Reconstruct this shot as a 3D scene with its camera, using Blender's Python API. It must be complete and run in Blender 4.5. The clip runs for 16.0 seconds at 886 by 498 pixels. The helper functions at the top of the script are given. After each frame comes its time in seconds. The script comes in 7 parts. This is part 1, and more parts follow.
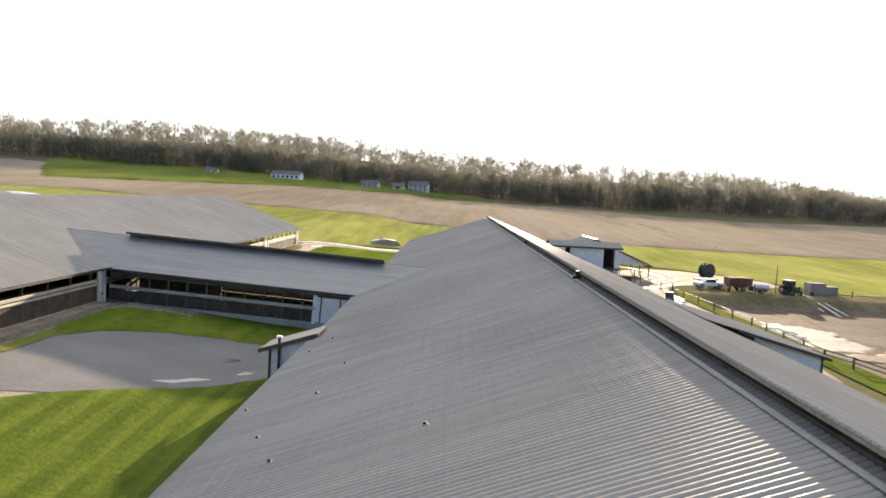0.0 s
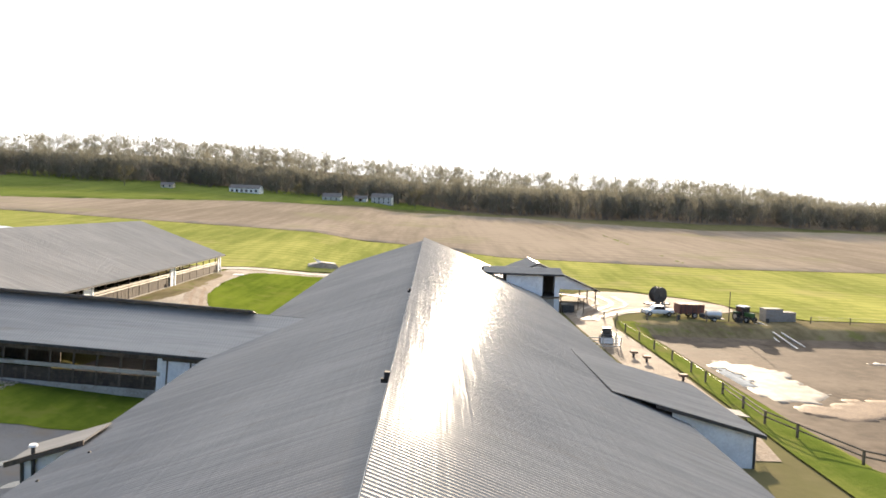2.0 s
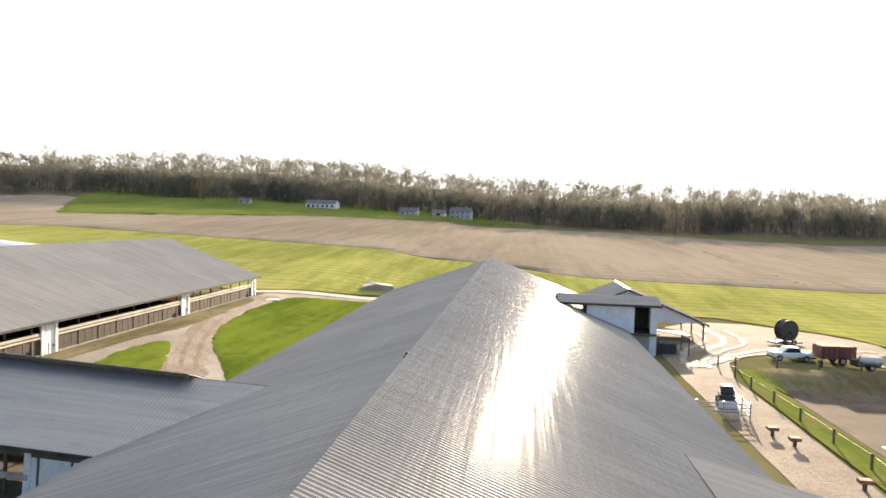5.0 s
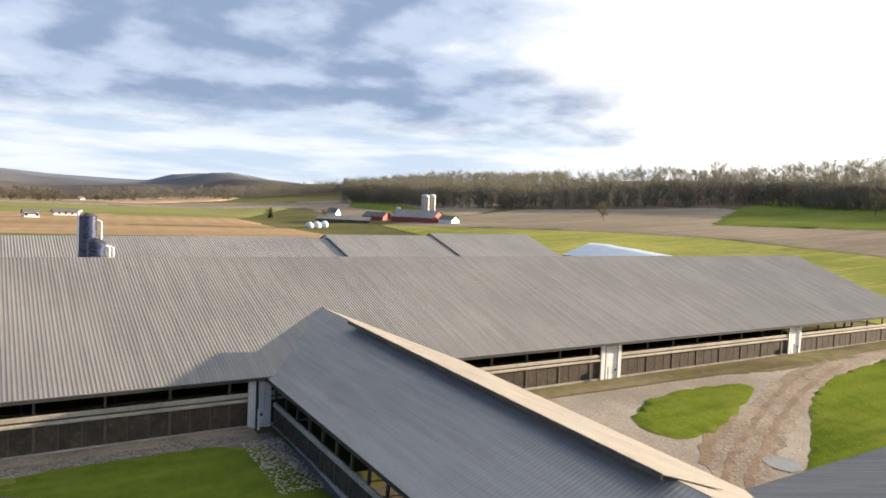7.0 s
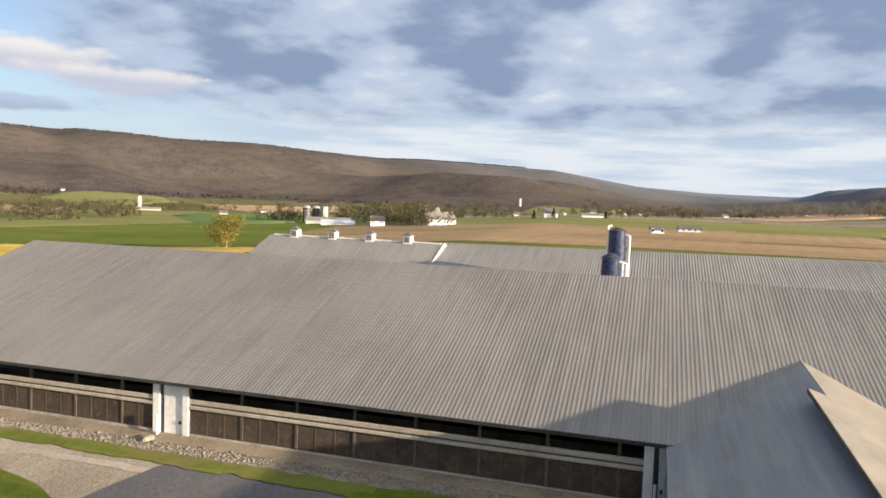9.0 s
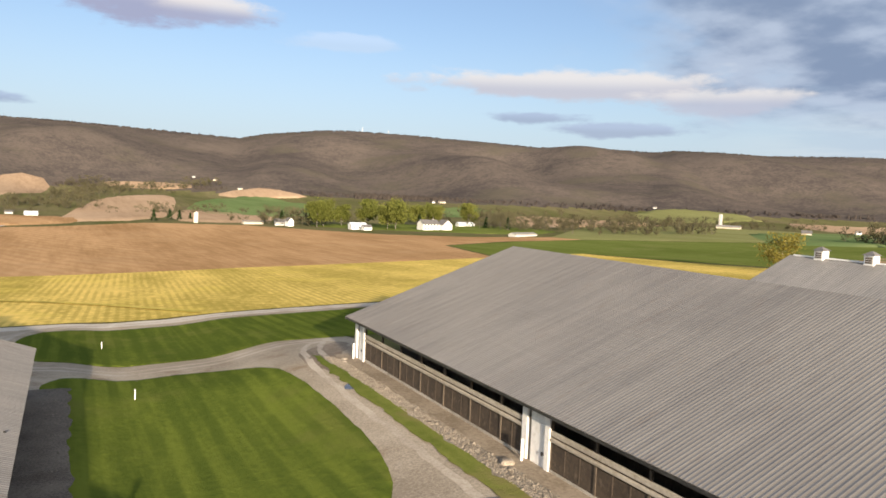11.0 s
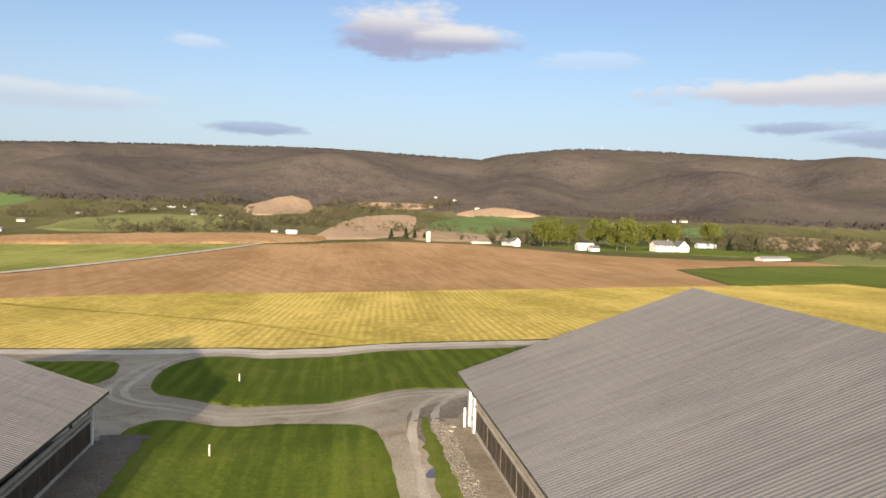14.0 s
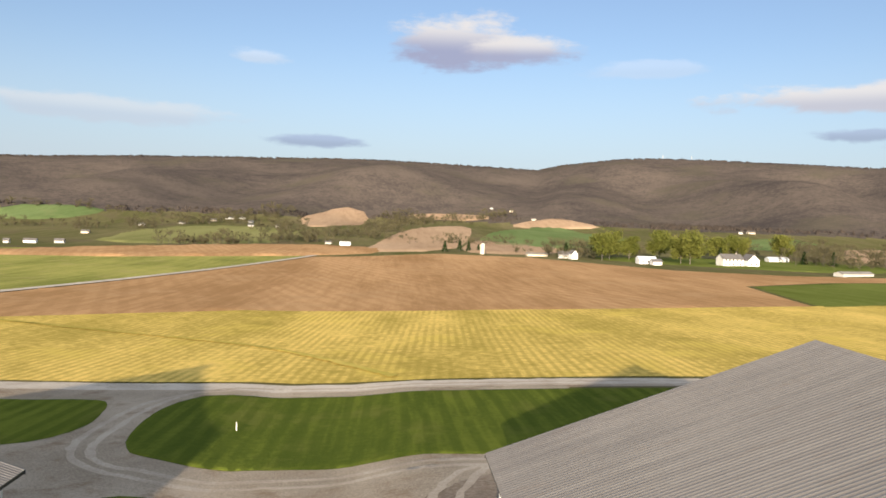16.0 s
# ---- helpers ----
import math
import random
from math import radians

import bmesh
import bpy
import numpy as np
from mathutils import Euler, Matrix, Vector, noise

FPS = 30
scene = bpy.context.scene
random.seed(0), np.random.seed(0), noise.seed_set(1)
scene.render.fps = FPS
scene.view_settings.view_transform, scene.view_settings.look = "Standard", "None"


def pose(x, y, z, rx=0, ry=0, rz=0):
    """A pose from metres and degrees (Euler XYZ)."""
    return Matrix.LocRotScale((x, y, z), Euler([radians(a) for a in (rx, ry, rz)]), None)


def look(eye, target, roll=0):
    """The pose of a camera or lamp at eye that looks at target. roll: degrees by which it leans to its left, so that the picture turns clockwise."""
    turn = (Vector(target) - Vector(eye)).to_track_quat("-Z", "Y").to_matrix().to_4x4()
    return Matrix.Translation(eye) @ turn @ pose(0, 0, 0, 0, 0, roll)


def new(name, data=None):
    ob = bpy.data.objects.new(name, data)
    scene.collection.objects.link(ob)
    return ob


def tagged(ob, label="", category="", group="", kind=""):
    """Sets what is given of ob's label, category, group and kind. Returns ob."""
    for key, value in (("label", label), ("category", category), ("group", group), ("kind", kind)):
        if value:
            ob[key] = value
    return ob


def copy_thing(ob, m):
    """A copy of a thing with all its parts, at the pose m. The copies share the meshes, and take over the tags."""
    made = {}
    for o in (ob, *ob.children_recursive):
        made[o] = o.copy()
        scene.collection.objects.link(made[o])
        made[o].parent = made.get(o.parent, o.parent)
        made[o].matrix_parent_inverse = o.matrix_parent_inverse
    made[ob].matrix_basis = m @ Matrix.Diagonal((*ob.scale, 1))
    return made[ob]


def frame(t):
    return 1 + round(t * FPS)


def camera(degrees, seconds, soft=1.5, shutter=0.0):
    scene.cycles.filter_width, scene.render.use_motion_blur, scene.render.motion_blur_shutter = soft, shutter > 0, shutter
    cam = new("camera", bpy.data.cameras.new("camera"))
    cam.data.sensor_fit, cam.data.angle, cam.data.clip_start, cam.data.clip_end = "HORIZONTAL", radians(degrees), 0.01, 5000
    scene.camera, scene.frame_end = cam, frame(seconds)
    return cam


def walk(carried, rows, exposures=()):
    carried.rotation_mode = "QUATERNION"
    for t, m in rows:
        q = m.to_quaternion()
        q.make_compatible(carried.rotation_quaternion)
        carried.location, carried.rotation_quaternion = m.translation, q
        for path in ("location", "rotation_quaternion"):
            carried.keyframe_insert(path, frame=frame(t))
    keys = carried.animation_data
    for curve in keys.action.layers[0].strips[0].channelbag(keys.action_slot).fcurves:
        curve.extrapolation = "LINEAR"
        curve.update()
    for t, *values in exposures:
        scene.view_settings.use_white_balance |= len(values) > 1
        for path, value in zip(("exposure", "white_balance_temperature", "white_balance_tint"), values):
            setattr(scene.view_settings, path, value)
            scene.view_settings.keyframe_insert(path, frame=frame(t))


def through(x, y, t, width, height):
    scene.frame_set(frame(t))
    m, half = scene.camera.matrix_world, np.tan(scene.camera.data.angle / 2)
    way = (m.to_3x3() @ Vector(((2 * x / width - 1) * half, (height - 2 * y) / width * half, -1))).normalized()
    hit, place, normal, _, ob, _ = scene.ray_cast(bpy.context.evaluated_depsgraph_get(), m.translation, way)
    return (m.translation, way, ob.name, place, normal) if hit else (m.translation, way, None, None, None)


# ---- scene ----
from mathutils.geometry import delaunay_2d_cdt

cam = camera(64.11, 16.0, soft=1.7)

PATH = [  # seconds, x, y, z, heading, pitch, roll
    (0.000, -7.87, 0.18, 14.97, 0.63, -3.85, 3.04),
    (0.500, -4.84, 3.00, 16.93, 0.72, -3.76, 2.75),
    (1.000, -2.26, 5.79, 18.07, -1.02, -3.54, 2.48),
    (1.500, -0.10, 9.08, 18.18, -1.06, -3.34, 2.30),
    (2.000, 1.52, 12.50, 18.28, -1.02, -3.14, 2.14),
    (2.500, 2.83, 16.18, 18.28, -0.93, -2.92, 1.99),
    (3.000, 3.77, 20.19, 18.30, -0.85, -2.72, 1.88),
    (3.200, 4.06, 21.72, 18.33, -0.88, -2.65, 1.80),
    (3.463, 4.48, 23.82, 18.33, -0.88, -2.54, 1.73),
    (3.725, 4.82, 25.98, 18.32, -0.88, -2.42, 1.68),
    (3.987, 5.08, 28.20, 18.29, -0.88, -2.31, 1.65),
    (4.250, 5.27, 30.50, 18.26, -0.88, -2.22, 1.64),
    (4.513, 5.38, 32.87, 18.22, -0.04, -2.16, 1.66),
    (4.775, 5.41, 35.34, 18.18, 2.48, -2.15, 1.70),
    (5.037, 5.36, 37.90, 18.16, 6.69, -2.18, 1.77),
    (5.300, 5.24, 40.58, 18.15, 12.58, -2.29, 1.87),
    (5.500, 5.04, 42.67, 18.18, 17.99, -2.40, 2.01),
    (6.000, 4.80, 47.85, 18.15, 31.57, -2.68, 2.19),
    (6.500, 4.25, 52.77, 18.21, 45.01, -2.92, 2.35),
    (7.000, 3.16, 57.44, 18.19, 56.93, -3.11, 2.59),
    (7.500, 1.82, 62.08, 18.36, 68.86, -3.38, 2.66),
    (8.000, -0.07, 66.24, 18.40, 81.12, -3.58, 2.61),
    (8.500, -2.99, 69.87, 18.26, 93.72, -3.68, 2.35),
    (9.000, -5.93, 72.74, 18.28, 106.60, -3.88, 2.29),
    (9.500, -9.33, 74.96, 18.25, 119.41, -4.02, 2.06),
    (10.000, -13.56, 75.06, 17.88, 130.83, -4.10, 2.59),
    (10.256, -15.44, 75.56, 17.80, 136.87, -4.16, 2.64),
    (10.511, -17.21, 75.90, 17.77, 142.55, -4.23, 2.65),
    (10.767, -18.86, 76.06, 17.79, 147.82, -4.30, 2.62),
    (11.022, -20.42, 76.05, 17.83, 152.60, -4.36, 2.57),
    (11.278, -21.89, 75.86, 17.90, 156.83, -4.42, 2.50),
    (11.533, -23.28, 75.49, 17.98, 160.44, -4.45, 2.43),
    (11.789, -24.61, 74.93, 18.06, 163.37, -4.45, 2.36),
    (12.044, -25.89, 74.19, 18.13, 165.55, -4.42, 2.31),
    (12.300, -27.12, 73.25, 18.19, 166.91, -4.34, 2.28),
    (12.500, -28.17, 72.62, 18.25, 167.11, -4.25, 2.26),
    (13.000, -30.45, 70.42, 18.33, 169.46, -4.06, 2.23),
    (13.500, -32.46, 68.04, 18.41, 169.17, -3.81, 2.17),
    (14.000, -34.07, 65.20, 18.59, 171.30, -3.63, 2.18),
    (14.500, -35.46, 62.09, 18.80, 171.58, -3.38, 2.08),
    (15.000, -36.47, 58.68, 19.10, 171.51, -3.17, 2.23),
    (15.500, -37.33, 55.41, 19.31, 172.68, -3.01, 2.17),
    (16.000, -38.07, 51.40, 19.17, 175.93, -2.92, 2.07),
]


def aim(x, y, z, heading, pitch, roll):
    """Camera pose from place, heading to the left of +y, pitch up and roll, in degrees."""
    a, b = radians(heading), radians(pitch)
    way = Vector((-math.sin(a) * math.cos(b), math.cos(a) * math.cos(b), math.sin(b)))
    return look((x, y, z), Vector((x, y, z)) + way * 10, roll)


walk(cam, [(t, aim(*row)) for t, *row in PATH], [(0, 1.84), (0.5, 2.0), (3, 2.08), (5.5, 1.92), (6.5, 1.72), (7.5, 1.52), (9, 1.36), (12.5, 1.26), (16, 1.26)])

# ---- sun and sky ----
SUN_AZ, SUN_EL = radians(11.0), radians(13.0)
SUN_WAY = Vector((math.sin(SUN_AZ) * math.cos(SUN_EL), math.cos(SUN_AZ) * math.cos(SUN_EL), math.sin(SUN_EL)))

sun_data = bpy.data.lights.new("sun", "SUN")
sun_data.energy, sun_data.angle, sun_data.color = 5.0, radians(0.8), (1.0, 0.80, 0.58)
sun = new("sun", sun_data)
sun.matrix_world = look(SUN_WAY * 500, (0, 0, 0))


class Nodes:
    """A short hand for building node trees."""

    def __init__(self, tree):
        self.tree = tree
        tree.nodes.clear()

    def add(self, kind, **values):
        node = self.tree.nodes.new(kind)
        for key, value in values.items():
            if key == "blend":
                node.blend_type = value
            elif key == "op":
                node.operation = value
            elif key == "data":
                node.data_type = value
            elif key == "sky":
                node.sky_type = value
            elif key == "features":
                node.feature = value
        return node

    def link(self, a, b):
        self.tree.links.new(a, b)

    def put(self, socket, value):
        if isinstance(value, bpy.types.NodeSocket):
            self.link(value, socket)
        elif value is not None:
            socket.default_value = value

    def math(self, op, a, b=None, c=None, clamp=False):
        n = self.add("ShaderNodeMath", op=op)
        n.use_clamp = clamp
        for k, v in enumerate((a, b, c)):
            self.put(n.inputs[k], v)
        return n.outputs[0]

    def vmath(self, op, a, b=None):
        n = self.add("ShaderNodeVectorMath", op=op)
        self.put(n.inputs[0], a)
        self.put(n.inputs[1], b)
        return n.outputs["Value"] if op in ("DOT_PRODUCT", "LENGTH", "DISTANCE") else n.outputs[0]

    def noise(self, vector, scale, detail=4.0, rough=0.55, lacunarity=2.0):
        n = self.add("ShaderNodeTexNoise")
        self.put(n.inputs["Vector"], vector)
        n.inputs["Scale"].default_value, n.inputs["Detail"].default_value = scale, detail
        n.inputs["Roughness"].default_value, n.inputs["Lacunarity"].default_value = rough, lacunarity
        return n.outputs["Fac"]

    def smooth(self, value, low, high, to0=0.0, to1=1.0):
        n = self.add("ShaderNodeMapRange")
        n.interpolation_type = "SMOOTHSTEP"
        self.put(n.inputs[0], value)
        for k, v in enumerate((low, high, to0, to1)):
            self.put(n.inputs[1 + k], v)
        return n.outputs[0]

    def mix(self, fac, a, b, blend="MIX"):
        n = self.add("ShaderNodeMix", data="RGBA", blend=blend)
        self.put(n.inputs[0], fac)
        for socket, v in ((n.inputs[6], a), (n.inputs[7], b)):
            self.put(socket, (*v, 1.0) if isinstance(v, tuple) and len(v) == 3 else v)
        return n.outputs[2]

    def scaled(self, vector, x, y, z):
        n = self.add("ShaderNodeMapping")
        self.put(n.inputs["Vector"], vector)
        n.inputs["Scale"].default_value = (x, y, z)
        return n.outputs[0]

    def turned(self, vector, degrees, x=1.0, y=1.0, z=1.0):
        n = self.add("ShaderNodeMapping")
        self.put(n.inputs["Vector"], vector)
        n.inputs["Rotation"].default_value = (0, 0, radians(degrees))
        n.inputs["Scale"].default_value = (x, y, z)
        return n.outputs[0]


def heading_vector(heading, elevation=0.0):
    a, e = radians(heading), radians(elevation)
    return Vector((-math.sin(a) * math.cos(e), math.cos(a) * math.cos(e), math.sin(e)))


def build_sky():
    world = bpy.data.worlds.new("evening_sky")
    scene.world = world
    world.use_nodes = True
    n = Nodes(world.node_tree)
    way = n.add("ShaderNodeTexCoord").outputs["Generated"]
    sky = n.add("ShaderNodeTexSky", sky="NISHITA")
    sky.sun_disc = False
    sky.sun_elevation, sky.sun_rotation = SUN_EL, SUN_AZ
    sky.air_density, sky.dust_density, sky.ozone_density = 1.0, 1.2, 1.5
    clear = n.mix(1.0, sky.outputs[0], (SKY_GAIN * 0.98, SKY_GAIN * 0.99, SKY_GAIN * 1.12), "MULTIPLY")
    parts = n.add("ShaderNodeSeparateXYZ")
    n.link(way, parts.inputs[0])
    x, y, z = parts.outputs
    # clouds lie on a flat layer, so that they close up towards the horizon
    lift = n.math("ADD", n.math("MAXIMUM", z, 0.0), 0.20)
    flat = n.add("ShaderNodeCombineXYZ")
    n.link(n.math("DIVIDE", x, lift), flat.inputs[0])
    n.link(n.math("DIVIDE", y, lift), flat.inputs[1])
    layer = flat.outputs[0]
    broad = n.noise(n.vmath("ADD", layer, (3.1, 0.4, 0.0)), 0.85, 8.0, 0.50)
    puffs = n.noise(n.vmath("ADD", layer, (7.3, 2.1, 0.0)), 2.3, 8.0, 0.60)
    streaks = n.noise(n.scaled(way, 5, 5, 46), 1.0, 6.0, 0.55)
    near_sun = n.vmath("DOT_PRODUCT", way, tuple(SUN_WAY))
    west = n.vmath("DOT_PRODUCT", way, tuple(heading_vector(78, 0)))
    height = n.math("ADD", z, n.math("MULTIPLY", n.math("SUBTRACT", puffs, 0.5), 0.10))
    # a pale bank low in the west, under the deck
    low = n.smooth(z, 0.0, 0.24, 0.74, 0.08)
    pale = n.mix(low, clear, (0.60, 0.72, 0.90))
    bank = n.math("MULTIPLY", n.smooth(west, 0.56, 0.86), n.smooth(height, 0.30, 0.10))
    bank_tone = n.mix(n.smooth(streaks, 0.36, 0.62), (0.56, 0.67, 0.82), (0.84, 0.88, 0.93))
    colour = n.mix(n.math("MULTIPLY", bank, 0.9), pale, bank_tone)
    # the broken deck: grey blue underneath, bright at its rims and gaps
    cover = n.math("ADD", n.smooth(west, 0.34, 0.90, -0.13, 0.30), n.smooth(near_sun, 0.1, 0.5, 0.0, 0.12))
    amount = n.math("ADD", n.math("ADD", n.math("MULTIPLY", broad, 0.62), n.math("MULTIPLY", puffs, 0.38)), cover)
    deck = n.math("MULTIPLY", n.smooth(height, 0.085, 0.150), n.smooth(west, 0.30, 0.62))
    mask = n.math("MULTIPLY", n.smooth(amount, 0.42, 0.60), deck)
    body = n.noise(n.vmath("ADD", layer, (1.7, 9.2, 0.0)), 1.5, 7.0, 0.50)
    lit = n.noise(n.vmath("ADD", layer, (1.62, 9.32, 0.0)), 1.5, 7.0, 0.50)
    relief = n.math("ADD", n.math("MULTIPLY", n.math("SUBTRACT", body, lit), 1.2), body)
    tone = n.math("ADD", relief, n.math("MULTIPLY", n.math("SUBTRACT", 0.68, amount), 0.40))
    under = n.mix(n.smooth(tone, 0.30, 0.60), (0.27, 0.355, 0.52), (0.53, 0.62, 0.78))
    under = n.mix(n.smooth(tone, 0.60, 0.86), under, (0.80, 0.85, 0.92))
    colour = n.mix(mask, colour, under)
    bright = n.math("ADD", near_sun, n.math("MULTIPLY", n.math("SUBTRACT", amount, 0.66), -0.75))
    colour = n.mix(n.smooth(bright, 0.27, 0.57), colour, (1.30, 1.28, 1.24))
    # single clouds low over the southern mountain
    for heading, elevation, wide, high, strength, tone in SINGLE_CLOUDS:
        side = heading_vector(heading + 90)
        off_u = n.math("DIVIDE", n.vmath("DOT_PRODUCT", way, tuple(side)), math.sin(radians(wide)))
        off_v = n.math("DIVIDE", n.math("SUBTRACT", z, math.sin(radians(elevation))), math.sin(radians(high)))
        ahead = n.math("GREATER_THAN", n.vmath("DOT_PRODUCT", way, tuple(heading_vector(heading))), 0.0)
        ragged = n.noise(n.scaled(n.vmath("ADD", way, (0.01 * heading, 0.0, 0.0)), 13, 13, 40), 1.0, 9.0, 0.62)
        dist = n.math("SQRT", n.math("ADD", n.math("POWER", off_u, 2.0), n.math("POWER", off_v, 2.0)))
        dist = n.math("ADD", dist, n.math("MULTIPLY", n.math("SUBTRACT", ragged, 0.5), 1.9))
        body = n.math("MULTIPLY", n.smooth(dist, 1.10, 0.55), ahead)
        under = n.smooth(off_v, 0.55, -0.35)
        lit = n.mix(under, (0.95, 0.90, 0.88) if high > 1 else tuple(1.2 * c for c in tone), tone)
        colour = n.mix(n.math("MULTIPLY", body, strength), colour, lit)
    back = n.add("ShaderNodeBackground")
    n.link(colour, back.inputs[0])
    back.inputs[1].default_value = 0.38
    n.link(back.outputs[0], n.add("ShaderNodeOutputWorld").inputs[0])


SKY_GAIN = 0.170
SINGLE_CLOUDS = [  # heading, elevation, half width, half height in degrees, strength, tone of the underside
    (142.0, 8.9, 13.0, 1.3, 0.9, (0.66, 0.65, 0.73)),
    (131.0, 7.9, 7.0, 1.1, 0.8, (0.60, 0.62, 0.74)),
    (145.0, 6.4, 4.2, 0.55, 0.75, (0.38, 0.45, 0.62)),
    (139.0, 5.6, 6.0, 0.6, 0.75, (0.40, 0.47, 0.64)),
    (175.2, 13.4, 5.4, 2.3, 0.94, (0.43, 0.45, 0.63)),
    (170.5, 12.8, 5.0, 1.2, 0.9, (0.46, 0.48, 0.65)),
    (186.4, 5.3, 4.2, 0.55, 0.8, (0.38, 0.46, 0.64)),
    (191.0, 11.4, 2.4, 0.7, 0.45, (0.80, 0.84, 0.92)),
    (161.0, 11.4, 5.0, 0.8, 0.30, (0.78, 0.82, 0.92)),
    (202.0, 6.6, 9.0, 1.1, 0.45, (0.66, 0.68, 0.78)),
]
build_sky()

# ---- materials ----


def surface(name, dark, light, rough=0.8, scale=3.0, big=0.25, metal=0.0, bump=0.0, bump_scale=40.0, stretch=(1, 1, 1), stain=None, stain_amount=0.5,
            spec=0.5, per_piece=0.0):
    """A surface of two tones with fine grain, broad patches and relief, at world size."""
    m = bpy.data.materials.new(name)
    m.use_nodes = True
    n = Nodes(m.node_tree)
    place = n.add("ShaderNodeNewGeometry").outputs["Position"]
    place = n.scaled(place, *stretch)
    grain = n.noise(place, scale, 6.0, 0.65)
    patch = n.noise(place, big, 4.0, 0.55)
    mixed = n.math("ADD", n.math("MULTIPLY", grain, 0.55), n.math("MULTIPLY", patch, 0.45))
    colour = n.mix(n.smooth(mixed, 0.36, 0.64), dark, light)
    if stain:
        spots = n.noise(place, big * 2.7, 6.0, 0.7)
        colour = n.mix(n.math("MULTIPLY", n.smooth(spots, 0.52, 0.70), stain_amount), colour, stain)
    if per_piece:
        own = n.add("ShaderNodeObjectInfo").outputs["Random"]
        tone = n.smooth(own, 0.0, 1.0, 1.0 - per_piece, 1.0 + per_piece)
        c = n.add("ShaderNodeCombineColor")
        for k in range(3):
            n.link(tone, c.inputs[k])
        colour = n.mix(1.0, colour, c.outputs[0], "MULTIPLY")
    b = n.add("ShaderNodeBsdfPrincipled")
    n.link(colour, b.inputs["Base Color"])
    n.put(b.inputs["Roughness"], n.smooth(grain, 0.3, 0.7, max(0.02, rough - 0.08), min(1.0, rough + 0.08)))
    b.inputs["Metallic"].default_value = metal
    b.inputs["Specular IOR Level"].default_value = spec
    if bump:
        k = n.add("ShaderNodeBump")
        k.inputs["Strength"].default_value, k.inputs["Distance"].default_value = 1.0, bump
        n.link(n.noise(place, bump_scale, 5.0, 0.6), k.inputs["Height"])
        n.link(k.outputs[0], b.inputs["Normal"])
    n.link(b.outputs[0], n.add("ShaderNodeOutputMaterial").inputs[0])
    return m


def field_material(name, colours, row_heading=0.0, rows=0.0, row_depth=0.3, patch=0.02, fleck=0.6, rough=0.95, streaky=0.28):
    """Farmland: broad patches, drilled or mown rows that run along a heading, and fine flecks."""
    m = bpy.data.materials.new(name)
    m.use_nodes = True
    n = Nodes(m.node_tree)
    place = n.add("ShaderNodeNewGeometry").outputs["Position"]
    broad = n.noise(n.turned(place, -row_heading, 1.0, 0.35, 1.0), patch, 5.0, 0.6)
    fine = n.noise(place, fleck, 6.0, 0.7)
    streak = n.noise(n.turned(place, -row_heading, 1.0, 0.06, 1.0), fleck * 0.6, 4.0, 0.6)
    value = n.math("ADD", n.math("MULTIPLY", broad, 0.5), n.math("ADD", n.math("MULTIPLY", fine, 0.50 - streaky), n.math("MULTIPLY", streak, streaky)))
    colour = n.mix(n.smooth(value, 0.38, 0.62), colours[0], colours[1])
    if len(colours) > 2:
        colour = n.mix(n.math("MULTIPLY", n.smooth(n.noise(place, patch * 2.3, 6.0, 0.6), 0.52, 0.68), 0.7), colour, colours[2])
    if rows:
        across = n.add("ShaderNodeSeparateXYZ")
        n.link(n.turned(place, -row_heading), across.inputs[0])
        wobble = n.math("ADD", across.outputs[0], n.math("MULTIPLY", n.noise(place, 0.15, 2.0), rows * 0.3))
        wave = n.math("SINE", n.math("MULTIPLY", wobble, 2 * math.pi / rows))
        wave = n.math("MULTIPLY", n.smooth(wave, -0.4, 0.7), n.smooth(n.noise(place, patch * 3, 3.0), 0.30, 0.56))
        colour = n.mix(n.math("MULTIPLY", wave, row_depth), colour, colours[0])
    b = n.add("ShaderNodeBsdfPrincipled")
    n.link(colour, b.inputs["Base Color"])
    b.inputs["Roughness"].default_value = rough
    b.inputs["Specular IOR Level"].default_value = 0.0
    k = n.add("ShaderNodeBump")
    k.inputs["Strength"].default_value, k.inputs["Distance"].default_value = 0.8, 0.12
    n.link(fine, k.inputs["Height"])
    n.link(k.outputs[0], b.inputs["Normal"])
    n.link(b.outputs[0], n.add("ShaderNodeOutputMaterial").inputs[0])
    return m


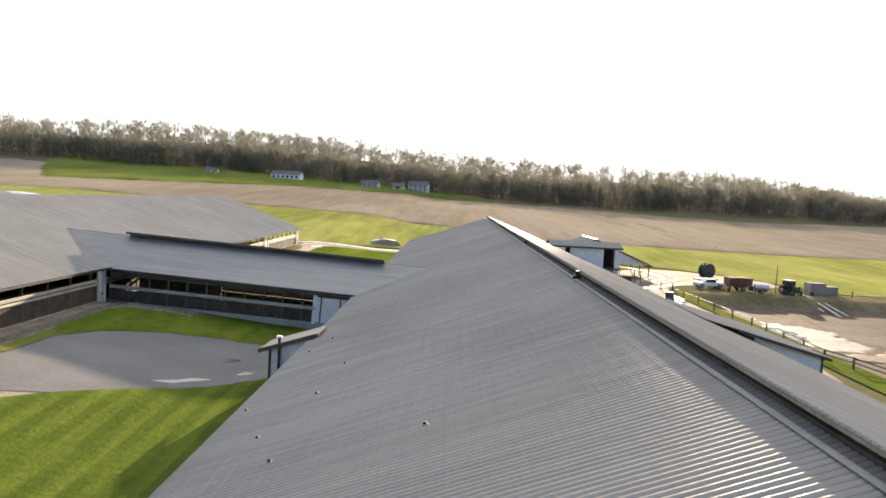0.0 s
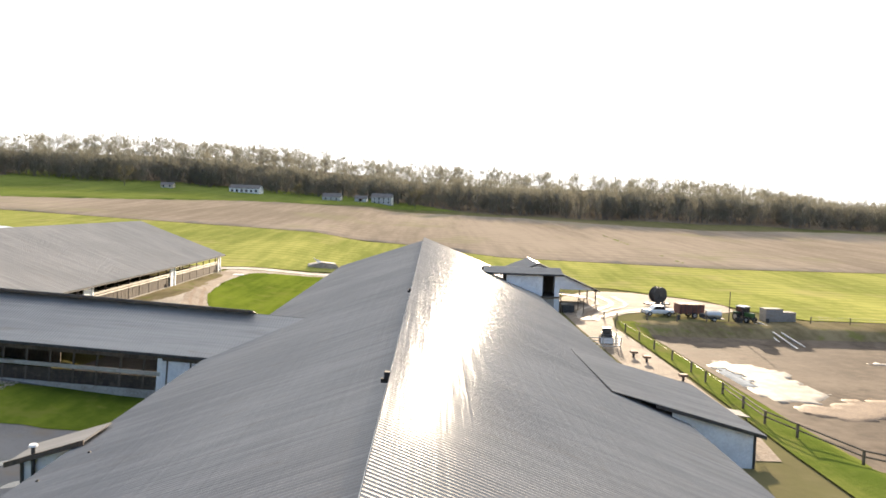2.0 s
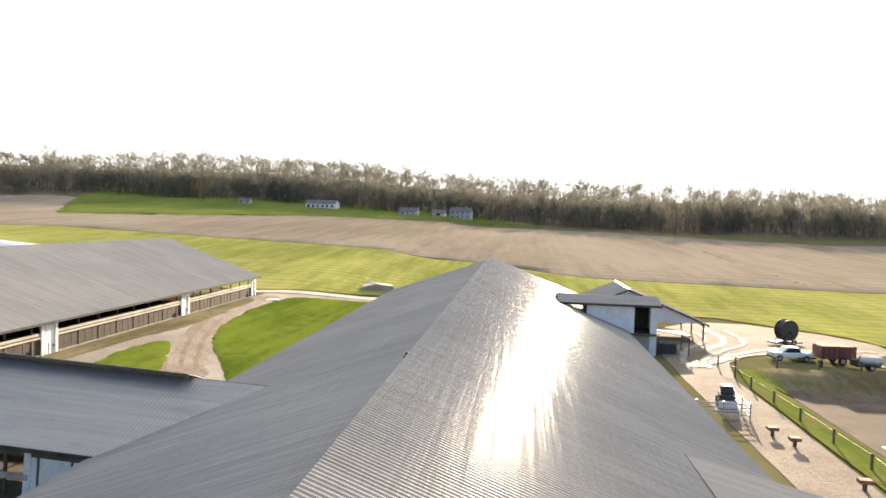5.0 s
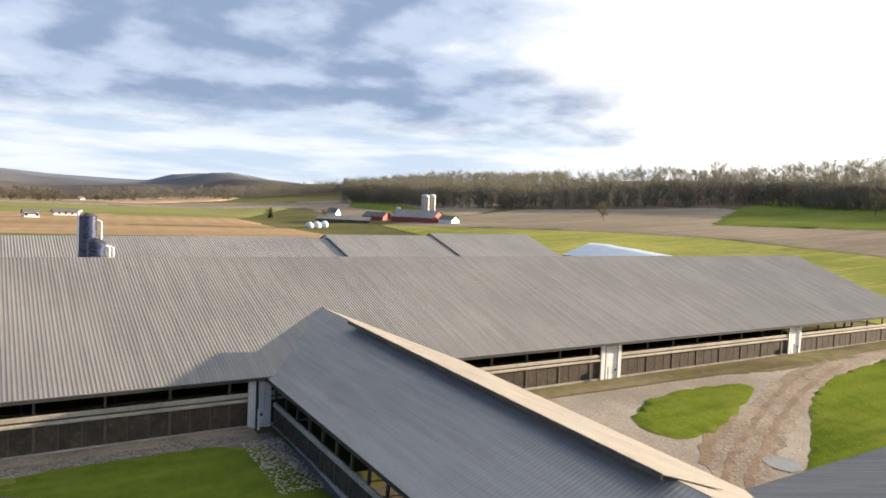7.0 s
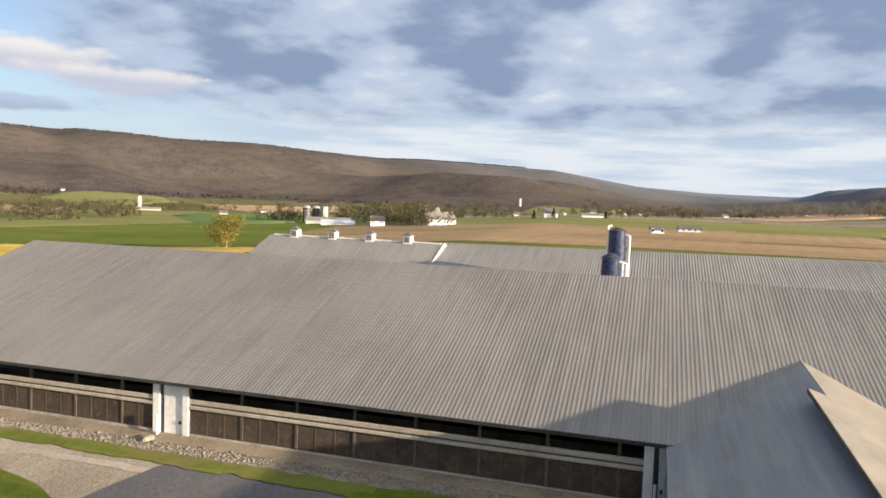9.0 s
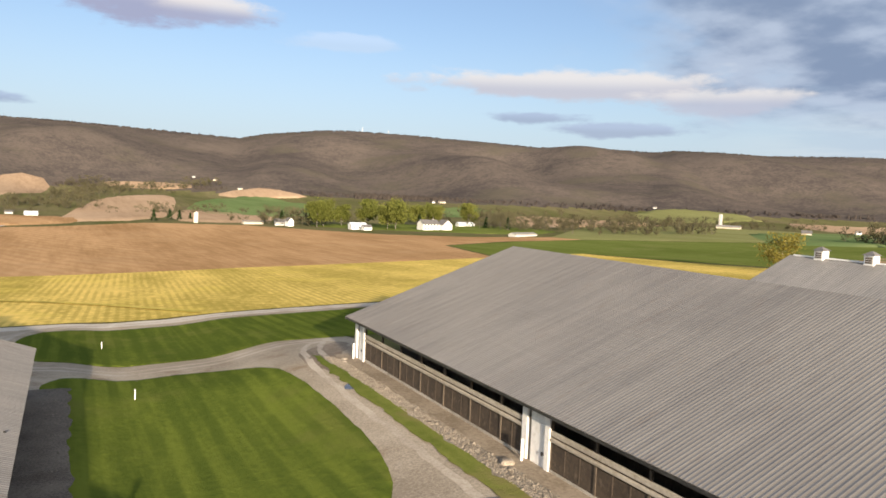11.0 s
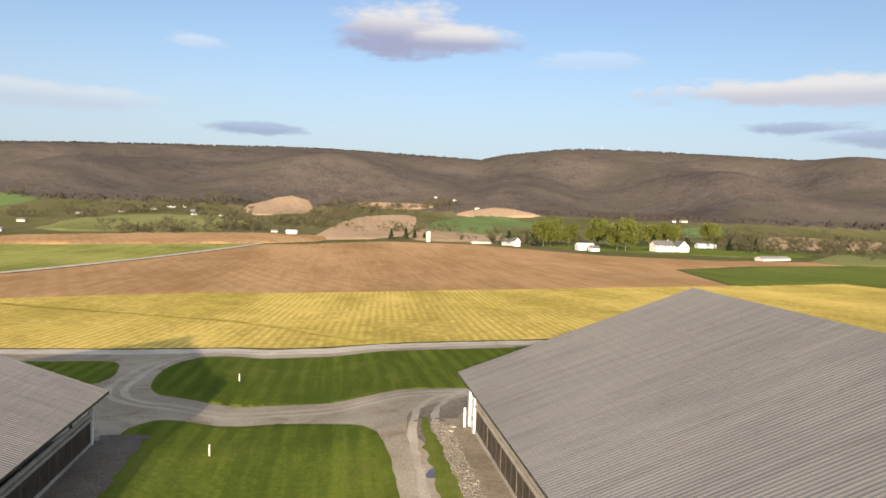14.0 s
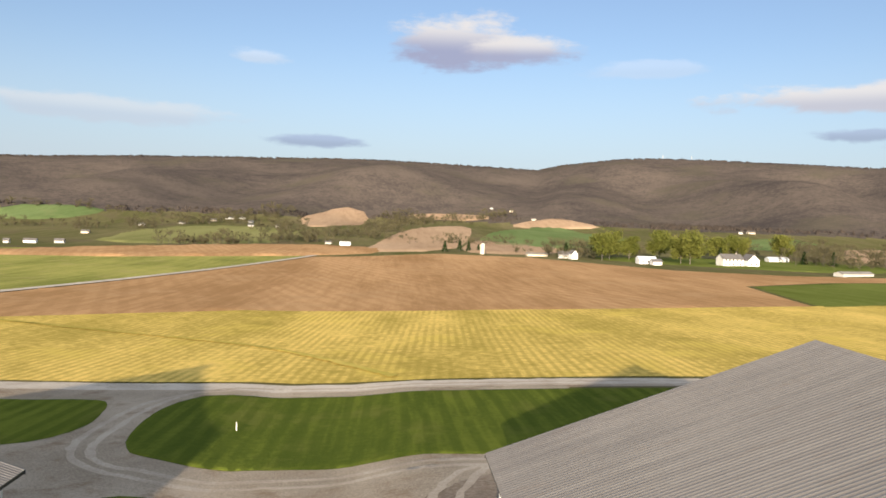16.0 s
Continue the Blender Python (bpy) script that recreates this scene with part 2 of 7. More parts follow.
def roof_material(name, tone=0.215, rough=0.15, gloss=0.038, rib_shade=0.0):
    """Weathered galvanised sheet: dull grey zinc with lap lines, dirt runs down the slope and a few paler sheets."""
    m = bpy.data.materials.new(name)
    m.use_nodes = True
    n = Nodes(m.node_tree)
    place = n.add("ShaderNodeTexCoord").outputs["Object"]
    runs = n.noise(n.scaled(place, 0.12, 2.2, 0.12), 1.0, 5.0, 0.6)
    broad = n.noise(place, 0.09, 4.0, 0.55)
    grain = n.noise(place, 9.0, 5.0, 0.7)
    value = n.math("ADD", n.math("MULTIPLY", runs, 0.45), n.math("ADD", n.math("MULTIPLY", broad, 0.35), n.math("MULTIPLY", grain, 0.2)))
    colour = n.mix(n.smooth(value, 0.36, 0.64), (tone * 0.80, tone * 0.78, tone * 0.765), (tone * 1.20, tone * 1.16, tone * 1.10))
    rust = n.noise(n.scaled(place, 0.3, 1.4, 0.3), 1.0, 7.0, 0.7)
    colour = n.mix(n.math("MULTIPLY", n.smooth(rust, 0.54, 0.74), 0.5), colour, (tone * 0.75, tone * 0.62, tone * 0.52))
    # dark stripes at the rib pitch: shade between ribs put into the colour
    if rib_shade:
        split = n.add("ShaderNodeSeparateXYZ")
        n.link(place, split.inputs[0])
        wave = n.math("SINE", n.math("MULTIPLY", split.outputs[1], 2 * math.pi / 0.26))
        colour = n.mix(n.math("MULTIPLY", n.smooth(wave, 0.25, 0.85), rib_shade), colour, (tone * 0.42, tone * 0.37, tone * 0.32))
    b, shine = n.add("ShaderNodeBsdfDiffuse"), n.add("ShaderNodeBsdfGlossy")
    n.link(colour, b.inputs[0])
    shine.inputs[0].default_value = (0.85, 0.86, 0.88, 1.0)
    n.put(shine.inputs["Roughness"], n.smooth(value, 0.3, 0.7, rough + 0.06, rough - 0.02))
    k = n.add("ShaderNodeBump")
    k.inputs["Strength"].default_value, k.inputs["Distance"].default_value = 0.6, 0.003
    n.link(n.noise(place, 3.0, 4.0, 0.6), k.inputs["Height"])
    sag = n.noise(n.scaled(place, 2.1, 0.05, 0.0), 1.0, 3.0, 0.6)
    k2 = n.add("ShaderNodeBump")
    k2.inputs["Strength"].default_value, k2.inputs["Distance"].default_value = 1.0, 0.030
    n.link(sag, k2.inputs["Height"])
    n.link(k.outputs[0], k2.inputs["Normal"])
    n.link(k2.outputs[0], b.inputs["Normal"])
    n.link(k2.outputs[0], shine.inputs["Normal"])
    both = n.add("ShaderNodeMixShader")
    both.inputs[0].default_value = gloss
    wide, dull = n.add("ShaderNodeBsdfGlossy"), n.add("ShaderNodeMixShader")
    wide.inputs[0].default_value, wide.inputs["Roughness"].default_value = (0.85, 0.86, 0.88, 1.0), 0.34
    n.link(k2.outputs[0], wide.inputs["Normal"])
    dull.inputs[0].default_value = gloss * 0.35
    n.link(b.outputs[0], dull.inputs[1])
    n.link(wide.outputs[0], dull.inputs[2])
    n.link(dull.outputs[0], both.inputs[1])
    n.link(shine.outputs[0], both.inputs[2])
    n.link(both.outputs[0], n.add("ShaderNodeOutputMaterial").inputs[0])
    return m


M = {
    "roof": roof_material("galvanised_roof", rib_shade=0.5),
    "roof_old": roof_material("dull_galvanised_roof", 0.20, 0.42, 0.06),
    # link barn roof: its shaded and sunlit tones are put into two materials
    "roof_link": roof_material("shaded_link_roof", 0.255, 0.42, 0.05),
    "roof_cream": surface("sunlit_weathered_roof", (0.19, 0.176, 0.155), (0.265, 0.245, 0.215), 0.6, 2.0, 0.3, spec=0.2, stain=(0.24, 0.20, 0.15), stain_amount=0.4),
    "flashing": surface("flashing", (0.42, 0.41, 0.40), (0.56, 0.55, 0.53), 0.5, 6, 0.6, metal=0.4),
    "white": surface("white_steel_siding", (0.66, 0.67, 0.68), (0.82, 0.83, 0.83), 0.5, 4, 0.7, stain=(0.50, 0.47, 0.42), stain_amount=0.35),
    "white_trim": surface("white_trim", (0.70, 0.70, 0.69), (0.84, 0.84, 0.83), 0.5, 6, 0.8),
    "timber": surface("dark_timber", (0.055, 0.043, 0.033), (0.13, 0.105, 0.08), 0.85, 9, 0.7, stretch=(1, 1, 0.3)),
    "stall": surface("dirty_dark_board", (0.032, 0.024, 0.018), (0.075, 0.056, 0.040), 0.9, 5, 0.8, stain=(0.16, 0.13, 0.095), stain_amount=0.5),
    "stall_post": surface("stall_post", (0.06, 0.046, 0.034), (0.105, 0.081, 0.06), 0.9, 7, 0.8),
    "board": surface("weathered_board", (0.16, 0.13, 0.10), (0.30, 0.26, 0.21), 0.85, 7, 0.5),
    "curtain": surface("rolled_curtain", (0.30, 0.27, 0.225), (0.46, 0.43, 0.37), 0.7, 5, 0.5, stain=(0.26, 0.22, 0.17), stain_amount=0.5),
    "concrete": surface("concrete", (0.27, 0.25, 0.22), (0.45, 0.43, 0.39), 0.9, 5, 0.35, stain=(0.20, 0.17, 0.13), spec=0.08),
    "pen_floor": surface("pen_floor", (0.045, 0.035, 0.027), (0.10, 0.08, 0.06), 0.8, 2, 0.3),
    "gravel": surface("gravel", (0.21, 0.178, 0.138), (0.385, 0.338, 0.275), 0.95, 6.0, 0.10, bump=0.05, bump_scale=7.0, stain=(0.19, 0.14, 0.095), stain_amount=0.8, spec=0.08),
    "yard_gravel": surface("yard_gravel", (0.17, 0.15, 0.125), (0.31, 0.28, 0.24), 0.95, 5.0, 0.12, bump=0.04, bump_scale=6.0, stain=(0.22, 0.17, 0.12), stain_amount=0.6, spec=0.08),
    # copy of the yard gravel, darkened for the barn wall's shade
    "shaded_gravel": surface("shaded_gravel", (0.085, 0.072, 0.060), (0.19, 0.165, 0.14), 0.9, 6.0, 0.25, bump=0.05, bump_scale=7.0, spec=0.08),
    # wet gravel, its tone lowered further for the link barn's shade
    "yard": surface("wet_shaded_gravel", (0.080, 0.079, 0.083), (0.15, 0.149, 0.154), 0.6, 4.0, 0.12, bump=0.03, bump_scale=9.0, stain=(0.13, 0.105, 0.08), stain_amount=0.75, spec=0.3),
    "track": surface("dirt_track", (0.14, 0.115, 0.09), (0.28, 0.235, 0.19), 0.95, 3.0, 0.14, bump=0.06, bump_scale=4.0, stain=(0.17, 0.12, 0.09), stain_amount=0.6, spec=0.08),
    "rut": surface("muddy_rut", (0.12, 0.085, 0.06), (0.22, 0.165, 0.12), 0.7, 3.0, 0.3, bump=0.03, bump_scale=5.0, spec=0.08),
    "packed_dirt": surface("packed_dirt", (0.19, 0.155, 0.115), (0.33, 0.28, 0.22), 0.95, 4.0, 0.3, bump=0.02, bump_scale=8.0, spec=0.08),
    "pale_rut": surface("packed_gravel", (0.29, 0.25, 0.205), (0.44, 0.395, 0.335), 0.9, 5.0, 0.2, spec=0.08),
    "road_gravel": surface("pale_road_gravel", (0.36, 0.325, 0.28), (0.55, 0.51, 0.45), 0.9, 5.0, 0.2, bump=0.03, bump_scale=7.0, stain=(0.28, 0.25, 0.19), stain_amount=0.5, spec=0.08),
    "stone": surface("field_stone", (0.16, 0.14, 0.115), (0.37, 0.33, 0.28), 0.9, 8, 2.0, per_piece=0.3, spec=0.08),
    "grass": field_material("lawn", [(0.060, 0.086, 0.016), (0.125, 0.155, 0.027), (0.118, 0.132, 0.032)], 0, 2.0, 0.62, 0.05, 1.6),
    "weedy": field_material("weedy_dirt", [(0.10, 0.085, 0.05), (0.20, 0.17, 0.105), (0.11, 0.125, 0.035)], 40, 0, 0, 0.15, 1.0),
    "turf": field_material("thick_turf", [(0.062, 0.092, 0.013), (0.125, 0.158, 0.023), (0.13, 0.142, 0.032)], 30, 0, 0, 0.12, 1.1),
    "rough_grass": field_material("rough_grass", [(0.075, 0.105, 0.020), (0.16, 0.175, 0.045), (0.18, 0.15, 0.07)], 40, 0, 0, 0.06, 1.2),
    "ground": field_material("farmland", [(0.085, 0.092, 0.035), (0.155, 0.14, 0.075), (0.12, 0.10, 0.065)], 70, 0, 0, 0.008, 0.2),
    "stubble": field_material("yellow_stubble", [(0.31, 0.25, 0.06), (0.72, 0.53, 0.16), (0.58, 0.45, 0.11)], -4, 1.5, 0.5, 0.03, 0.7, streaky=0.08),
    "tyre_green": field_material("trodden_stubble", [(0.31, 0.27, 0.06), (0.50, 0.40, 0.11), (0.36, 0.32, 0.07)], 40, 0, 0, 0.06, 0.8),
    "tan": field_material("tan_soil", [(0.29, 0.205, 0.135), (0.43, 0.315, 0.215), (0.37, 0.265, 0.175)], 30, 7.0, 0.3, 0.01, 0.3),
    "spring_crop": field_material("yellow_green_crop", [(0.165, 0.185, 0.05), (0.345, 0.335, 0.105), (0.31, 0.275, 0.115)], 86, 5.0, 0.5, 0.03, 0.6),
    "tilled": field_material("tilled_soil", [(0.285, 0.172, 0.085), (0.47, 0.30, 0.16), (0.39, 0.255, 0.14)], 20, 6.0, 0.35, 0.02, 0.6),
    "brown_soil": field_material("brown_soil", [(0.225, 0.160, 0.095), (0.36, 0.265, 0.165), (0.30, 0.245, 0.13)], 82, 8.0, 0.3, 0.014, 0.4),
    "tilled_grey": field_material("grey_tilled_soil", [(0.185, 0.155, 0.12), (0.31, 0.26, 0.205), (0.23, 0.215, 0.13)], 82, 9.0, 0.3, 0.012, 0.4),
    "green": field_material("green_crop", [(0.095, 0.122, 0.028), (0.155, 0.185, 0.05), (0.165, 0.175, 0.06)], 60, 6.0, 0.3, 0.02, 0.5),
    "valley_green": field_material("valley_crop", [(0.105, 0.155, 0.058), (0.15, 0.205, 0.085), (0.16, 0.195, 0.085)], 60, 0, 0, 0.015, 0.3),
    "pale_green": field_material("pale_green_crop", [(0.155, 0.165, 0.062), (0.22, 0.225, 0.098), (0.20, 0.195, 0.09)], 60, 0, 0, 0.015, 0.4),
    "mud": surface("lagoon_mud", (0.080, 0.064, 0.050), (0.155, 0.126, 0.098), 0.9, 0.5, 0.05, bump=0.08, bump_scale=0.6, stain=(0.058, 0.046, 0.036), stain_amount=0.9, spec=0.03),
    "foam": surface("pale_lagoon_crust", (0.17, 0.15, 0.125), (0.36, 0.33, 0.285), 0.6, 0.8, 0.15, stain=(0.22, 0.18, 0.14), stain_amount=0.7, spec=0.15),
    "silo": surface("dark_blue_enamel", (0.020, 0.030, 0.075), (0.035, 0.05, 0.11), 0.3, 2.0, 0.3, spec=0.6),
    "steel": surface("galvanised_steel", (0.40, 0.40, 0.40), (0.58, 0.58, 0.57), 0.4, 5, 0.5, metal=0.6),
    "dark_steel": surface("dark_steel", (0.03, 0.03, 0.032), (0.07, 0.07, 0.07), 0.5, 8, 1.0, metal=0.3),
    "membrane": surface("white_membrane", (0.44, 0.50, 0.58), (0.58, 0.63, 0.70), 0.45, 1.0, 0.2),
    "red": surface("red_barn_paint", (0.22, 0.035, 0.03), (0.34, 0.06, 0.05), 0.7, 3, 0.5),
    "rubber": surface("rubber", (0.012, 0.012, 0.012), (0.03, 0.03, 0.03), 0.8, 12, 2.0),
    "litter": surface("leaf_litter", (0.11, 0.088, 0.065), (0.19, 0.155, 0.115), 0.95, 0.5, 0.03, spec=0.0),
    "bark": surface("bark", (0.11, 0.10, 0.088), (0.20, 0.182, 0.16), 0.95, 3, 0.5, stretch=(1, 1, 0.25)),
    "dark_bark": surface("dark_bark", (0.07, 0.06, 0.05), (0.13, 0.115, 0.095), 0.95, 3, 0.5),
    "pale_bark": surface("pale_bark", (0.30, 0.26, 0.17), (0.46, 0.40, 0.26), 0.9, 3, 0.5),
}


def leaf_material(name, dark, light, through=0.35, spread=0.03, single=0.5):
    """Leaves and budding twigs: each clump has its own tone, and lets some light through."""
    m = bpy.data.materials.new(name)
    m.use_nodes = True
    n = Nodes(m.node_tree)
    g = n.add("ShaderNodeNewGeometry")
    own = g.outputs["Random Per Island"]
    patch = n.noise(g.outputs["Position"], spread, 5.0, 0.6)
    colour = n.mix(n.math("ADD", n.math("MULTIPLY", own, single), n.math("MULTIPLY", n.smooth(patch, 0.35, 0.65), 1.0 - single)), dark, light)
    a, t = n.add("ShaderNodeBsdfDiffuse"), n.add("ShaderNodeBsdfTranslucent")
    n.link(colour, a.inputs[0])
    n.link(colour, t.inputs[0])
    s = n.add("ShaderNodeMixShader")
    s.inputs[0].default_value = through
    n.link(a.outputs[0], s.inputs[1])
    n.link(t.outputs[0], s.inputs[2])
    n.link(s.outputs[0], n.add("ShaderNodeOutputMaterial").inputs[0])
    return m


M["bud"] = leaf_material("budding_twigs", (0.135, 0.132, 0.105), (0.215, 0.208, 0.165), 0.40)
M["bud_green"] = leaf_material("fresh_leaves", (0.105, 0.125, 0.030), (0.195, 0.205, 0.055))
M["willow"] = leaf_material("golden_willow_leaves", (0.16, 0.145, 0.035), (0.28, 0.24, 0.065))
M["evergreen"] = leaf_material("evergreen_needles", (0.018, 0.035, 0.014), (0.04, 0.065, 0.025), 0.1)
M["hedge_twigs"] = leaf_material("hedge_twigs", (0.080, 0.076, 0.046), (0.150, 0.138, 0.080), 0.35)
M["far_wood"] = leaf_material("mountain_wood", (0.066, 0.058, 0.056), (0.118, 0.100, 0.087), 0.5, 0.0045, 0.3)

# ---- helpers for meshes ----


def mesh_of(name, verts, faces, material=None, smooth=False):
    me = bpy.data.meshes.new(name)
    me.from_pydata([tuple(v) for v in verts], [], [tuple(f) for f in faces])
    if material:
        me.materials.append(material)
    if smooth:
        me.polygons.foreach_set("use_smooth", [True] * len(me.polygons))
    me.update()
    return me


def finish(name, bm, material):
    me = bpy.data.meshes.new(name)
    bm.to_mesh(me)
    bm.free()
    me.materials.append(material)
    return me


def part(name, bm, material, parent, label=""):
    """Links a bmesh or a mesh as one mesh object under a thing or a part."""
    me = finish(name, bm, material) if isinstance(bm, bmesh.types.BMesh) else bm
    ob = new(name, me)
    ob.parent = parent
    if label:
        ob["label"] = label
    return ob


def thing(name, m, label, category, group="", kind=""):
    ob = new(name)
    ob.empty_display_size = 0.3
    ob.matrix_world = m
    return tagged(ob, label, category, group, kind)


def solid(name, bm, material, m, label, category, group="", kind=""):
    ob = new(name, finish(name, bm, material) if isinstance(bm, bmesh.types.BMesh) else bm)
    ob.matrix_world = m
    return tagged(ob, label, category, group, kind)


def box(bm, x0, x1, y0, y1, z0, z1, bevel=0.0):
    made = bmesh.ops.create_cube(bm, size=1.0, matrix=Matrix.Translation(((x0 + x1) / 2, (y0 + y1) / 2, (z0 + z1) / 2)) @ Matrix.Diagonal((x1 - x0, y1 - y0, z1 - z0, 1)))
    if bevel:
        edges = list({e for v in made["verts"] for e in v.link_edges})
        bmesh.ops.bevel(bm, geom=edges, offset=bevel, segments=1, affect="EDGES")
    return bm


def boxed(*args):
    return box(bmesh.new(), *args)


def tube(bm, a, b, r0, r1=None, sides=8, caps=True):
    """A tapered round bar from a to b."""
    a, b = Vector(a), Vector(b)
    d = b - a
    m = Matrix.Translation((a + b) / 2) @ d.to_track_quat("Z", "Y").to_matrix().to_4x4()
    bmesh.ops.create_cone(bm, cap_ends=caps, segments=sides, radius1=r0, radius2=r0 if r1 is None else r1, depth=d.length, matrix=m)
    return bm


def prism(bm, outline, axis, lo, hi):
    """An outline of (u, v) drawn out along x or y."""
    put = (lambda u, v, w: (w, u, v)) if axis == "x" else (lambda u, v, w: (u, w, v))
    a = [bm.verts.new(put(u, v, lo)) for u, v in outline]
    b = [bm.verts.new(put(u, v, hi)) for u, v in outline]
    count = len(outline)
    bm.faces.new(a)
    bm.faces.new(b[::-1])
    for k in range(count):
        bm.faces.new((a[k], b[k], b[(k + 1) % count], a[(k + 1) % count]))
    bmesh.ops.recalc_face_normals(bm, faces=bm.faces)
    return bm


# ---- the lie of the land ----


def step(a, b, v):
    u = np.clip((v - a) / (b - a), 0, 1)
    return u * u * (3 - 2 * u)


def waves(x, y, size, seed):
    """Soft rolling unevenness, about -1 to 1."""
    total = 0
    for k in range(5):
        a = seed * 1.7 + k * 2.4
        s = size / (1 + 0.37 * k)
        total = total + np.sin((x * math.cos(a) + y * math.sin(a)) / s + seed + k * k) * np.sin((y * math.cos(a * 1.3) - x * math.sin(a * 1.3)) / s * 0.8 + k)
    return total / 2.5


CREST = [  # heading, elevation of the mountain's crest in degrees, its distance in metres
    (40, 0.5, 3200), (58, 1.0, 3600), (66, 1.2, 3900), (70.5, 1.45, 3900), (73.6, 1.95, 3900), (78, 1.7, 3900), (79.6, 1.25, 3700), (86, 1.4, 3500), (91, 1.72, 3300), (94, 2.2, 3200), (97.8, 2.82, 3050), (104.5, 3.15, 2850),
    (108.8, 3.27, 2750), (111.7, 3.20, 2700), (117, 3.52, 2600), (121.5, 3.86, 2550), (127.7, 3.84, 2500), (131.4, 4.06, 2450), (134.1, 4.1, 2450), (135.8, 3.94, 2500), (141.5, 4.22, 2450), (144.6, 4.06, 2450), (148, 4.25, 2400),
    (155.8, 4.62, 2400), (159.7, 4.68, 2400), (162.2, 4.58, 2400), (166.5, 4.05, 2400), (168.4, 3.62, 2500), (170.6, 3.70, 2450), (175, 3.87, 2350), (180, 4.0, 2300), (184, 3.98, 2250), (193, 3.68, 2200),
    (199, 3.42, 2200), (206, 2.95, 2250), (212, 2.7, 2300), (240, 2.4, 2500), (280, 2.0, 2600), (320, 0.5, 2600)]


def land(x, y):
    """The height of the ground."""
    x, y = np.asarray(x, float), np.asarray(y, float)
    between = step(25, -25, y)
    pad = 2.0 * (step(-20, -44, x) * (1 - between) + step(0, -80, x) * between) + 0.02 * np.clip(-x - 80, 0, 400)
    z = pad + 0.0065 * np.clip(y, 0, 190)
    z = z - 1.2 * step(-19, -26, x) * step(-42, -33, x) * step(60, 20, y) * step(-60, 0, y)
    south = np.clip(12 - y, 0, None)
    z = z - 17 * (1 - np.exp(-south / 220)) - 0.012 * np.clip(south - 600, 0, 500)
    z = z + 27 * step(600, 1180, south) * (0.8 + 0.25 * waves(x, y, 150, 9))
    north = np.clip(y - 185, 0, 500)
    z = z + north * 0.062 * (0.62 + 0.38 * step(200, -150, x))
    z = z + step(520, 760, y) * (20 + 6 * waves(x, y, 120, 3)) * step(420, 250, x)
    z = z + 10 * np.exp(-((x + 400) / 190) ** 2 - ((y - 590) / 120) ** 2) + 7 * np.exp(-((x + 960) / 190) ** 2 - ((y - 560) / 160) ** 2) + 7 * np.exp(-((x - 205) / 90) ** 2 - ((y - 570) / 90) ** 2)
    # lagoon bank to the east
    z = z - 1.9 * step(33, 39, x) * step(60, 66, y) * step(128, 122, y) * step(140, 134, x)
    # mountain round the south and west
    dx, dy = x + 30, y - 60
    r = np.hypot(dx, dy)
    h = np.degrees(np.arctan2(-dx, dy)) % 360
    up = np.interp(h, [c[0] for c in CREST], [c[1] for c in CREST], left=0.3, right=0.3)
    far = np.interp(h, [c[0] for c in CREST], [c[2] for c in CREST], left=3200, right=2600)
    top = far * np.tan(np.radians(up)) + 13.5
    spur = waves(x, y, 260, 5) * 0.11 + waves(x, y, 95, 8) * 0.012
    rise = step(0.40, 1.0, r / far + spur * step(0.98, 0.70, r / far))
    rise = rise ** 1.15
    z = z * step(1.0, 0.55, r / far) + (top - 0) * rise
    z = z + step(600, 1200, r) * 5 * waves(x, y, 190, 2) * (1 - rise)
    return z


def land_at(x, y):
    return float(land(x, y))


def build_ground():
    cx, cy = -20.0, 60.0
    radii = [0.0]
    r = 3.0
    while r < 4700:
        radii.append(r)
        r *= 1.0 + 0.016 if r > 30 else 1.0 + 0.06
    turns = 600
    ang = np.linspace(0, 2 * np.pi, turns, endpoint=False)
    rr = np.array(radii[1:])
    X = cx + rr[:, None] * np.sin(ang)[None, :]
    Y = cy + rr[:, None] * np.cos(ang)[None, :]
    Z = land(X, Y)
    verts = np.concatenate([[[cx, cy, land_at(cx, cy)]], np.stack([X, Y, Z], -1).reshape(-1, 3)])
    nr = len(rr)
    i = np.arange(nr - 1)[:, None] * turns + 1
    j = np.arange(turns)[None, :]
    k = (j + 1) % turns
    quads = np.stack([i + j, i + k, i + turns + k, i + turns + j], -1).reshape(-1, 4)
    centre = np.stack([np.zeros(turns, int), 1 + k[0], 1 + j[0]], -1)
    me = bpy.data.meshes.new("ground")
    me.vertices.add(len(verts))
    me.vertices.foreach_set("co", verts.astype(np.float32).ravel())
    loops = np.concatenate([quads.ravel(), centre.ravel()])
    me.loops.add(len(loops))
    me.loops.foreach_set("vertex_index", loops.astype(np.int32))
    starts = np.concatenate([np.arange(len(quads)) * 4, len(quads) * 4 + np.arange(turns) * 3])
    me.polygons.add(len(starts))
    me.polygons.foreach_set("loop_start", starts.astype(np.int32))
    mids = verts[quads].mean(1)
    dist = np.hypot(mids[:, 0] + 30, mids[:, 1] - 60)
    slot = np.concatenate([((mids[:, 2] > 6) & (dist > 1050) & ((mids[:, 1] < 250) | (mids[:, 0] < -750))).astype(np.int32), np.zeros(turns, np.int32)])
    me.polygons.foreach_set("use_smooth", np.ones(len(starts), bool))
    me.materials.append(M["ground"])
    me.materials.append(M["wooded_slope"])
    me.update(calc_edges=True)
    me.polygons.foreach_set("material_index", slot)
    me.validate()
    return tagged(new("ground", me), "rolling farmland valley that rises to wooded mountain slopes", "ground", kind="structure")


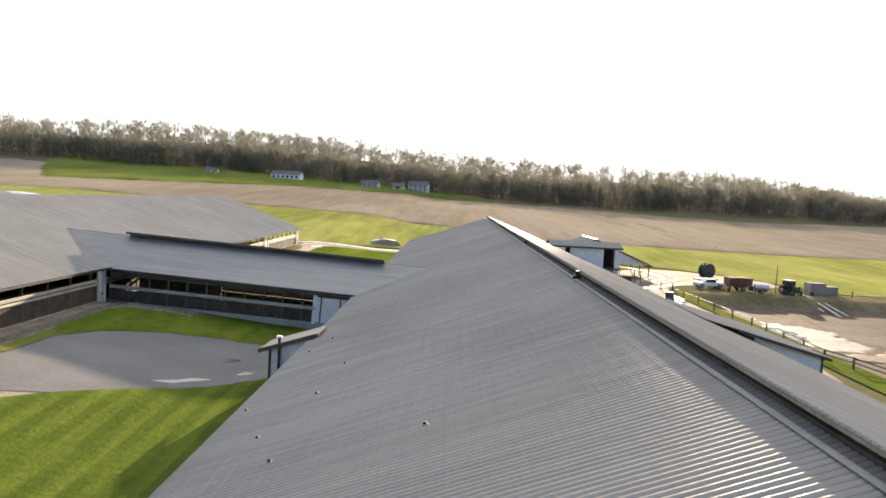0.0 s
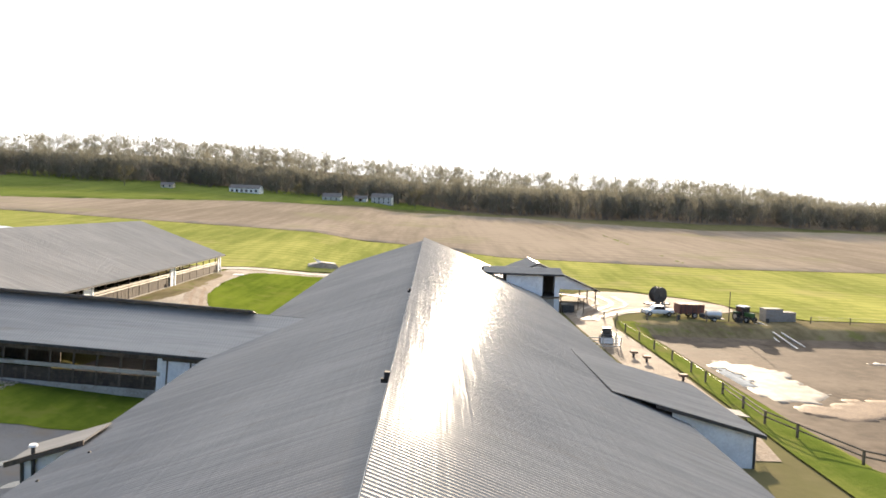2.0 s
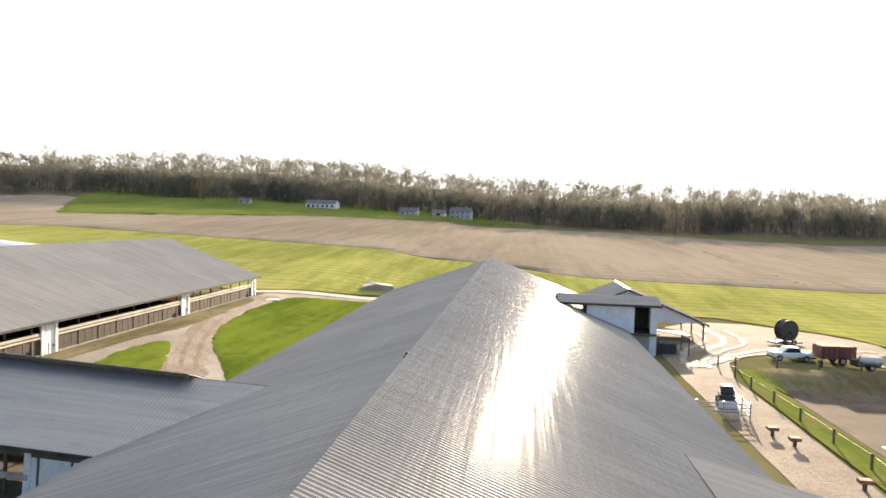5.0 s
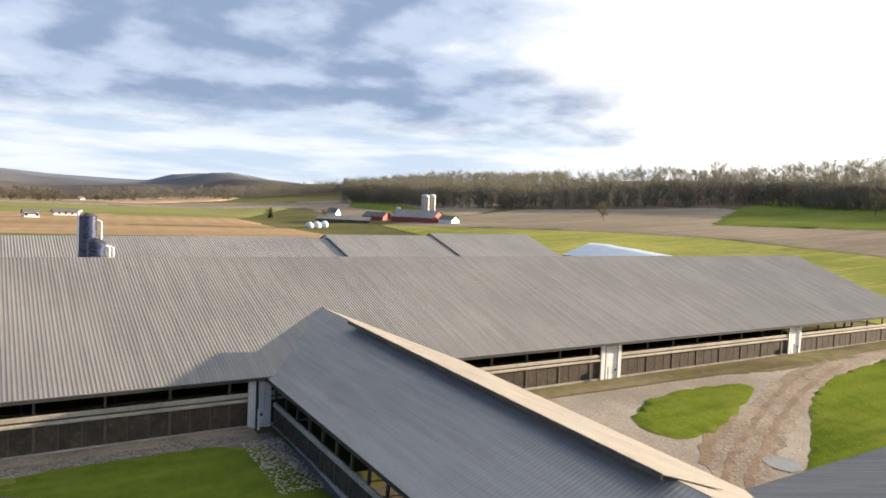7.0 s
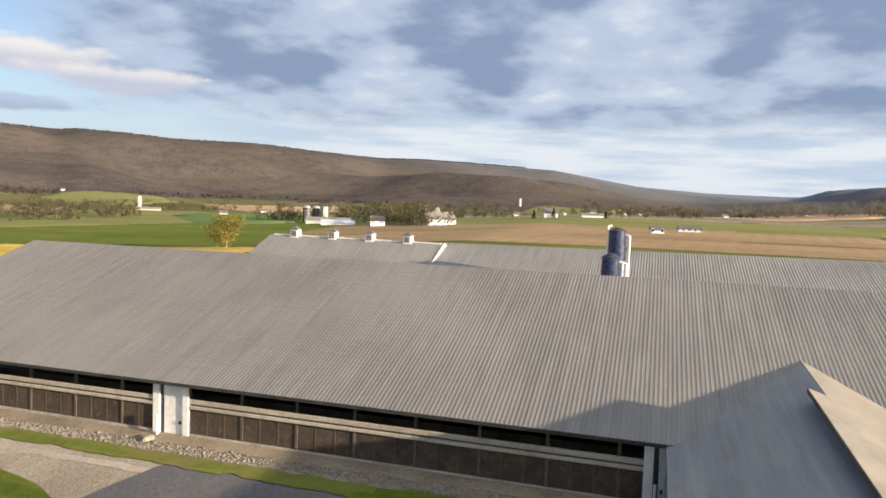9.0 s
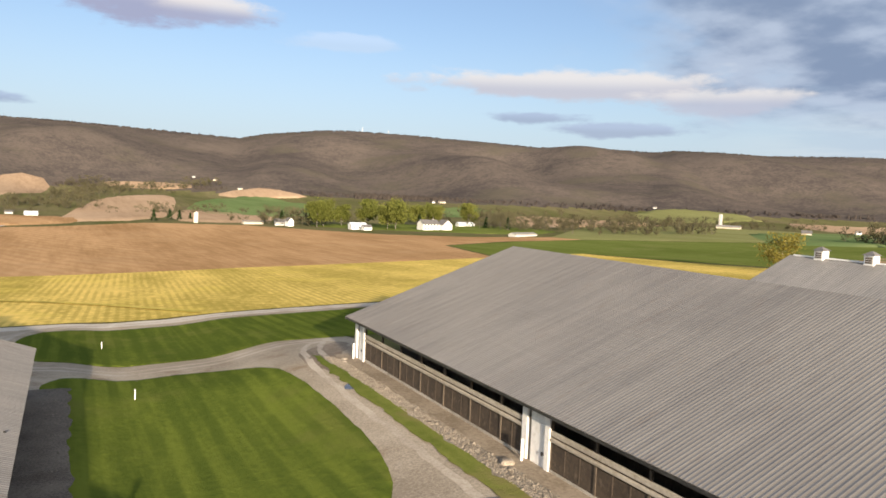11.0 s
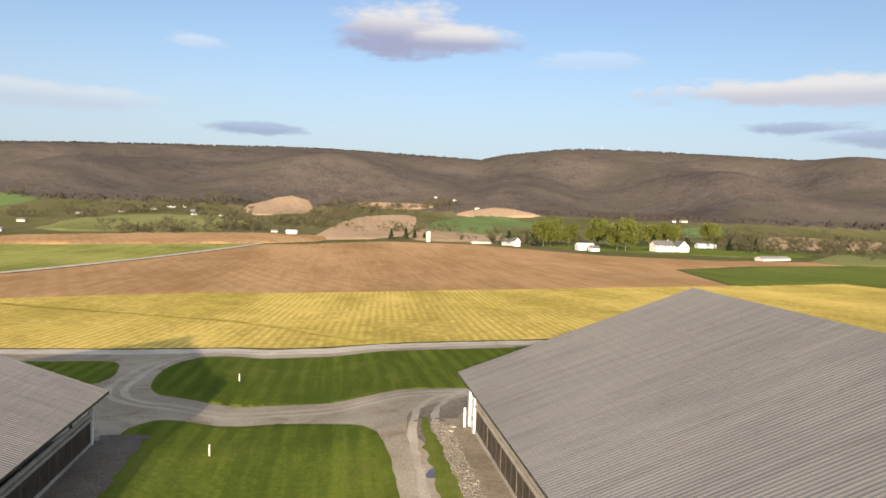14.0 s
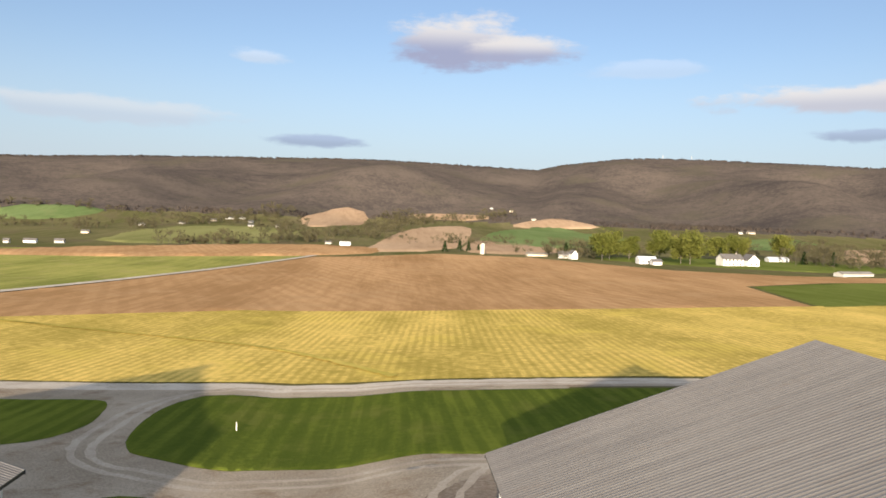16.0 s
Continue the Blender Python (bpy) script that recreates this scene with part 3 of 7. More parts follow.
def slope_material(name, dark, light, tint, far):
    """Leafless woods seen from far off: crowns as fine dark and pale flecks, and broad drifts of tone. far: the painted
    haze tone.
    """
    m = bpy.data.materials.new(name)
    m.use_nodes = True
    n = Nodes(m.node_tree)
    place = n.add("ShaderNodeNewGeometry").outputs["Position"]
    crowns = n.noise(n.scaled(place, 1.0, 1.0, 0.6), 0.16, 4.0, 0.7)
    groups = n.noise(place, 0.035, 4.0, 0.6)
    drifts = n.noise(n.scaled(place, 1.0, 1.0, 3.0), 0.0045, 5.0, 0.6)
    value = n.math("ADD", n.math("MULTIPLY", crowns, 0.40), n.math("ADD", n.math("MULTIPLY", groups, 0.25), n.math("MULTIPLY", drifts, 0.35)))
    colour = n.mix(n.smooth(value, 0.38, 0.62), dark, light)
    colour = n.mix(n.math("MULTIPLY", n.smooth(n.noise(place, 0.007, 5.0, 0.6), 0.50, 0.66), 0.6), colour, tint)
    # towards the far west, blue-grey haze is painted into the colour
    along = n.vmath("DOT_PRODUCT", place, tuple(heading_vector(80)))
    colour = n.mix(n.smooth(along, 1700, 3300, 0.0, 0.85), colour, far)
    b = n.add("ShaderNodeBsdfDiffuse")
    n.link(colour, b.inputs[0])
    k = n.add("ShaderNodeBump")
    k.inputs["Strength"].default_value, k.inputs["Distance"].default_value = 0.5, 3.0
    n.link(crowns, k.inputs["Height"])
    n.link(k.outputs[0], b.inputs["Normal"])
    n.link(b.outputs[0], n.add("ShaderNodeOutputMaterial").inputs[0])
    return m


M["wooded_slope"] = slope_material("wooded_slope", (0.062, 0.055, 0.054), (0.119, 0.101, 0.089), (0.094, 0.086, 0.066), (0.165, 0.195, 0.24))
ground = build_ground()


def rounded(points, rounds=3):
    """Smooths a closed outline by cutting its corners."""
    p = [Vector(q) for q in points]
    for _ in range(rounds):
        p = [w for a, b in zip(p, p[1:] + p[:1]) for w in (a.lerp(b, 0.25), a.lerp(b, 0.75))]
    return [(v.x, v.y) for v in p]


def inside(x, y, outline):
    hit = np.zeros(np.shape(x), bool)
    for (x0, y0), (x1, y1) in zip(outline, outline[1:] + outline[:1]):
        if y0 == y1:
            continue
        cross = ((y0 > y) != (y1 > y)) & (x < (x1 - x0) * (y - y0) / (y1 - y0) + x0)
        hit ^= cross
    return hit


def sheet(name, outline, material, lift, label, category, cell=None, kind="structure", curved=0, ragged=0.0, rim_lift=None):
    """A sheet that lies on the land within an outline."""
    outline = rounded(outline, curved) if curved else outline
    xs, ys = [p[0] for p in outline], [p[1] for p in outline]
    size = max(max(xs) - min(xs), max(ys) - min(ys))
    cell = cell or max(1.0, size / 60)
    rim = []
    for (x0, y0), (x1, y1) in zip(outline, outline[1:] + outline[:1]):
        count = max(1, int(math.hypot(x1 - x0, y1 - y0) / cell))
        for k in range(count):
            u = k / count
            x, y = x0 + (x1 - x0) * u, y0 + (y1 - y0) * u
            if ragged:
                x, y = x + ragged * noise.noise((x * 0.7, y * 0.7, 1)), y + ragged * noise.noise((x * 0.7, y * 0.7, 9))
            rim.append((x, y))
    gx, gy = np.meshgrid(np.arange(min(xs) + cell / 2, max(xs), cell), np.arange(min(ys) + cell / 2, max(ys), cell))
    gx, gy = gx.ravel() + 0.13 * cell, gy.ravel() + 0.07 * cell
    keep = inside(gx, gy, rim)
    pts = [Vector(p) for p in rim] + [Vector(p) for p in zip(gx[keep], gy[keep])]
    count = len(rim)
    co, _, faces, *_ = delaunay_2d_cdt(pts, [(k, (k + 1) % count) for k in range(count)], [list(range(count))], 1, 1e-4)
    px, py = np.array([c.x for c in co]), np.array([c.y for c in co])
    pz = land(px, py) + lift
    pz[:count] = land(px[:count], py[:count]) + ((0.06 if lift > 0.18 else lift) if rim_lift is None else rim_lift)
    me = mesh_of(name, np.stack([px, py, pz], -1).tolist(), faces, material, smooth=True)
    return tagged(new(name, me), label, category, kind=kind)


def ribbon(points, width):
    """The outline of a strip of that width along a line."""
    p = [Vector(q) for q in points]
    for _ in range(3):
        p = [p[0]] + [w for a, b in zip(p, p[1:]) for w in (a.lerp(b, 0.25), a.lerp(b, 0.75))] + [p[-1]]
    left, right = [], []
    for k, v in enumerate(p):
        d = (p[min(k + 1, len(p) - 1)] - p[max(k - 1, 0)]).normalized()
        side = Vector((-d.y, d.x)) * width / 2
        left.append(tuple(v + side))
        right.append(tuple(v - side))
    return left + right[::-1]


# ---- fields, lawns and drives ----


def fields():
    f = lambda name, pts, mat, lift, label, **k: sheet(name, pts, M[mat], lift, label, k.pop("category", "field"), **k)
    # south
    f("stubble_field", [(110, -37), (30, -38.5), (-60, -39), (-120, -41), (-215, -46), (-215, -165), (-150, -152), (-52, -135), (0, -137), (47, -110), (110, -95)], "stubble", 0.10,
      "yellow stubble field with drilled rows beyond the gravel road")
    f("tilled_field", [(92, -108), (47, -110.5), (0, -137.5), (-52, -135.5), (-150, -152.5), (-166, -153), (-188, -238), (-240, -262), (-300, -268), (-300, -296), (-247, -308), (-201, -345), (-140, -470), (-78, -510), (17, -452)], "tilled", 0.22,
      "bare orange-brown tilled field", cell=7)
    f("striped_field", [(96, -110), (22, -450), (40, -500), (300, -430), (420, -250), (300, -90)], "spring_crop", 0.2, "striped yellow-green crop field beside a farm lane", cell=9)
    f("green_field", [(-168, -152), (-190, -236), (-240, -259), (-300, -265), (-420, -200), (-430, -60), (-225, -40), (-217, -163)], "green", 0.25, "smooth green field of young crop", cell=7)
    f("farm_lane", ribbon([(98, -90), (94, -110), (20, -450), (10, -520)], 4.6), "road_gravel", 0.4, "pale gravel farm lane between fields", category="lane", cell=4, rim_lift=0.3)
    f("tyre_track", ribbon([(62, -112), (46, -104), (18, -90), (-12, -76), (-28, -58), (-39, -41)], 1.5), "tyre_green", 0.30, "faint green tyre track across the stubble", category="track", cell=2.0, ragged=0.5, rim_lift=0.26)
    f("house_lawn", [(-176, -470), (-232, -382), (-300, -322), (-365, -372), (-345, -470), (-230, -490)], "green", 0.5, "green lawn round the farmhouses", category="lawn", cell=7, curved=1)
    # west
    f("west_meadow", [(-128, -36), (-128, 175), (-180, 215), (-232, 190), (-238, 60), (-228, -36)], "rough_grass", 0.2, "green meadow strip behind the barns", cell=5)
    f("west_tilled", [(-233, -70), (-242, 60), (-237, 170), (-290, 170), (-300, 60), (-290, -90)], "brown_soil", 0.3, "orange-brown tilled strip", cell=7)
    f("west_brown", [(-292, -92), (-302, 60), (-296, 165), (-372, 170), (-385, 60), (-400, -110)], "brown_soil", 0.4, "brown tilled strip beside the farm track", cell=8)
    f("west_pale", [(-402, -112), (-387, 60), (-375, 172), (-480, 240), (-560, 60), (-540, -160)], "pale_green", 0.6, "pale green hay field", cell=12)
    f("west_far_tan", [(-545, -165), (-565, 60), (-490, 250), (-620, 330), (-800, 80), (-760, -220)], "tilled_grey", 0.9, "tan tilled field far down the valley", cell=18)
    f("south_west_field", [(-300, -300), (-300, -270), (-425, -202), (-540, -170), (-760, -230), (-640, -480), (-420, -420)], "pale_green", 0.7, "pale green field in front of the mountain", cell=16)
    f("south_west_green", [(-430, -66), (-425, -198), (-540, -166), (-400, -112)], "green", 0.6, "green strip of young crop", cell=10)
    # north
    f("north_crop", [(330, 137), (160, 136), (69, 137), (63, 147), (60, 160), (44, 178), (24, 184), (-14, 187), (-20, 190.5), (-47, 178), (-60, 177), (-140, 184), (-240, 205), (-300, 218), (-252, 256), (-214, 281), (-175, 296), (-117, 288), (-75, 284), (-9, 264), (24, 236), (93, 228), (260, 246), (330, 200)], "spring_crop", 0.15,
      "yellow-green crop field on the slope", cell=6)
    f("north_tilled", [(262, 248), (93, 230), (24, 238), (-9, 266), (-75, 286), (-117, 290), (-175, 298), (-214, 283), (-254, 258), (-302, 220), (-345, 300), (-385, 372), (-300, 470), (-190, 452), (-60, 446), (60, 470), (170, 436), (330, 480), (420, 400), (380, 260)], "tilled_grey", 0.35,
      "grey-brown tilled field below the woods", cell=9)
    f("north_meadow", [(-215, 352), (-262, 430), (-292, 494), (-300, 540), (-150, 550), (-10, 550), (20, 500), (-50, 462), (-110, 428), (-160, 385)], "green", 0.8, "green meadow round the houses under the woods", cell=9)
    f("grass_strip", ribbon([(86, 402), (86, 356), (82, 302), (82, 270), (83, 238)], 2.6), "green", 0.55, "narrow green grass strip across the tilled slope", category="grass", cell=5, ragged=0.8)
    f("north_west_field", [(-425, 398), (-345, 302), (-335, 225), (-490, 250), (-700, 330), (-760, 470), (-525, 468)], "tilled_grey", 0.6, "grey-brown field with green strips", cell=14)
    f("north_west_green", [(-345, 295), (-338, 262), (-470, 280), (-620, 350), (-600, 372), (-460, 330)], "green", 0.95, "dark green strip of grass", cell=12)
    # far valley to the south
    for pts, mat, label in VALLEY_FIELDS:
        f("valley_field", pts, mat, 1.4, label, cell=14, curved=1)


VALLEY_FIELDS = [
    ([(218, -545), (250, -739), (218, -905), (80, -850), (60, -729), (90, -612)], "pale_green", "pale green hay field on a swell of the valley"),
    ([(230, -420), (66, -640), (-41, -606), (-15, -480), (180, -350)], "tilled", "narrow tilled strip in the valley"),
    ([(-34, -835), (-93, -1022), (-165, -1110), (-135, -816), (-84, -545), (-5, -530)], "tan", "tan tilled field in the valley"),
    ([(106, -1018), (98, -1086), (59, -1220), (0, -1220), (20, -1056), (60, -863)], "tan", "tan tilled field on the foothill"),
    ([(-58, -1248), (-131, -1270), (-213, -1246), (-204, -1182), (-87, -1222)], "tan", "narrow tan field on the foothill"),
    ([(-142, -816), (-244, -1105), (-330, -1035), (-340, -737), (-208, -630), (-133, -660)], "valley_green", "green field on the foothill"),
    ([(-225, -1116), (-280, -1150), (-380, -1070), (-335, -1040), (-262, -1070)], "tan", "tan field on the foothill"),
    ([(-90, -548), (-136, -800), (-205, -632), (-190, -560), (-140, -500)], "tan", "brown field beyond the silo"),
    ([(-377, -665), (-470, -800), (-570, -790), (-434, -620)], "valley_green", "green lawn of a house beneath the mountain"),
    ([(-473, -632), (-590, -700), (-640, -500), (-386, -415), (-380, -476)], "tan", "tan field beneath the mountain"),
    ([(-795, -765), (-911, -820), (-975, -639), (-758, -565), (-715, -689)], "pale_green", "pale green field beneath the mountain"),
    ([(-833, -542), (-1041, -600), (-1150, -405), (-739, -350)], "tan", "tan field beneath the mountain"),
    ([(-542, -343), (-780, -350), (-600, -220), (-429, -141), (-366, -198)], "valley_green", "green field beneath the mountain"),
    ([(-850, -60), (-1100, 60), (-1300, -100), (-1050, -140)], "pale_green", "pale field far down the valley"),
    ([(-700, 120), (-860, 340), (-1100, 330), (-1000, 110)], "tan", "tan field far down the valley"),
    ([(510, -970), (402, -1000), (365, -992), (396, -885), (470, -880)], "valley_green", "green field at the mountain's foot"),
]


fields()

# yards and drives round the barns
sheet("lawn", [(19.0, -33), (5, -27), (-6.5, -28.4), (-8.7, -25), (-10.7, -14), (-6, -7.5), (19, -7)], M["grass"], 0.15, "mown lawn beside the loop of the drive", "lawn", cell=1.0, curved=2, ragged=0.14, rim_lift=0.085)
sheet("lawn", [(-15.9, -7.7), (-14.2, -20), (-15.4, -28), (-19, -31.3), (-50, -31), (-66, -31), (-100, -31.5), (-100, -3), (-64, -2), (-49, -2), (-36.5, -3.3), (-26.3, -5), (-20, -4.4)], M["grass"], 0.15,
      "mown lawn inside the loop of the drive", "lawn", cell=1.0, curved=2, ragged=0.14, rim_lift=0.085)
sheet("lawn", [(-20, 63), (-20.0, 30), (-17.5, 8.5), (-19.5, 3.5), (-25, 2.6), (-33, 4.0), (-37.2, 9), (-38.3, 18), (-38, 36), (-35.5, 43.5), (-31, 47.5), (-24, 51.5), (-20, 57)], M["grass"], 0.15,
      "mown lawn with stripes between the two barns", "lawn", cell=1.0, curved=2, ragged=0.14, rim_lift=0.085)
sheet("lawn", [(-20.5, 76), (-26, 75.3), (-36, 73.8), (-41.5, 72), (-42, 64), (-41, 56), (-37, 62), (-30, 65), (-24, 65), (-20.5, 66)], M["turf"], 0.15, "strip of lawn beside the link barn", "lawn", cell=1.0, curved=1, ragged=0.4, rim_lift=0.12)
sheet("grass_verge", [(-40.8, 9), (-40.4, 30), (-40.1, 50), (-39.8, 62), (-39.4, 72.5), (-41.2, 73), (-41.5, 55), (-41.6, 40), (-41.7, 14)], M["rough_grass"], 0.14, "narrow grass verge between drive and stones", "grass", cell=0.8, curved=1, ragged=0.5)
sheet("lawn", [(-36, 101.5), (-38.8, 109), (-39.0, 116), (-37.6, 121.6), (-34.6, 116), (-31.5, 108), (-30.6, 103), (-32.5, 100)], M["turf"], 0.15, "small island of lawn in the gravel yard", "lawn", cell=0.9, curved=2, ragged=0.55, rim_lift=0.08)
sheet("lawn", [(-19, 92), (-24, 107.5), (-26, 111), (-30.2, 118.3), (-34.5, 126), (-37, 137), (-38.7, 155), (-38, 168), (-36, 172), (-24, 180), (-19, 181)], M["turf"], 0.15, "mown lawn along the long barn", "lawn", cell=1.0, curved=2, ragged=0.5, rim_lift=0.08)
sheet("rough_verge", [(-41.5, 92), (-41.2, 108), (-40.6, 130), (-40.9, 150), (-41, 160), (-43.6, 163), (-44, 140), (-44, 92)], M["weedy"], 0.13, "thin weedy verge beside the barn wall", "grass", curved=1)
sheet("gravel_drive", [(60, -38.2), (60, -32.6), (21, -32.2), (21, 10.5), (-17.3, 10.5), (-17.3, 66.5), (-42.35, 66.5), (-42.35, 12), (-49.5, 11), (-49.5, -3.2), (-60, -32.2), (-130, -33.4), (-130, -38.8), (-60, -37.6)], M["gravel"], 0.06,
      "pale gravel drive and farm road", "road", cell=1.2)
sheet("farm_road", [(60, -37.6), (60, -33.2), (-130, -34.0), (-130, -38.2)], M["road_gravel"], 0.075, "pale limestone gravel farm road past the barns", "road", cell=1.6, ragged=0.5)
sheet("gravel_yard", [(-18, 57), (-22, 52), (-30, 47), (-36, 44), (-42.6, 47), (-42.8, 74), (-18, 77)], M["yard"], 0.09, "wet grey gravel yard with shade in its tone", "yard", cell=1.2)
sheet("gravel_yard", [(-18.5, 90), (-43.8, 90), (-43.6, 172), (-20, 184), (-18.5, 184)], M["yard_gravel"], 0.06, "grey-brown gravel yard between the barns", "yard", cell=1.2)
sheet("concrete_apron", [(-48, 171), (-48, 176), (-19, 189), (-19, 185)], M["concrete"], 0.10, "concrete apron along the barn ends", "apron", cell=3.0)
sheet("gravel_track", [(25, 64), (29.5, 64), (31, 100), (31, 130), (40, 142), (60, 142), (62, 158), (42, 176), (28, 160), (25, 140)], M["track"], 0.05, "pale rutted farm track beside the lagoon", "track", cell=2.0, curved=1)
sheet("grass_verge", [(29.8, 50), (40, 50), (42, 62), (36.5, 76), (35, 90), (34.6, 121), (38, 122), (36, 129), (33, 129), (31.4, 118), (31.0, 90), (30, 66)], M["rough_grass"], 0.14, "rough grass bank round the lagoon", "grass", cell=1.6)
sheet("lagoon_bank", [(34.5, 121), (60, 123.5), (140, 125.5), (140, 137), (66, 136), (48, 131), (36, 130.5)], M["weedy"], 0.13, "dark weedy bank above the lagoon", "bank", cell=1.6)
sheet("lagoon", [(37, 62), (37, 124), (137, 126), (137, 62)], M["mud"], 0.25, "brown manure lagoon with a crusted surface and pale puddles", "lagoon", cell=3.0)
sheet("dirt_strip", [(-44.6, 12), (-44.6, 73), (-42.8, 73), (-42.8, 12)], M["packed_dirt"], 0.15, "bare dirt along the foot of the barn wall", "dirt", cell=0.8, ragged=0.4)
sheet("stone_bed", [(-44.3, 12), (-44.3, 73), (-41.4, 73), (-41.4, 14)], M["yard_gravel"], 0.12, "bed of loose stones along the barn wall", "gravel", cell=1.5)
sheet("stone_bed", [(-20.4, 9), (-17, 9), (-17, 74), (-20.4, 74)], M["shaded_gravel"], 0.17, "grey gravel strip along the barn wall", "gravel", cell=0.8, ragged=0.5)

sheet("wheel_track", ribbon([(-23, 97), (-26.5, 103), (-29.2, 109), (-32.2, 116), (-36.0, 126), (-39.6, 140), (-41, 152), (-41.5, 168)], 4.0), M["track"], 0.085, "brown rutted wheel track through the yard", "track", cell=1.2, ragged=0.6)
for shift in (-0.85, 0.85):
    sheet("wheel_rut", ribbon([(-23 + shift, 97), (-26.5 + shift, 103), (-29.2 + shift, 109), (-32.2 + shift, 116), (-36.0 + shift, 126), (-39.6 + shift, 140)], 0.55), M["rut"], 0.10, "dark muddy wheel rut", "track", cell=0.8, ragged=0.35)
    sheet("wheel_rut", ribbon([(-40.1 + shift, 58), (-40.3 + shift, 40), (-40.4 + shift, 22), (-41.2 + shift, 10), (-44 + shift, 2), (-47, -0.8 + shift)], 0.6), M["pale_rut"], 0.08, "pale packed wheel track on the drive", "track", cell=0.8, ragged=0.3)
    sheet("wheel_rut", ribbon([(-47, -0.2 + shift), (-38, 0.2 + shift), (-27, -1.2 + shift), (-19, -0.4 + shift), (-12.8 + shift, -6), (-12.0 + shift, -16), (-12.6 + shift, -27), (-17, -34.6 + shift), (-40, -34.8 + shift), (-110, -35.6 + shift)], 0.7), M["pale_rut"], 0.08,
          "pale packed wheel track on the drive", "track", cell=0.8, ragged=0.3)
for points, mat, label in (([(27, 130), (29, 141), (36, 151), (34, 163)], "pale_rut", "pale curved wheel track"), ([(28.5, 129), (32.5, 139), (41, 149), (41, 163)], "pale_rut", "pale curved wheel track"), ([(30, 131), (37, 139), (48, 145.5), (58, 147)], "pale_rut", "pale curved wheel track"),
                           ([(27.7, 129), (30.8, 140), (38.6, 150), (37.5, 163)], "rut", "dark rut between the wheel tracks"), ([(29.2, 129), (34.6, 138.6), (45, 147), (50, 156)], "rut", "dark rut between the wheel tracks")):
    sheet("wheel_rut", ribbon(points, 0.9), M[mat], 0.12, label, "track", cell=0.9, ragged=0.6)
sheet("dirt_patch", [(-24.5, 100), (-27, 99.5), (-31, 104), (-33, 112), (-31.5, 113), (-28, 106)], M["rut"], 0.08, "dark mud beside the wheel track", "dirt", cell=0.9, curved=2, ragged=1.2)
sheet("dirt_patch", [(-41, 120), (-39.5, 128), (-40.2, 146), (-41.2, 146), (-41.5, 128)], M["weedy"], 0.09, "trodden weedy edge of the yard", "dirt", cell=0.9, curved=2, ragged=1.0)
sheet("dirt_patch", [(-43, 5), (-40, 9), (-39.6, 15), (-41.4, 19), (-42.3, 14), (-46, 8), (-48, 1)], M["track"], 0.075, "bare brown dirt at the barn's corner", "dirt", cell=1.0, curved=2, ragged=0.7)

# ---- the barns ----
SLOPE_A, SLOPE_B = 0.0075, 0.0047
HALF, EAVE, RIDGE = 17.97, 3.9, 10.87


def ribbed(low, high, start, end, pitch=0.26, height=0.027, thick=0.05, axis="y"):
    """Ribbed roofing between a low edge (u, z) and a high edge (u, z), drawn out along an axis."""
    (u0, z0), (u1, z1) = low, high
    n = Vector((-(z1 - z0), u1 - u0)).normalized()
    n = n if n.y > 0 else -n
    profile = [(0.0, 0.0), (0.12, 0.06), (0.25, 0.27), (0.38, 0.68), (0.50, 0.95), (0.62, 1.0), (0.75, 0.72), (0.88, 0.26)]
    rows = []
    w = start
    while w < end:
        rows += [(w + pitch * a, height * h) for a, h in profile if w + pitch * a < end]
        w += pitch
    rows.append((end, 0.0))
    put = (lambda u, v, z: (u, v, z)) if axis == "y" else (lambda u, v, z: (v, u, z))
    verts, faces = [], []
    laps = 4
    for w, h in rows:
        for k in range(laps + 1):
            s = k / laps
            verts.append(put(u0 + (u1 - u0) * s + n.x * h, w, z0 + (z1 - z0) * s + n.y * h))
        verts.append(put(u0 - n.x * thick, w, z0 - n.y * thick))
        verts.append(put(u1 - n.x * thick, w, z1 - n.y * thick))
    size = laps + 3
    for k in range(len(rows) - 1):
        a, b = k * size, (k + 1) * size
        for j in range(laps):
            faces.append((a + j, b + j, b + j + 1, a + j + 1))
        faces.append((a, a + laps + 1, b + laps + 1, b))
        faces.append((a + laps, b + laps, b + laps + 2, a + laps + 2))
        faces.append((a + laps + 1, a + laps + 2, b + laps + 2, b + laps + 1))
    last = (len(rows) - 1) * size
    faces.append((laps + 1, *range(0, laps + 1), laps + 2))
    faces.append((last + laps + 1, last + laps + 2, *range(last + laps, last - 1, -1)))
    return verts, faces


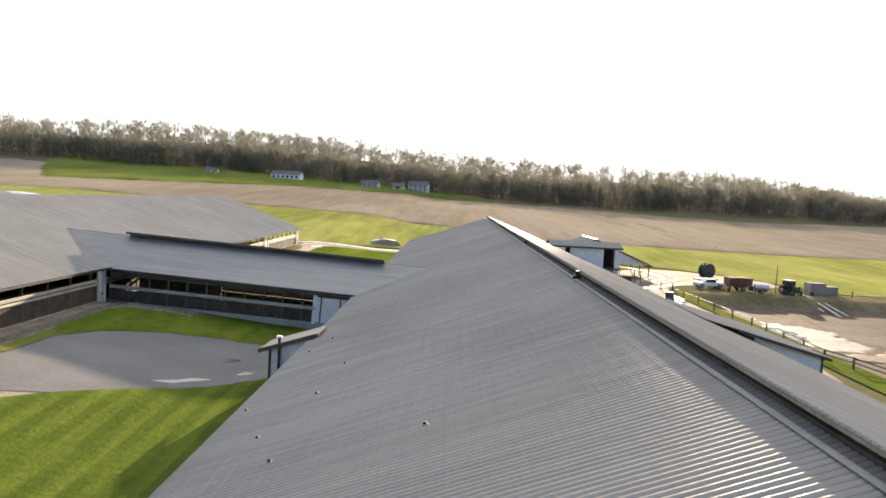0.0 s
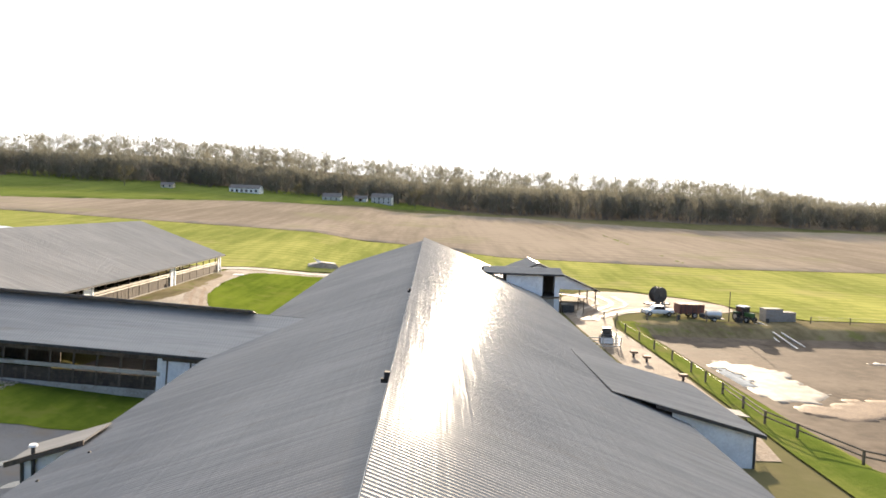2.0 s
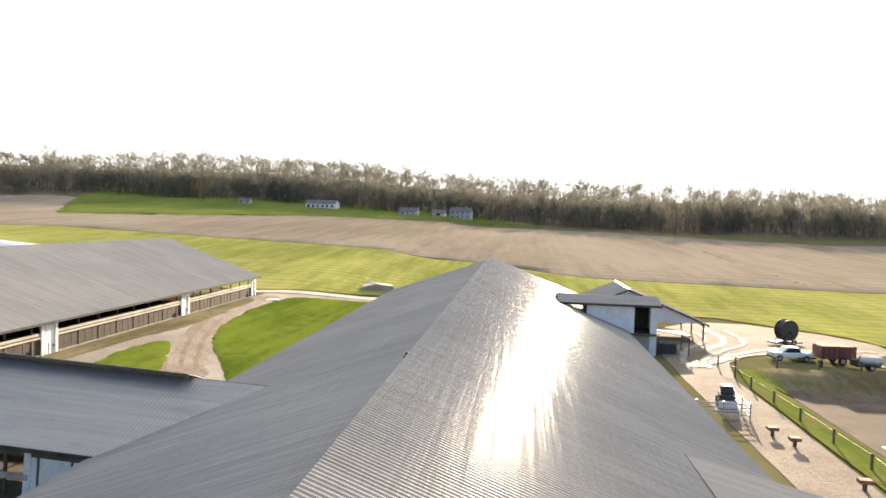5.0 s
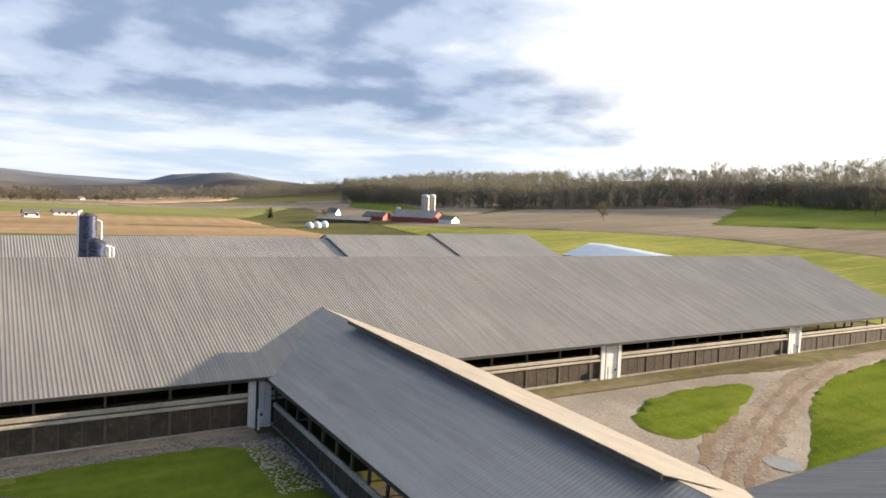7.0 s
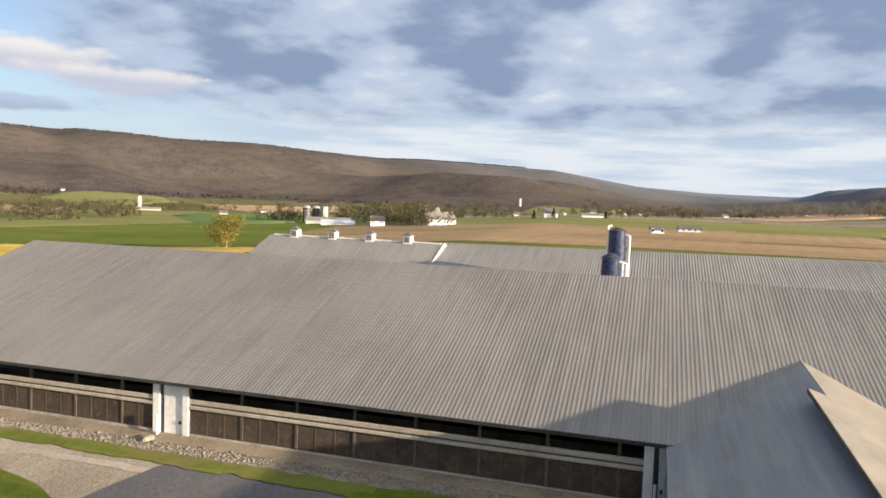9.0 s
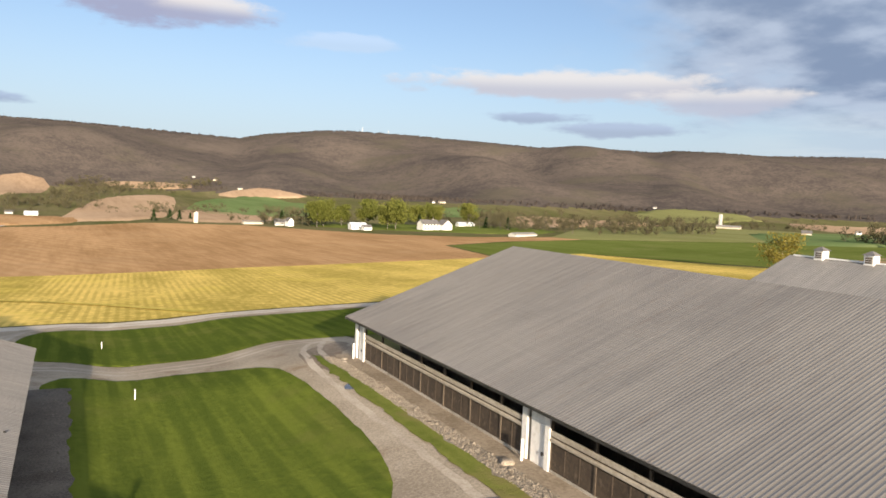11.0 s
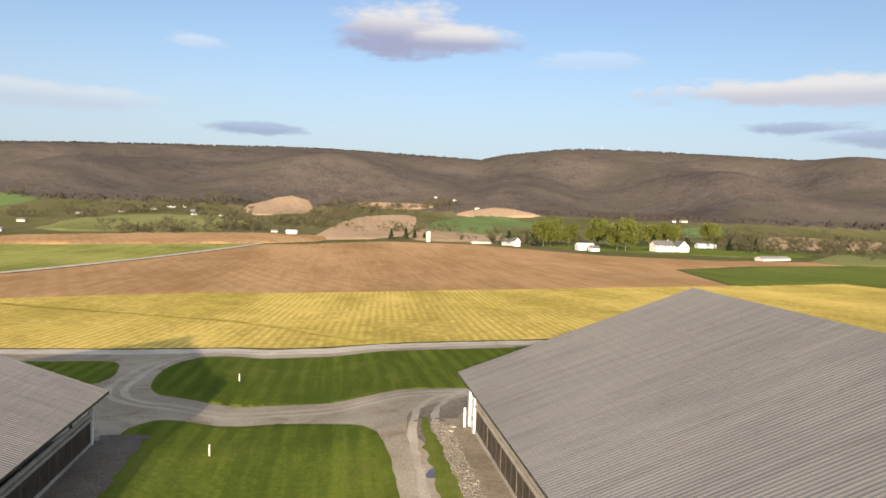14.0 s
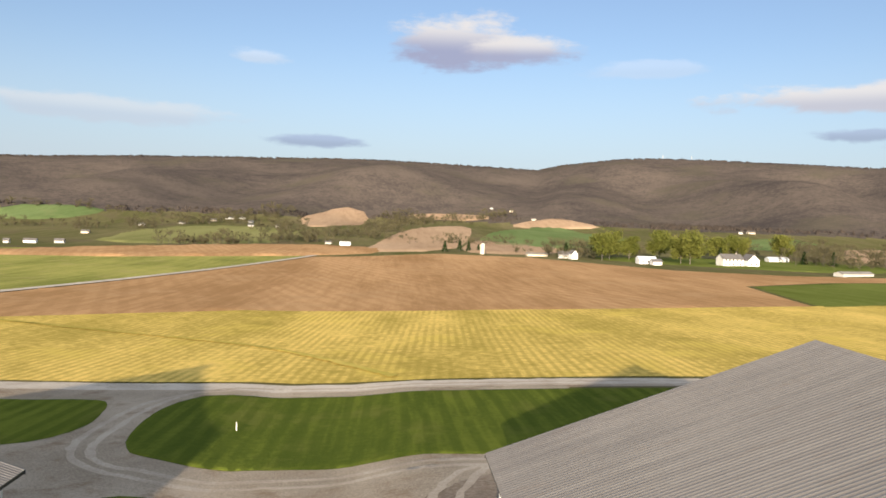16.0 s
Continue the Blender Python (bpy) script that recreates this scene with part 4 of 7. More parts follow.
def wall_rails(x, spans, parent, near):
    """A long open side: kerb, stall posts, rolled curtains and the plate under the eave, broken by the doors."""
    out = 1 if x > 0 else -1
    for y0, y1 in spans:
        part("kerb", boxed(x - 0.12, x + 0.12, y0, y1, -0.5, 0.38), M["concrete"], parent)
        part("curtain_roll", boxed(x - 0.10 + 0.08 * out, x + 0.10 + 0.08 * out, y0, y1, 2.02, 2.24, 0.04), M["curtain"], parent, "pale rolled-up curtain")
        part("curtain_roll", boxed(x - 0.08 + 0.05 * out, x + 0.08 + 0.05 * out, y0, y1, 2.36, 2.66, 0.03), M["curtain"], parent, "pale rolled-up curtain")
        part("rail", boxed(x - 0.03, x + 0.03, y0, y1, 2.24, 2.36), M["timber"], parent)
        # the side is open here; a dark panel stands for the shaded interior
        part("stall_board", boxed(x - 0.035, x + 0.03, y0, y1, 0.1, 2.03), M["stall"], parent, "dark brown panel in place of the shaded open stalls")
    y0, y1 = spans[0][0], spans[-1][1]
    part("wall_plate", boxed(x - 0.10, x + 0.10, y0, y1, 3.42, 3.72), M["timber"], parent)
    if near:
        post = finish("post", boxed(-0.045, 0.045, -0.045, 0.045, 0.30, 2.1), M["stall_post"])
        stud = finish("stud", boxed(-0.08, 0.08, -0.08, 0.08, 0.30, 3.5), M["timber"])
        for a, b in spans:
            count = max(1, round((b - a) / 1.3))
            for k in range(count + 1):
                ob = part("post", post if k % 3 else stud, None, parent)
                ob.location = (x, a + (b - a) * k / count, 0)
    else:
        bm = bmesh.new()
        for a, b in spans:
            for k in range(int((b - a) / 3) + 1):
                box(bm, x - 0.08, x + 0.08, a + 3 * k - 0.08, a + 3 * k + 0.08, 0.3, 3.5)
        tagged(part("post_row", bm, M["timber"], parent), kind="stuff")


def door_unit(x, y0, y1, parent, out):
    """A white siding panel with a man door and two corner posts."""
    part("corner_post", boxed(x - 0.1 + 0.1 * out, x + 0.1 + 0.1 * out, y0, y0 + 0.5, 0.0, 3.62), M["white_trim"], parent)
    part("corner_post", boxed(x - 0.1 + 0.1 * out, x + 0.1 + 0.1 * out, y1 - 0.42, y1, 0.0, 3.62), M["white_trim"], parent)
    part("side_panel", boxed(x - 0.06, x + 0.06, y0 + 0.5, y0 + 0.75, 0.0, 3.62), M["dark_steel"], parent)
    part("door_header", boxed(x - 0.06, x + 0.06, y0 + 0.75, y1 - 0.42, 2.75, 3.62), M["white"], parent)
    door = part("door", boxed(x - 0.05 + 0.03 * out, x + 0.05 + 0.03 * out, y0 + 0.78, y1 - 0.45, 0.08, 2.74, 0.02), M["white"], parent, "white steel door")
    part("door_handle", boxed(x - 0.06 + 0.14 * out, x + 0.06 + 0.14 * out, y1 - 0.72, y1 - 0.58, 0.95, 1.15), M["dark_steel"], door, "dark door handle")
    part("guard_post", tube(bmesh.new(), (x + 0.55 * out, y0 + 0.62, -0.4), (x + 0.55 * out, y0 + 0.62, 1.55), 0.09, sides=10), M["white_trim"], parent, "white guard post before the door")


def big_barn(name, m, y0, y1, east, west, ridge, east_doors, west_doors, near, label):
    """east, west: where the eaves lie, (x, z); ridge: the height of the ridge at x = 0."""
    barn = thing(name, m, label, "barn", "long cattle barns")
    over, rib = 0.0, 0.031 if near == "west" else 0.022
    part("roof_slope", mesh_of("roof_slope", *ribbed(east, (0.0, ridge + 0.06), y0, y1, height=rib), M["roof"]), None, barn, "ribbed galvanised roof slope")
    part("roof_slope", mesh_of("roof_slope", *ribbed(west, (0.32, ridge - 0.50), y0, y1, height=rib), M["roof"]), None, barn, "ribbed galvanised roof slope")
    # open ridge: the eastern slope shoots over the western one and leaves a dark slot
    part("ridge_flashing", boxed(-0.16, -0.02, y0, y1, ridge - 0.60, ridge - 0.53), M["flashing"], barn, "pale ridge flashing")
    part("ridge_fascia", boxed(-0.02, 0.03, y0, y1, ridge - 0.10, ridge + 0.0), M["board"], barn, "weathered brown fascia board under the ridge")
    # added board that sets how dark the ridge slot looks
    part("ridge_beam", boxed(0.40, 0.58, y0 + 0.3, y1 - 0.3, ridge - 1.0, ridge - 0.42), M["timber"], barn, "dark board added inside the open ridge slot")
    for x, z in ((west[0] + 0.05, west[1]), (east[0] - 0.12, east[1])):
        part("eave_fascia", boxed(x, x + 0.06, y0, y1, z - 0.24, z - 0.06), M["dark_steel"], barn)
    for y in (y0 + 0.02, y1 - 0.06):
        bm = bmesh.new()
        prism(bm, [(west[0], west[1] - 0.06), (0.3, ridge - 0.56), (0.3, ridge - 0.78), (west[0], west[1] - 0.28)], "y", y, y + 0.04)
        part("barge_board", bm, M["dark_steel"], barn)
        bm = bmesh.new()
        prism(bm, [(east[0], east[1] - 0.06), (-over, ridge - 0.02), (-over, ridge - 0.24), (east[0], east[1] - 0.28)], "y", y, y + 0.04)
        part("barge_board", bm, M["dark_steel"], barn)
    east_wall, west_wall = min(east[0], HALF + 0.7) - 0.95, west[0] + 0.95
    for y in (y0 + 0.9, y1 - 1.0):
        bm = bmesh.new()
        prism(bm, [(west_wall, 3.3), (east_wall, 3.3), (east_wall, EAVE + 0.2), (0, ridge - 0.62), (west_wall, EAVE + 0.2)], "y", y, y + 0.1)
        part("gable_wall", bm, M["white"], barn)
        for x in (west_wall, -9.0, -3.2, 3.2, 9.0, east_wall):
            part("gable_post", boxed(x - 0.16, x + 0.16, y - 0.05, y + 0.2, -0.4, 3.3), M["white_trim"] if abs(x) > 15 else M["timber"], barn)
    for x, doors, close in ((east_wall, east_doors, near == "east"), (west_wall, west_doors, near == "west")):
        at, spans = y0 + 1.0, []
        for a, b in doors:
            if a > at + 0.5:
                spans.append((at, a))
            door_unit(x, a, b, barn, 1 if x > 0 else -1)
            at = b
        spans.append((at, y1 - 1.0))
        wall_rails(x, spans, barn, close)
    part("barn_floor", boxed(west_wall - 0.1, east_wall + 0.1, y0 + 0.8, y1 - 0.8, -0.6, 0.06), M["pen_floor"], barn, "dark pen floor")
    # unseen inner walls, added to block light and view through the open sides
    for x in (-13.6, -4.4, 4.4, 13.6):
        part("stall_partition", boxed(x - 0.05, x + 0.05, y0 + 2, y1 - 2, 0.05, 1.75), M["timber"], barn, "dark plank screen added to keep the stalls dark")
    part("feed_wall", boxed(-0.1, 0.1, y0 + 2, y1 - 2, 0.05, 3.3), M["timber"], barn, "dark plank wall added to block the view through")
    column = finish("column", boxed(-0.1, 0.1, -0.1, 0.1, 0, 7.1), M["timber"])
    for x in (-7.6, 7.6):
        y = y0 + 4
        while y < y1 - 2:
            ob = part("column", column, None, barn)
            ob.location = (x, y, 0)
            y += 6.1
    return barn


barn_a = big_barn("cattle_barn", pose(0, 0, 0, math.degrees(math.atan(SLOPE_A))), 10.98, 168.4, (20.6, 3.10), (-HALF, EAVE), RIDGE, [], [], "west", "long open-sided cattle barn with grey ribbed metal roof and open ridge")
barn_b = big_barn("cattle_barn", pose(-62.2, 0, 1.985, math.degrees(math.atan(SLOPE_B))), 13.1, 168.9, (HALF + 0.7, EAVE), (-HALF + 0.7, EAVE), RIDGE - 0.25,
                  [(13.9, 16.2), (41.9, 44.6), (72.9, 74.5), (106.9, 109.6), (138.1, 140.7), (165.9, 167.8)], [], "east",
                  "long open-sided cattle barn with sunlit grey metal roof beside the link")


def link_barn():
    """The lower barn that joins the two long ones. Its northern slope shoots over the southern one."""
    lean = math.degrees(math.atan(0.0555))
    link = thing("link_barn", pose(-30.6, 81.6, 1.4, 0, lean, 0), "low link barn between the two long barns with an overshot ridge", "barn")
    eave_s, eave_n = (-7.65, 3.95), (8.3, 4.05)
    x0, x1 = -22.5, 20.8
    tip, low_top = (-1.0, 7.38), (0.0, 6.88)
    cap0, cap1 = -14.9, 14.85
    part("roof_slope", mesh_of("roof_slope", *ribbed(eave_s, low_top, x0, x1, height=0.022, axis="x"), M["roof_link"]), None, link, "shaded ribbed metal roof slope")
    part("roof_slope", mesh_of("roof_slope", *ribbed(eave_n, (0.0, 6.92), x0, x1, height=0.018, axis="x"), M["roof_cream"]), None, link, "sunlit ribbed metal roof slope")
    part("overshot_cap", mesh_of("overshot_cap", *ribbed((3.2, 5.95), tip, cap0, cap1, height=0.018, axis="x"), M["roof_cream"]), None, link, "raised roof strip that overshoots the ridge")
    part("cap_fascia", boxed(cap0, cap1, tip[0] - 0.03, tip[0] + 0.03, tip[1] - 0.26, tip[1] - 0.03), M["timber"], link)
    bm = bmesh.new()
    prism(bm, [(0.05, 6.6), (0.05, 7.02), (2.6, 6.1), (2.6, 5.9)], "x", cap0 + 0.1, cap0 + 0.2)
    part("cap_end", bm, M["timber"], link)
    part("eave_fascia", boxed(x0 + 8, x1 - 8, eave_s[0] - 0.02, eave_s[0] + 0.05, 3.70, 3.92), M["dark_steel"], link)
    for y, out in ((-6.9, -1), (7.4, 1)):
        part("kerb", boxed(-13.6, 13.3, y - 0.12, y + 0.12, -1.2, 0.45), M["concrete"], link)
        for z in (0.62, 0.92, 1.22, 1.52):
            part("wall_board", boxed(-13.5, 12.8, y - 0.03, y + 0.03, z - 0.14, z + 0.15), M["stall"], link, "dark plank of the lower wall")
        part("curtain_roll", boxed(-13.5, 8.6, y - 0.1 + 0.06 * out, y + 0.1 + 0.06 * out, 1.80, 2.16, 0.03), M["curtain"], link, "pale rolled-up curtain")
        part("wall_plate", boxed(-13.6, 13.0, y - 0.1, y + 0.1, 3.2, 3.52), M["timber"], link)
        k = -13.4
        while k < 12.8:
            part("post", boxed(k - 0.08, k + 0.08, y - 0.08, y + 0.08, 0.4, 3.25), M["timber"], link)
            k += 2.05
        part("end_panel", boxed(8.7, 12.9, y - 0.07, y + 0.07, 0.5, 3.3), M["white"], link, "white siding panel beside the long barn")
        part("corner_post", boxed(8.3, 8.7, y - 0.1 + 0.03 * out, y + 0.1 + 0.03 * out, 0.3, 3.4), M["white_trim"], link)
    # unseen wall, added to stop bright light showing through part of the link
    part("feed_wall", boxed(-13.4, -3.8, 0.1, 0.25, 0.1, 3.9), M["timber"], link, "dark plank wall added to block the view through")
    part("barn_floor", boxed(-13.4, 12.8, -6.9, 7.4, -1.0, 0.1), M["pen_floor"], link, "dark pen floor")
    return link


link_barn()


# ---- smaller farm buildings ----


def gable_house(name, m, length, width, wall_h, rise, wall_mat, roof_mat, label, category="house", windows=(), door=None, chimney=None, over=0.4, ribs=0.4, group=""):
    """A gabled building. Its ridge runs along local y; windows are (side, place along, sill height, width, height)."""
    h = thing(name, m, label, category, group)
    a, b = width / 2, length / 2
    bm = bmesh.new()
    prism(bm, [(-a, -1.2), (a, -1.2), (a, wall_h), (0, wall_h + rise), (-a, wall_h)], "y", -b, b)
    part("wall", bm, wall_mat, h)
    drop = over * rise / a
    for side in (-1, 1):
        v = ribbed((side * (a + over), wall_h - drop), (0.0, wall_h + rise + 0.02), -b - over, b + over, ribs, 0.03, 0.06)
        part("roof", mesh_of("roof", *v, roof_mat), None, h)
    for side, at, sill, w, hh in windows:
        if side in ("e", "w"):
            x = a if side == "e" else -a
            out = 1 if side == "e" else -1
            f = part("window", boxed(x - 0.02 * out - 0.04, x - 0.02 * out + 0.06, at - w / 2 - 0.1, at + w / 2 + 0.1, sill - 0.1, sill + hh + 0.1), M["white_trim"], h)
            part("pane", boxed(x + 0.03 * out - 0.03, x + 0.03 * out + 0.03, at - w / 2, at + w / 2, sill, sill + hh), M["pane"], f)
        else:
            y = b if side == "n" else -b
            out = 1 if side == "n" else -1
            f = part("window", boxed(at - w / 2 - 0.1, at + w / 2 + 0.1, y - 0.02 * out - 0.04, y - 0.02 * out + 0.06, sill - 0.1, sill + hh + 0.1), M["white_trim"], h)
            part("pane", boxed(at - w / 2, at + w / 2, y + 0.03 * out - 0.03, y + 0.03 * out + 0.03, sill, sill + hh), M["pane"], f)
    if door:
        side, at, w, hh, mat = door
        if side in ("e", "w"):
            x = a if side == "e" else -a
            part("door", boxed(x - 0.06, x + 0.06, at - w / 2, at + w / 2, 0, hh), mat, h)
        else:
            y = b if side == "n" else -b
            part("door", boxed(at - w / 2, at + w / 2, y - 0.06, y + 0.06, 0, hh), mat, h)
    if chimney is not None:
        part("chimney", boxed(-0.4, 0.4, chimney - 0.3, chimney + 0.3, wall_h + rise * 0.6, wall_h + rise + 0.9), M["concrete"], h)
    return h


M["pane"] = surface("window_glass", (0.02, 0.022, 0.026), (0.04, 0.044, 0.05), 0.08, 2, 0.5, spec=0.8)
M["dark_roof"] = surface("dark_shingle", (0.075, 0.075, 0.08), (0.14, 0.135, 0.135), 0.85, 3, 0.4)
M["grey_wall"] = surface("grey_siding", (0.38, 0.38, 0.37), (0.52, 0.52, 0.50), 0.7, 3, 0.4)
M["tan_wall"] = surface("tan_siding", (0.45, 0.39, 0.31), (0.60, 0.54, 0.45), 0.7, 3, 0.4)
M["water"] = surface("still_water", (0.05, 0.05, 0.045), (0.09, 0.085, 0.075), 0.06, 0.5, 0.1, spec=0.9)
M["green_paint"] = surface("green_machine_paint", (0.02, 0.07, 0.02), (0.035, 0.11, 0.03), 0.4, 3, 0.6)
M["grey_concrete"] = surface("grey_silo_concrete", (0.30, 0.30, 0.30), (0.42, 0.42, 0.41), 0.8, 2, 0.2)
M["cream_metal"] = surface("pale_silo_concrete", (0.48, 0.45, 0.38), (0.64, 0.61, 0.54), 0.8, 2, 0.2)


def on_land(x, y, heading=0.0, up=0.0):
    return pose(x, y, land_at(x, y) + up, 0, 0, heading)


def lean_to():
    """The low extension on the eastern side of the barn, with its white end wall."""
    shed = thing("lean_to", pose(0, 0, 0.5), "grey metal lean-to roof with a white end wall against the barn", "lean-to")
    y0, y1 = 62.0, 77.0
    part("roof_slope", mesh_of("roof_slope", *ribbed((26.1, 2.5), (14.8, 5.42), y0, y1), M["roof"]), None, shed, "ribbed grey metal roof")
    part("fascia", prism(bmesh.new(), [(26.1, 2.46), (18.0, 4.55), (18.0, 4.30), (26.1, 2.22)], "y", y0 - 0.05, y0), M["dark_steel"], shed, "dark fascia board")
    part("end_wall", prism(bmesh.new(), [(19.4, -0.6), (25.4, -0.6), (25.4, 2.42), (19.4, 4.0)], "y", y0 + 0.5, y0 + 0.6), M["white"], shed, "white siding end wall")
    part("side_wall", boxed(25.3, 25.42, y0 + 0.6, y1 - 0.2, -0.6, 2.4), M["white"], shed)
    part("corner_post", boxed(25.42, 25.58, y0 + 0.44, y0 + 0.6, -0.6, 2.5), M["dark_steel"], shed)
    part("end_wall", prism(bmesh.new(), [(19.4, -0.6), (25.4, -0.6), (25.4, 2.42), (19.4, 4.0)], "y", y1 - 0.3, y1 - 0.2), M["white"], shed)
    canopy = thing("door_canopy", pose(0, 0, 0.5), "small dark sheet canopy over a side door", "canopy")
    part("canopy_sheet", prism(bmesh.new(), [(25.6, 2.25), (27.9, 1.95), (27.9, 1.88), (25.6, 2.17)], "y", 68.6, 70.6), M["dark_steel"], canopy)
    for y in (68.8, 70.4):
        part("post", tube(bmesh.new(), (27.7, y, -0.4), (27.7, y, 1.92), 0.05), M["dark_steel"], canopy)


def entry_shed():
    """The small roofed entry on the barn's western wall, with its vent pipe."""
    shed = thing("entry_shed", pose(0, 0, 0.35), "small white entry shed with a dark lean roof against the barn", "shed")
    part("roof", prism(bmesh.new(), [(-21.5, 3.12), (-17.2, 4.52), (-17.2, 4.40), (-21.5, 2.92)], "y", 51.2, 54.6), M["roof_old"], shed)
    part("fascia", prism(bmesh.new(), [(-21.55, 3.16), (-17.2, 4.56), (-17.2, 4.26), (-21.55, 2.86)], "y", 51.1, 51.2), M["timber"], shed, "dark fascia board")
    part("wall", prism(bmesh.new(), [(-20.7, -0.6), (-17.1, -0.6), (-17.1, 4.2), (-20.7, 3.05)], "y", 51.6, 54.2), M["white"], shed, "white siding with a brown stain")
    part("corner_post", boxed(-20.86, -20.7, 51.5, 51.66, -0.6, 3.05), M["dark_steel"], shed)
    pipe = part("vent_pipe", tube(bmesh.new(), (-20.05, 51.35, 0.0), (-20.05, 51.35, 4.05), 0.11, sides=12), M["dark_steel"], shed, "dark vent pipe")
    part("pipe_cap", tube(bmesh.new(), (-20.05, 51.35, 4.05), (-20.05, 51.35, 4.17), 0.24, 0.20, sides=14), M["white_trim"], pipe, "white pipe cap")


def north_sheds():
    tower = thing("loading_shed", pose(0, 0, 0.95), "tall white loading shed with a grey roof and an open doorway", "shed")
    x0, x1, y0, y1 = 15.0, 24.4, 135.6, 141.5
    part("roof_slope", mesh_of("roof_slope", *ribbed((y0 - 0.6, 6.85), (138.4, 7.75), 11.0, 24.9, axis="x"), M["roof"]), None, tower)
    part("roof_slope", mesh_of("roof_slope", *ribbed((y1 + 0.5, 6.85), (138.4, 7.74), 11.0, 24.9, axis="x"), M["roof"]), None, tower)
    part("fascia", boxed(11.0, 24.95, y0 - 0.66, y0 - 0.6, 6.55, 6.82), M["dark_steel"], tower)
    part("front_wall", boxed(x0, 21.4, y0, y0 + 0.15, 2.9, 6.8), M["white"], tower, "white steel siding")
    part("corner_wall", boxed(23.5, x1, y0, y0 + 0.15, -0.5, 6.8), M["white"], tower)
    part("wall_below", boxed(x0, 23.5, y0 + 0.05, y0 + 0.15, -0.5, 2.7), M["concrete"], tower)
    part("ledge", boxed(19.5, 24.4, y0 - 0.5, y0 + 0.6, 2.68, 2.92), M["timber"], tower, "dark ledge below the doorway")
    part("side_wall", boxed(x1 - 0.15, x1, y0 + 0.15, y1, -0.5, 6.8), M["white"], tower)
    part("back_wall", boxed(x0, x1 - 0.15, y1 - 0.15, y1, -0.5, 6.8), M["timber"], tower)
    part("loft_floor", boxed(x0, x1 - 0.15, y0 + 0.6, y1 - 0.15, 2.7, 2.9), M["timber"], tower)
    big = thing("machine_shed", pose(22.6, 157, 0.6), "wide open pole shed with white gable and grey metal roof", "shed")
    for k in (-1, 1):
        part("roof_slope", mesh_of("roof_slope", *ribbed((12.2 * k, 3.09), (0.0, 8.1), -8.0, 8.0), M["roof"]), None, big, "ribbed grey metal roof")
        part("eave_beam", boxed(11.55 * k - 0.1, 11.55 * k + 0.1, -7.5, 7.5, 2.75, 3.15), M["timber"], big)
        part("gable_wall", prism(bmesh.new(), [(-11.7, 3.15), (11.7, 3.15), (0, 7.95)], "y", 7.45 * k - 0.05, 7.45 * k + 0.05), M["white"], big, "white siding gable that hangs above the open front")
        part("gable_trim", prism(bmesh.new(), [(12.2 * k, 3.0), (0, 8.0), (0, 7.8), (12.2 * k, 2.8)], "y", -8.1, -8.0), M["dark_steel"], big)
    part("ridge_cap", boxed(-0.22, 0.22, -8.0, 8.0, 8.06, 8.16), M["flashing"], big)
    for x in (-11.5, -4.0, 4.0, 11.5):
        for y in (-7.4, 0.0, 7.4):
            part("post", boxed(x - 0.11, x + 0.11, y - 0.11, y + 0.11, -0.5, 3.15 if abs(x) > 5 else (3.15 if abs(y) > 1 else 6.3)), M["timber"], big)
    side = thing("loader_bay", pose(27.2, 139, 0.95), "cluttered dark loader bay beside the shed", "shelter")
    part("roof", prism(bmesh.new(), [(-2.6, 3.3), (2.0, 2.7), (2.0, 2.6), (-2.6, 3.2)], "y", -2.5, 2.5), M["timber"], side)
    for x in (-2.3, 1.8):
        for y in (-2.3, 2.3):
            part("post", boxed(x - 0.07, x + 0.07, y - 0.07, y + 0.07, -0.3, 2.75), M["timber"], side)
    part("bin", boxed(-1.8, 0.4, -1.5, 1.5, -0.2, 1.3, 0.08), M["dark_steel"], side)


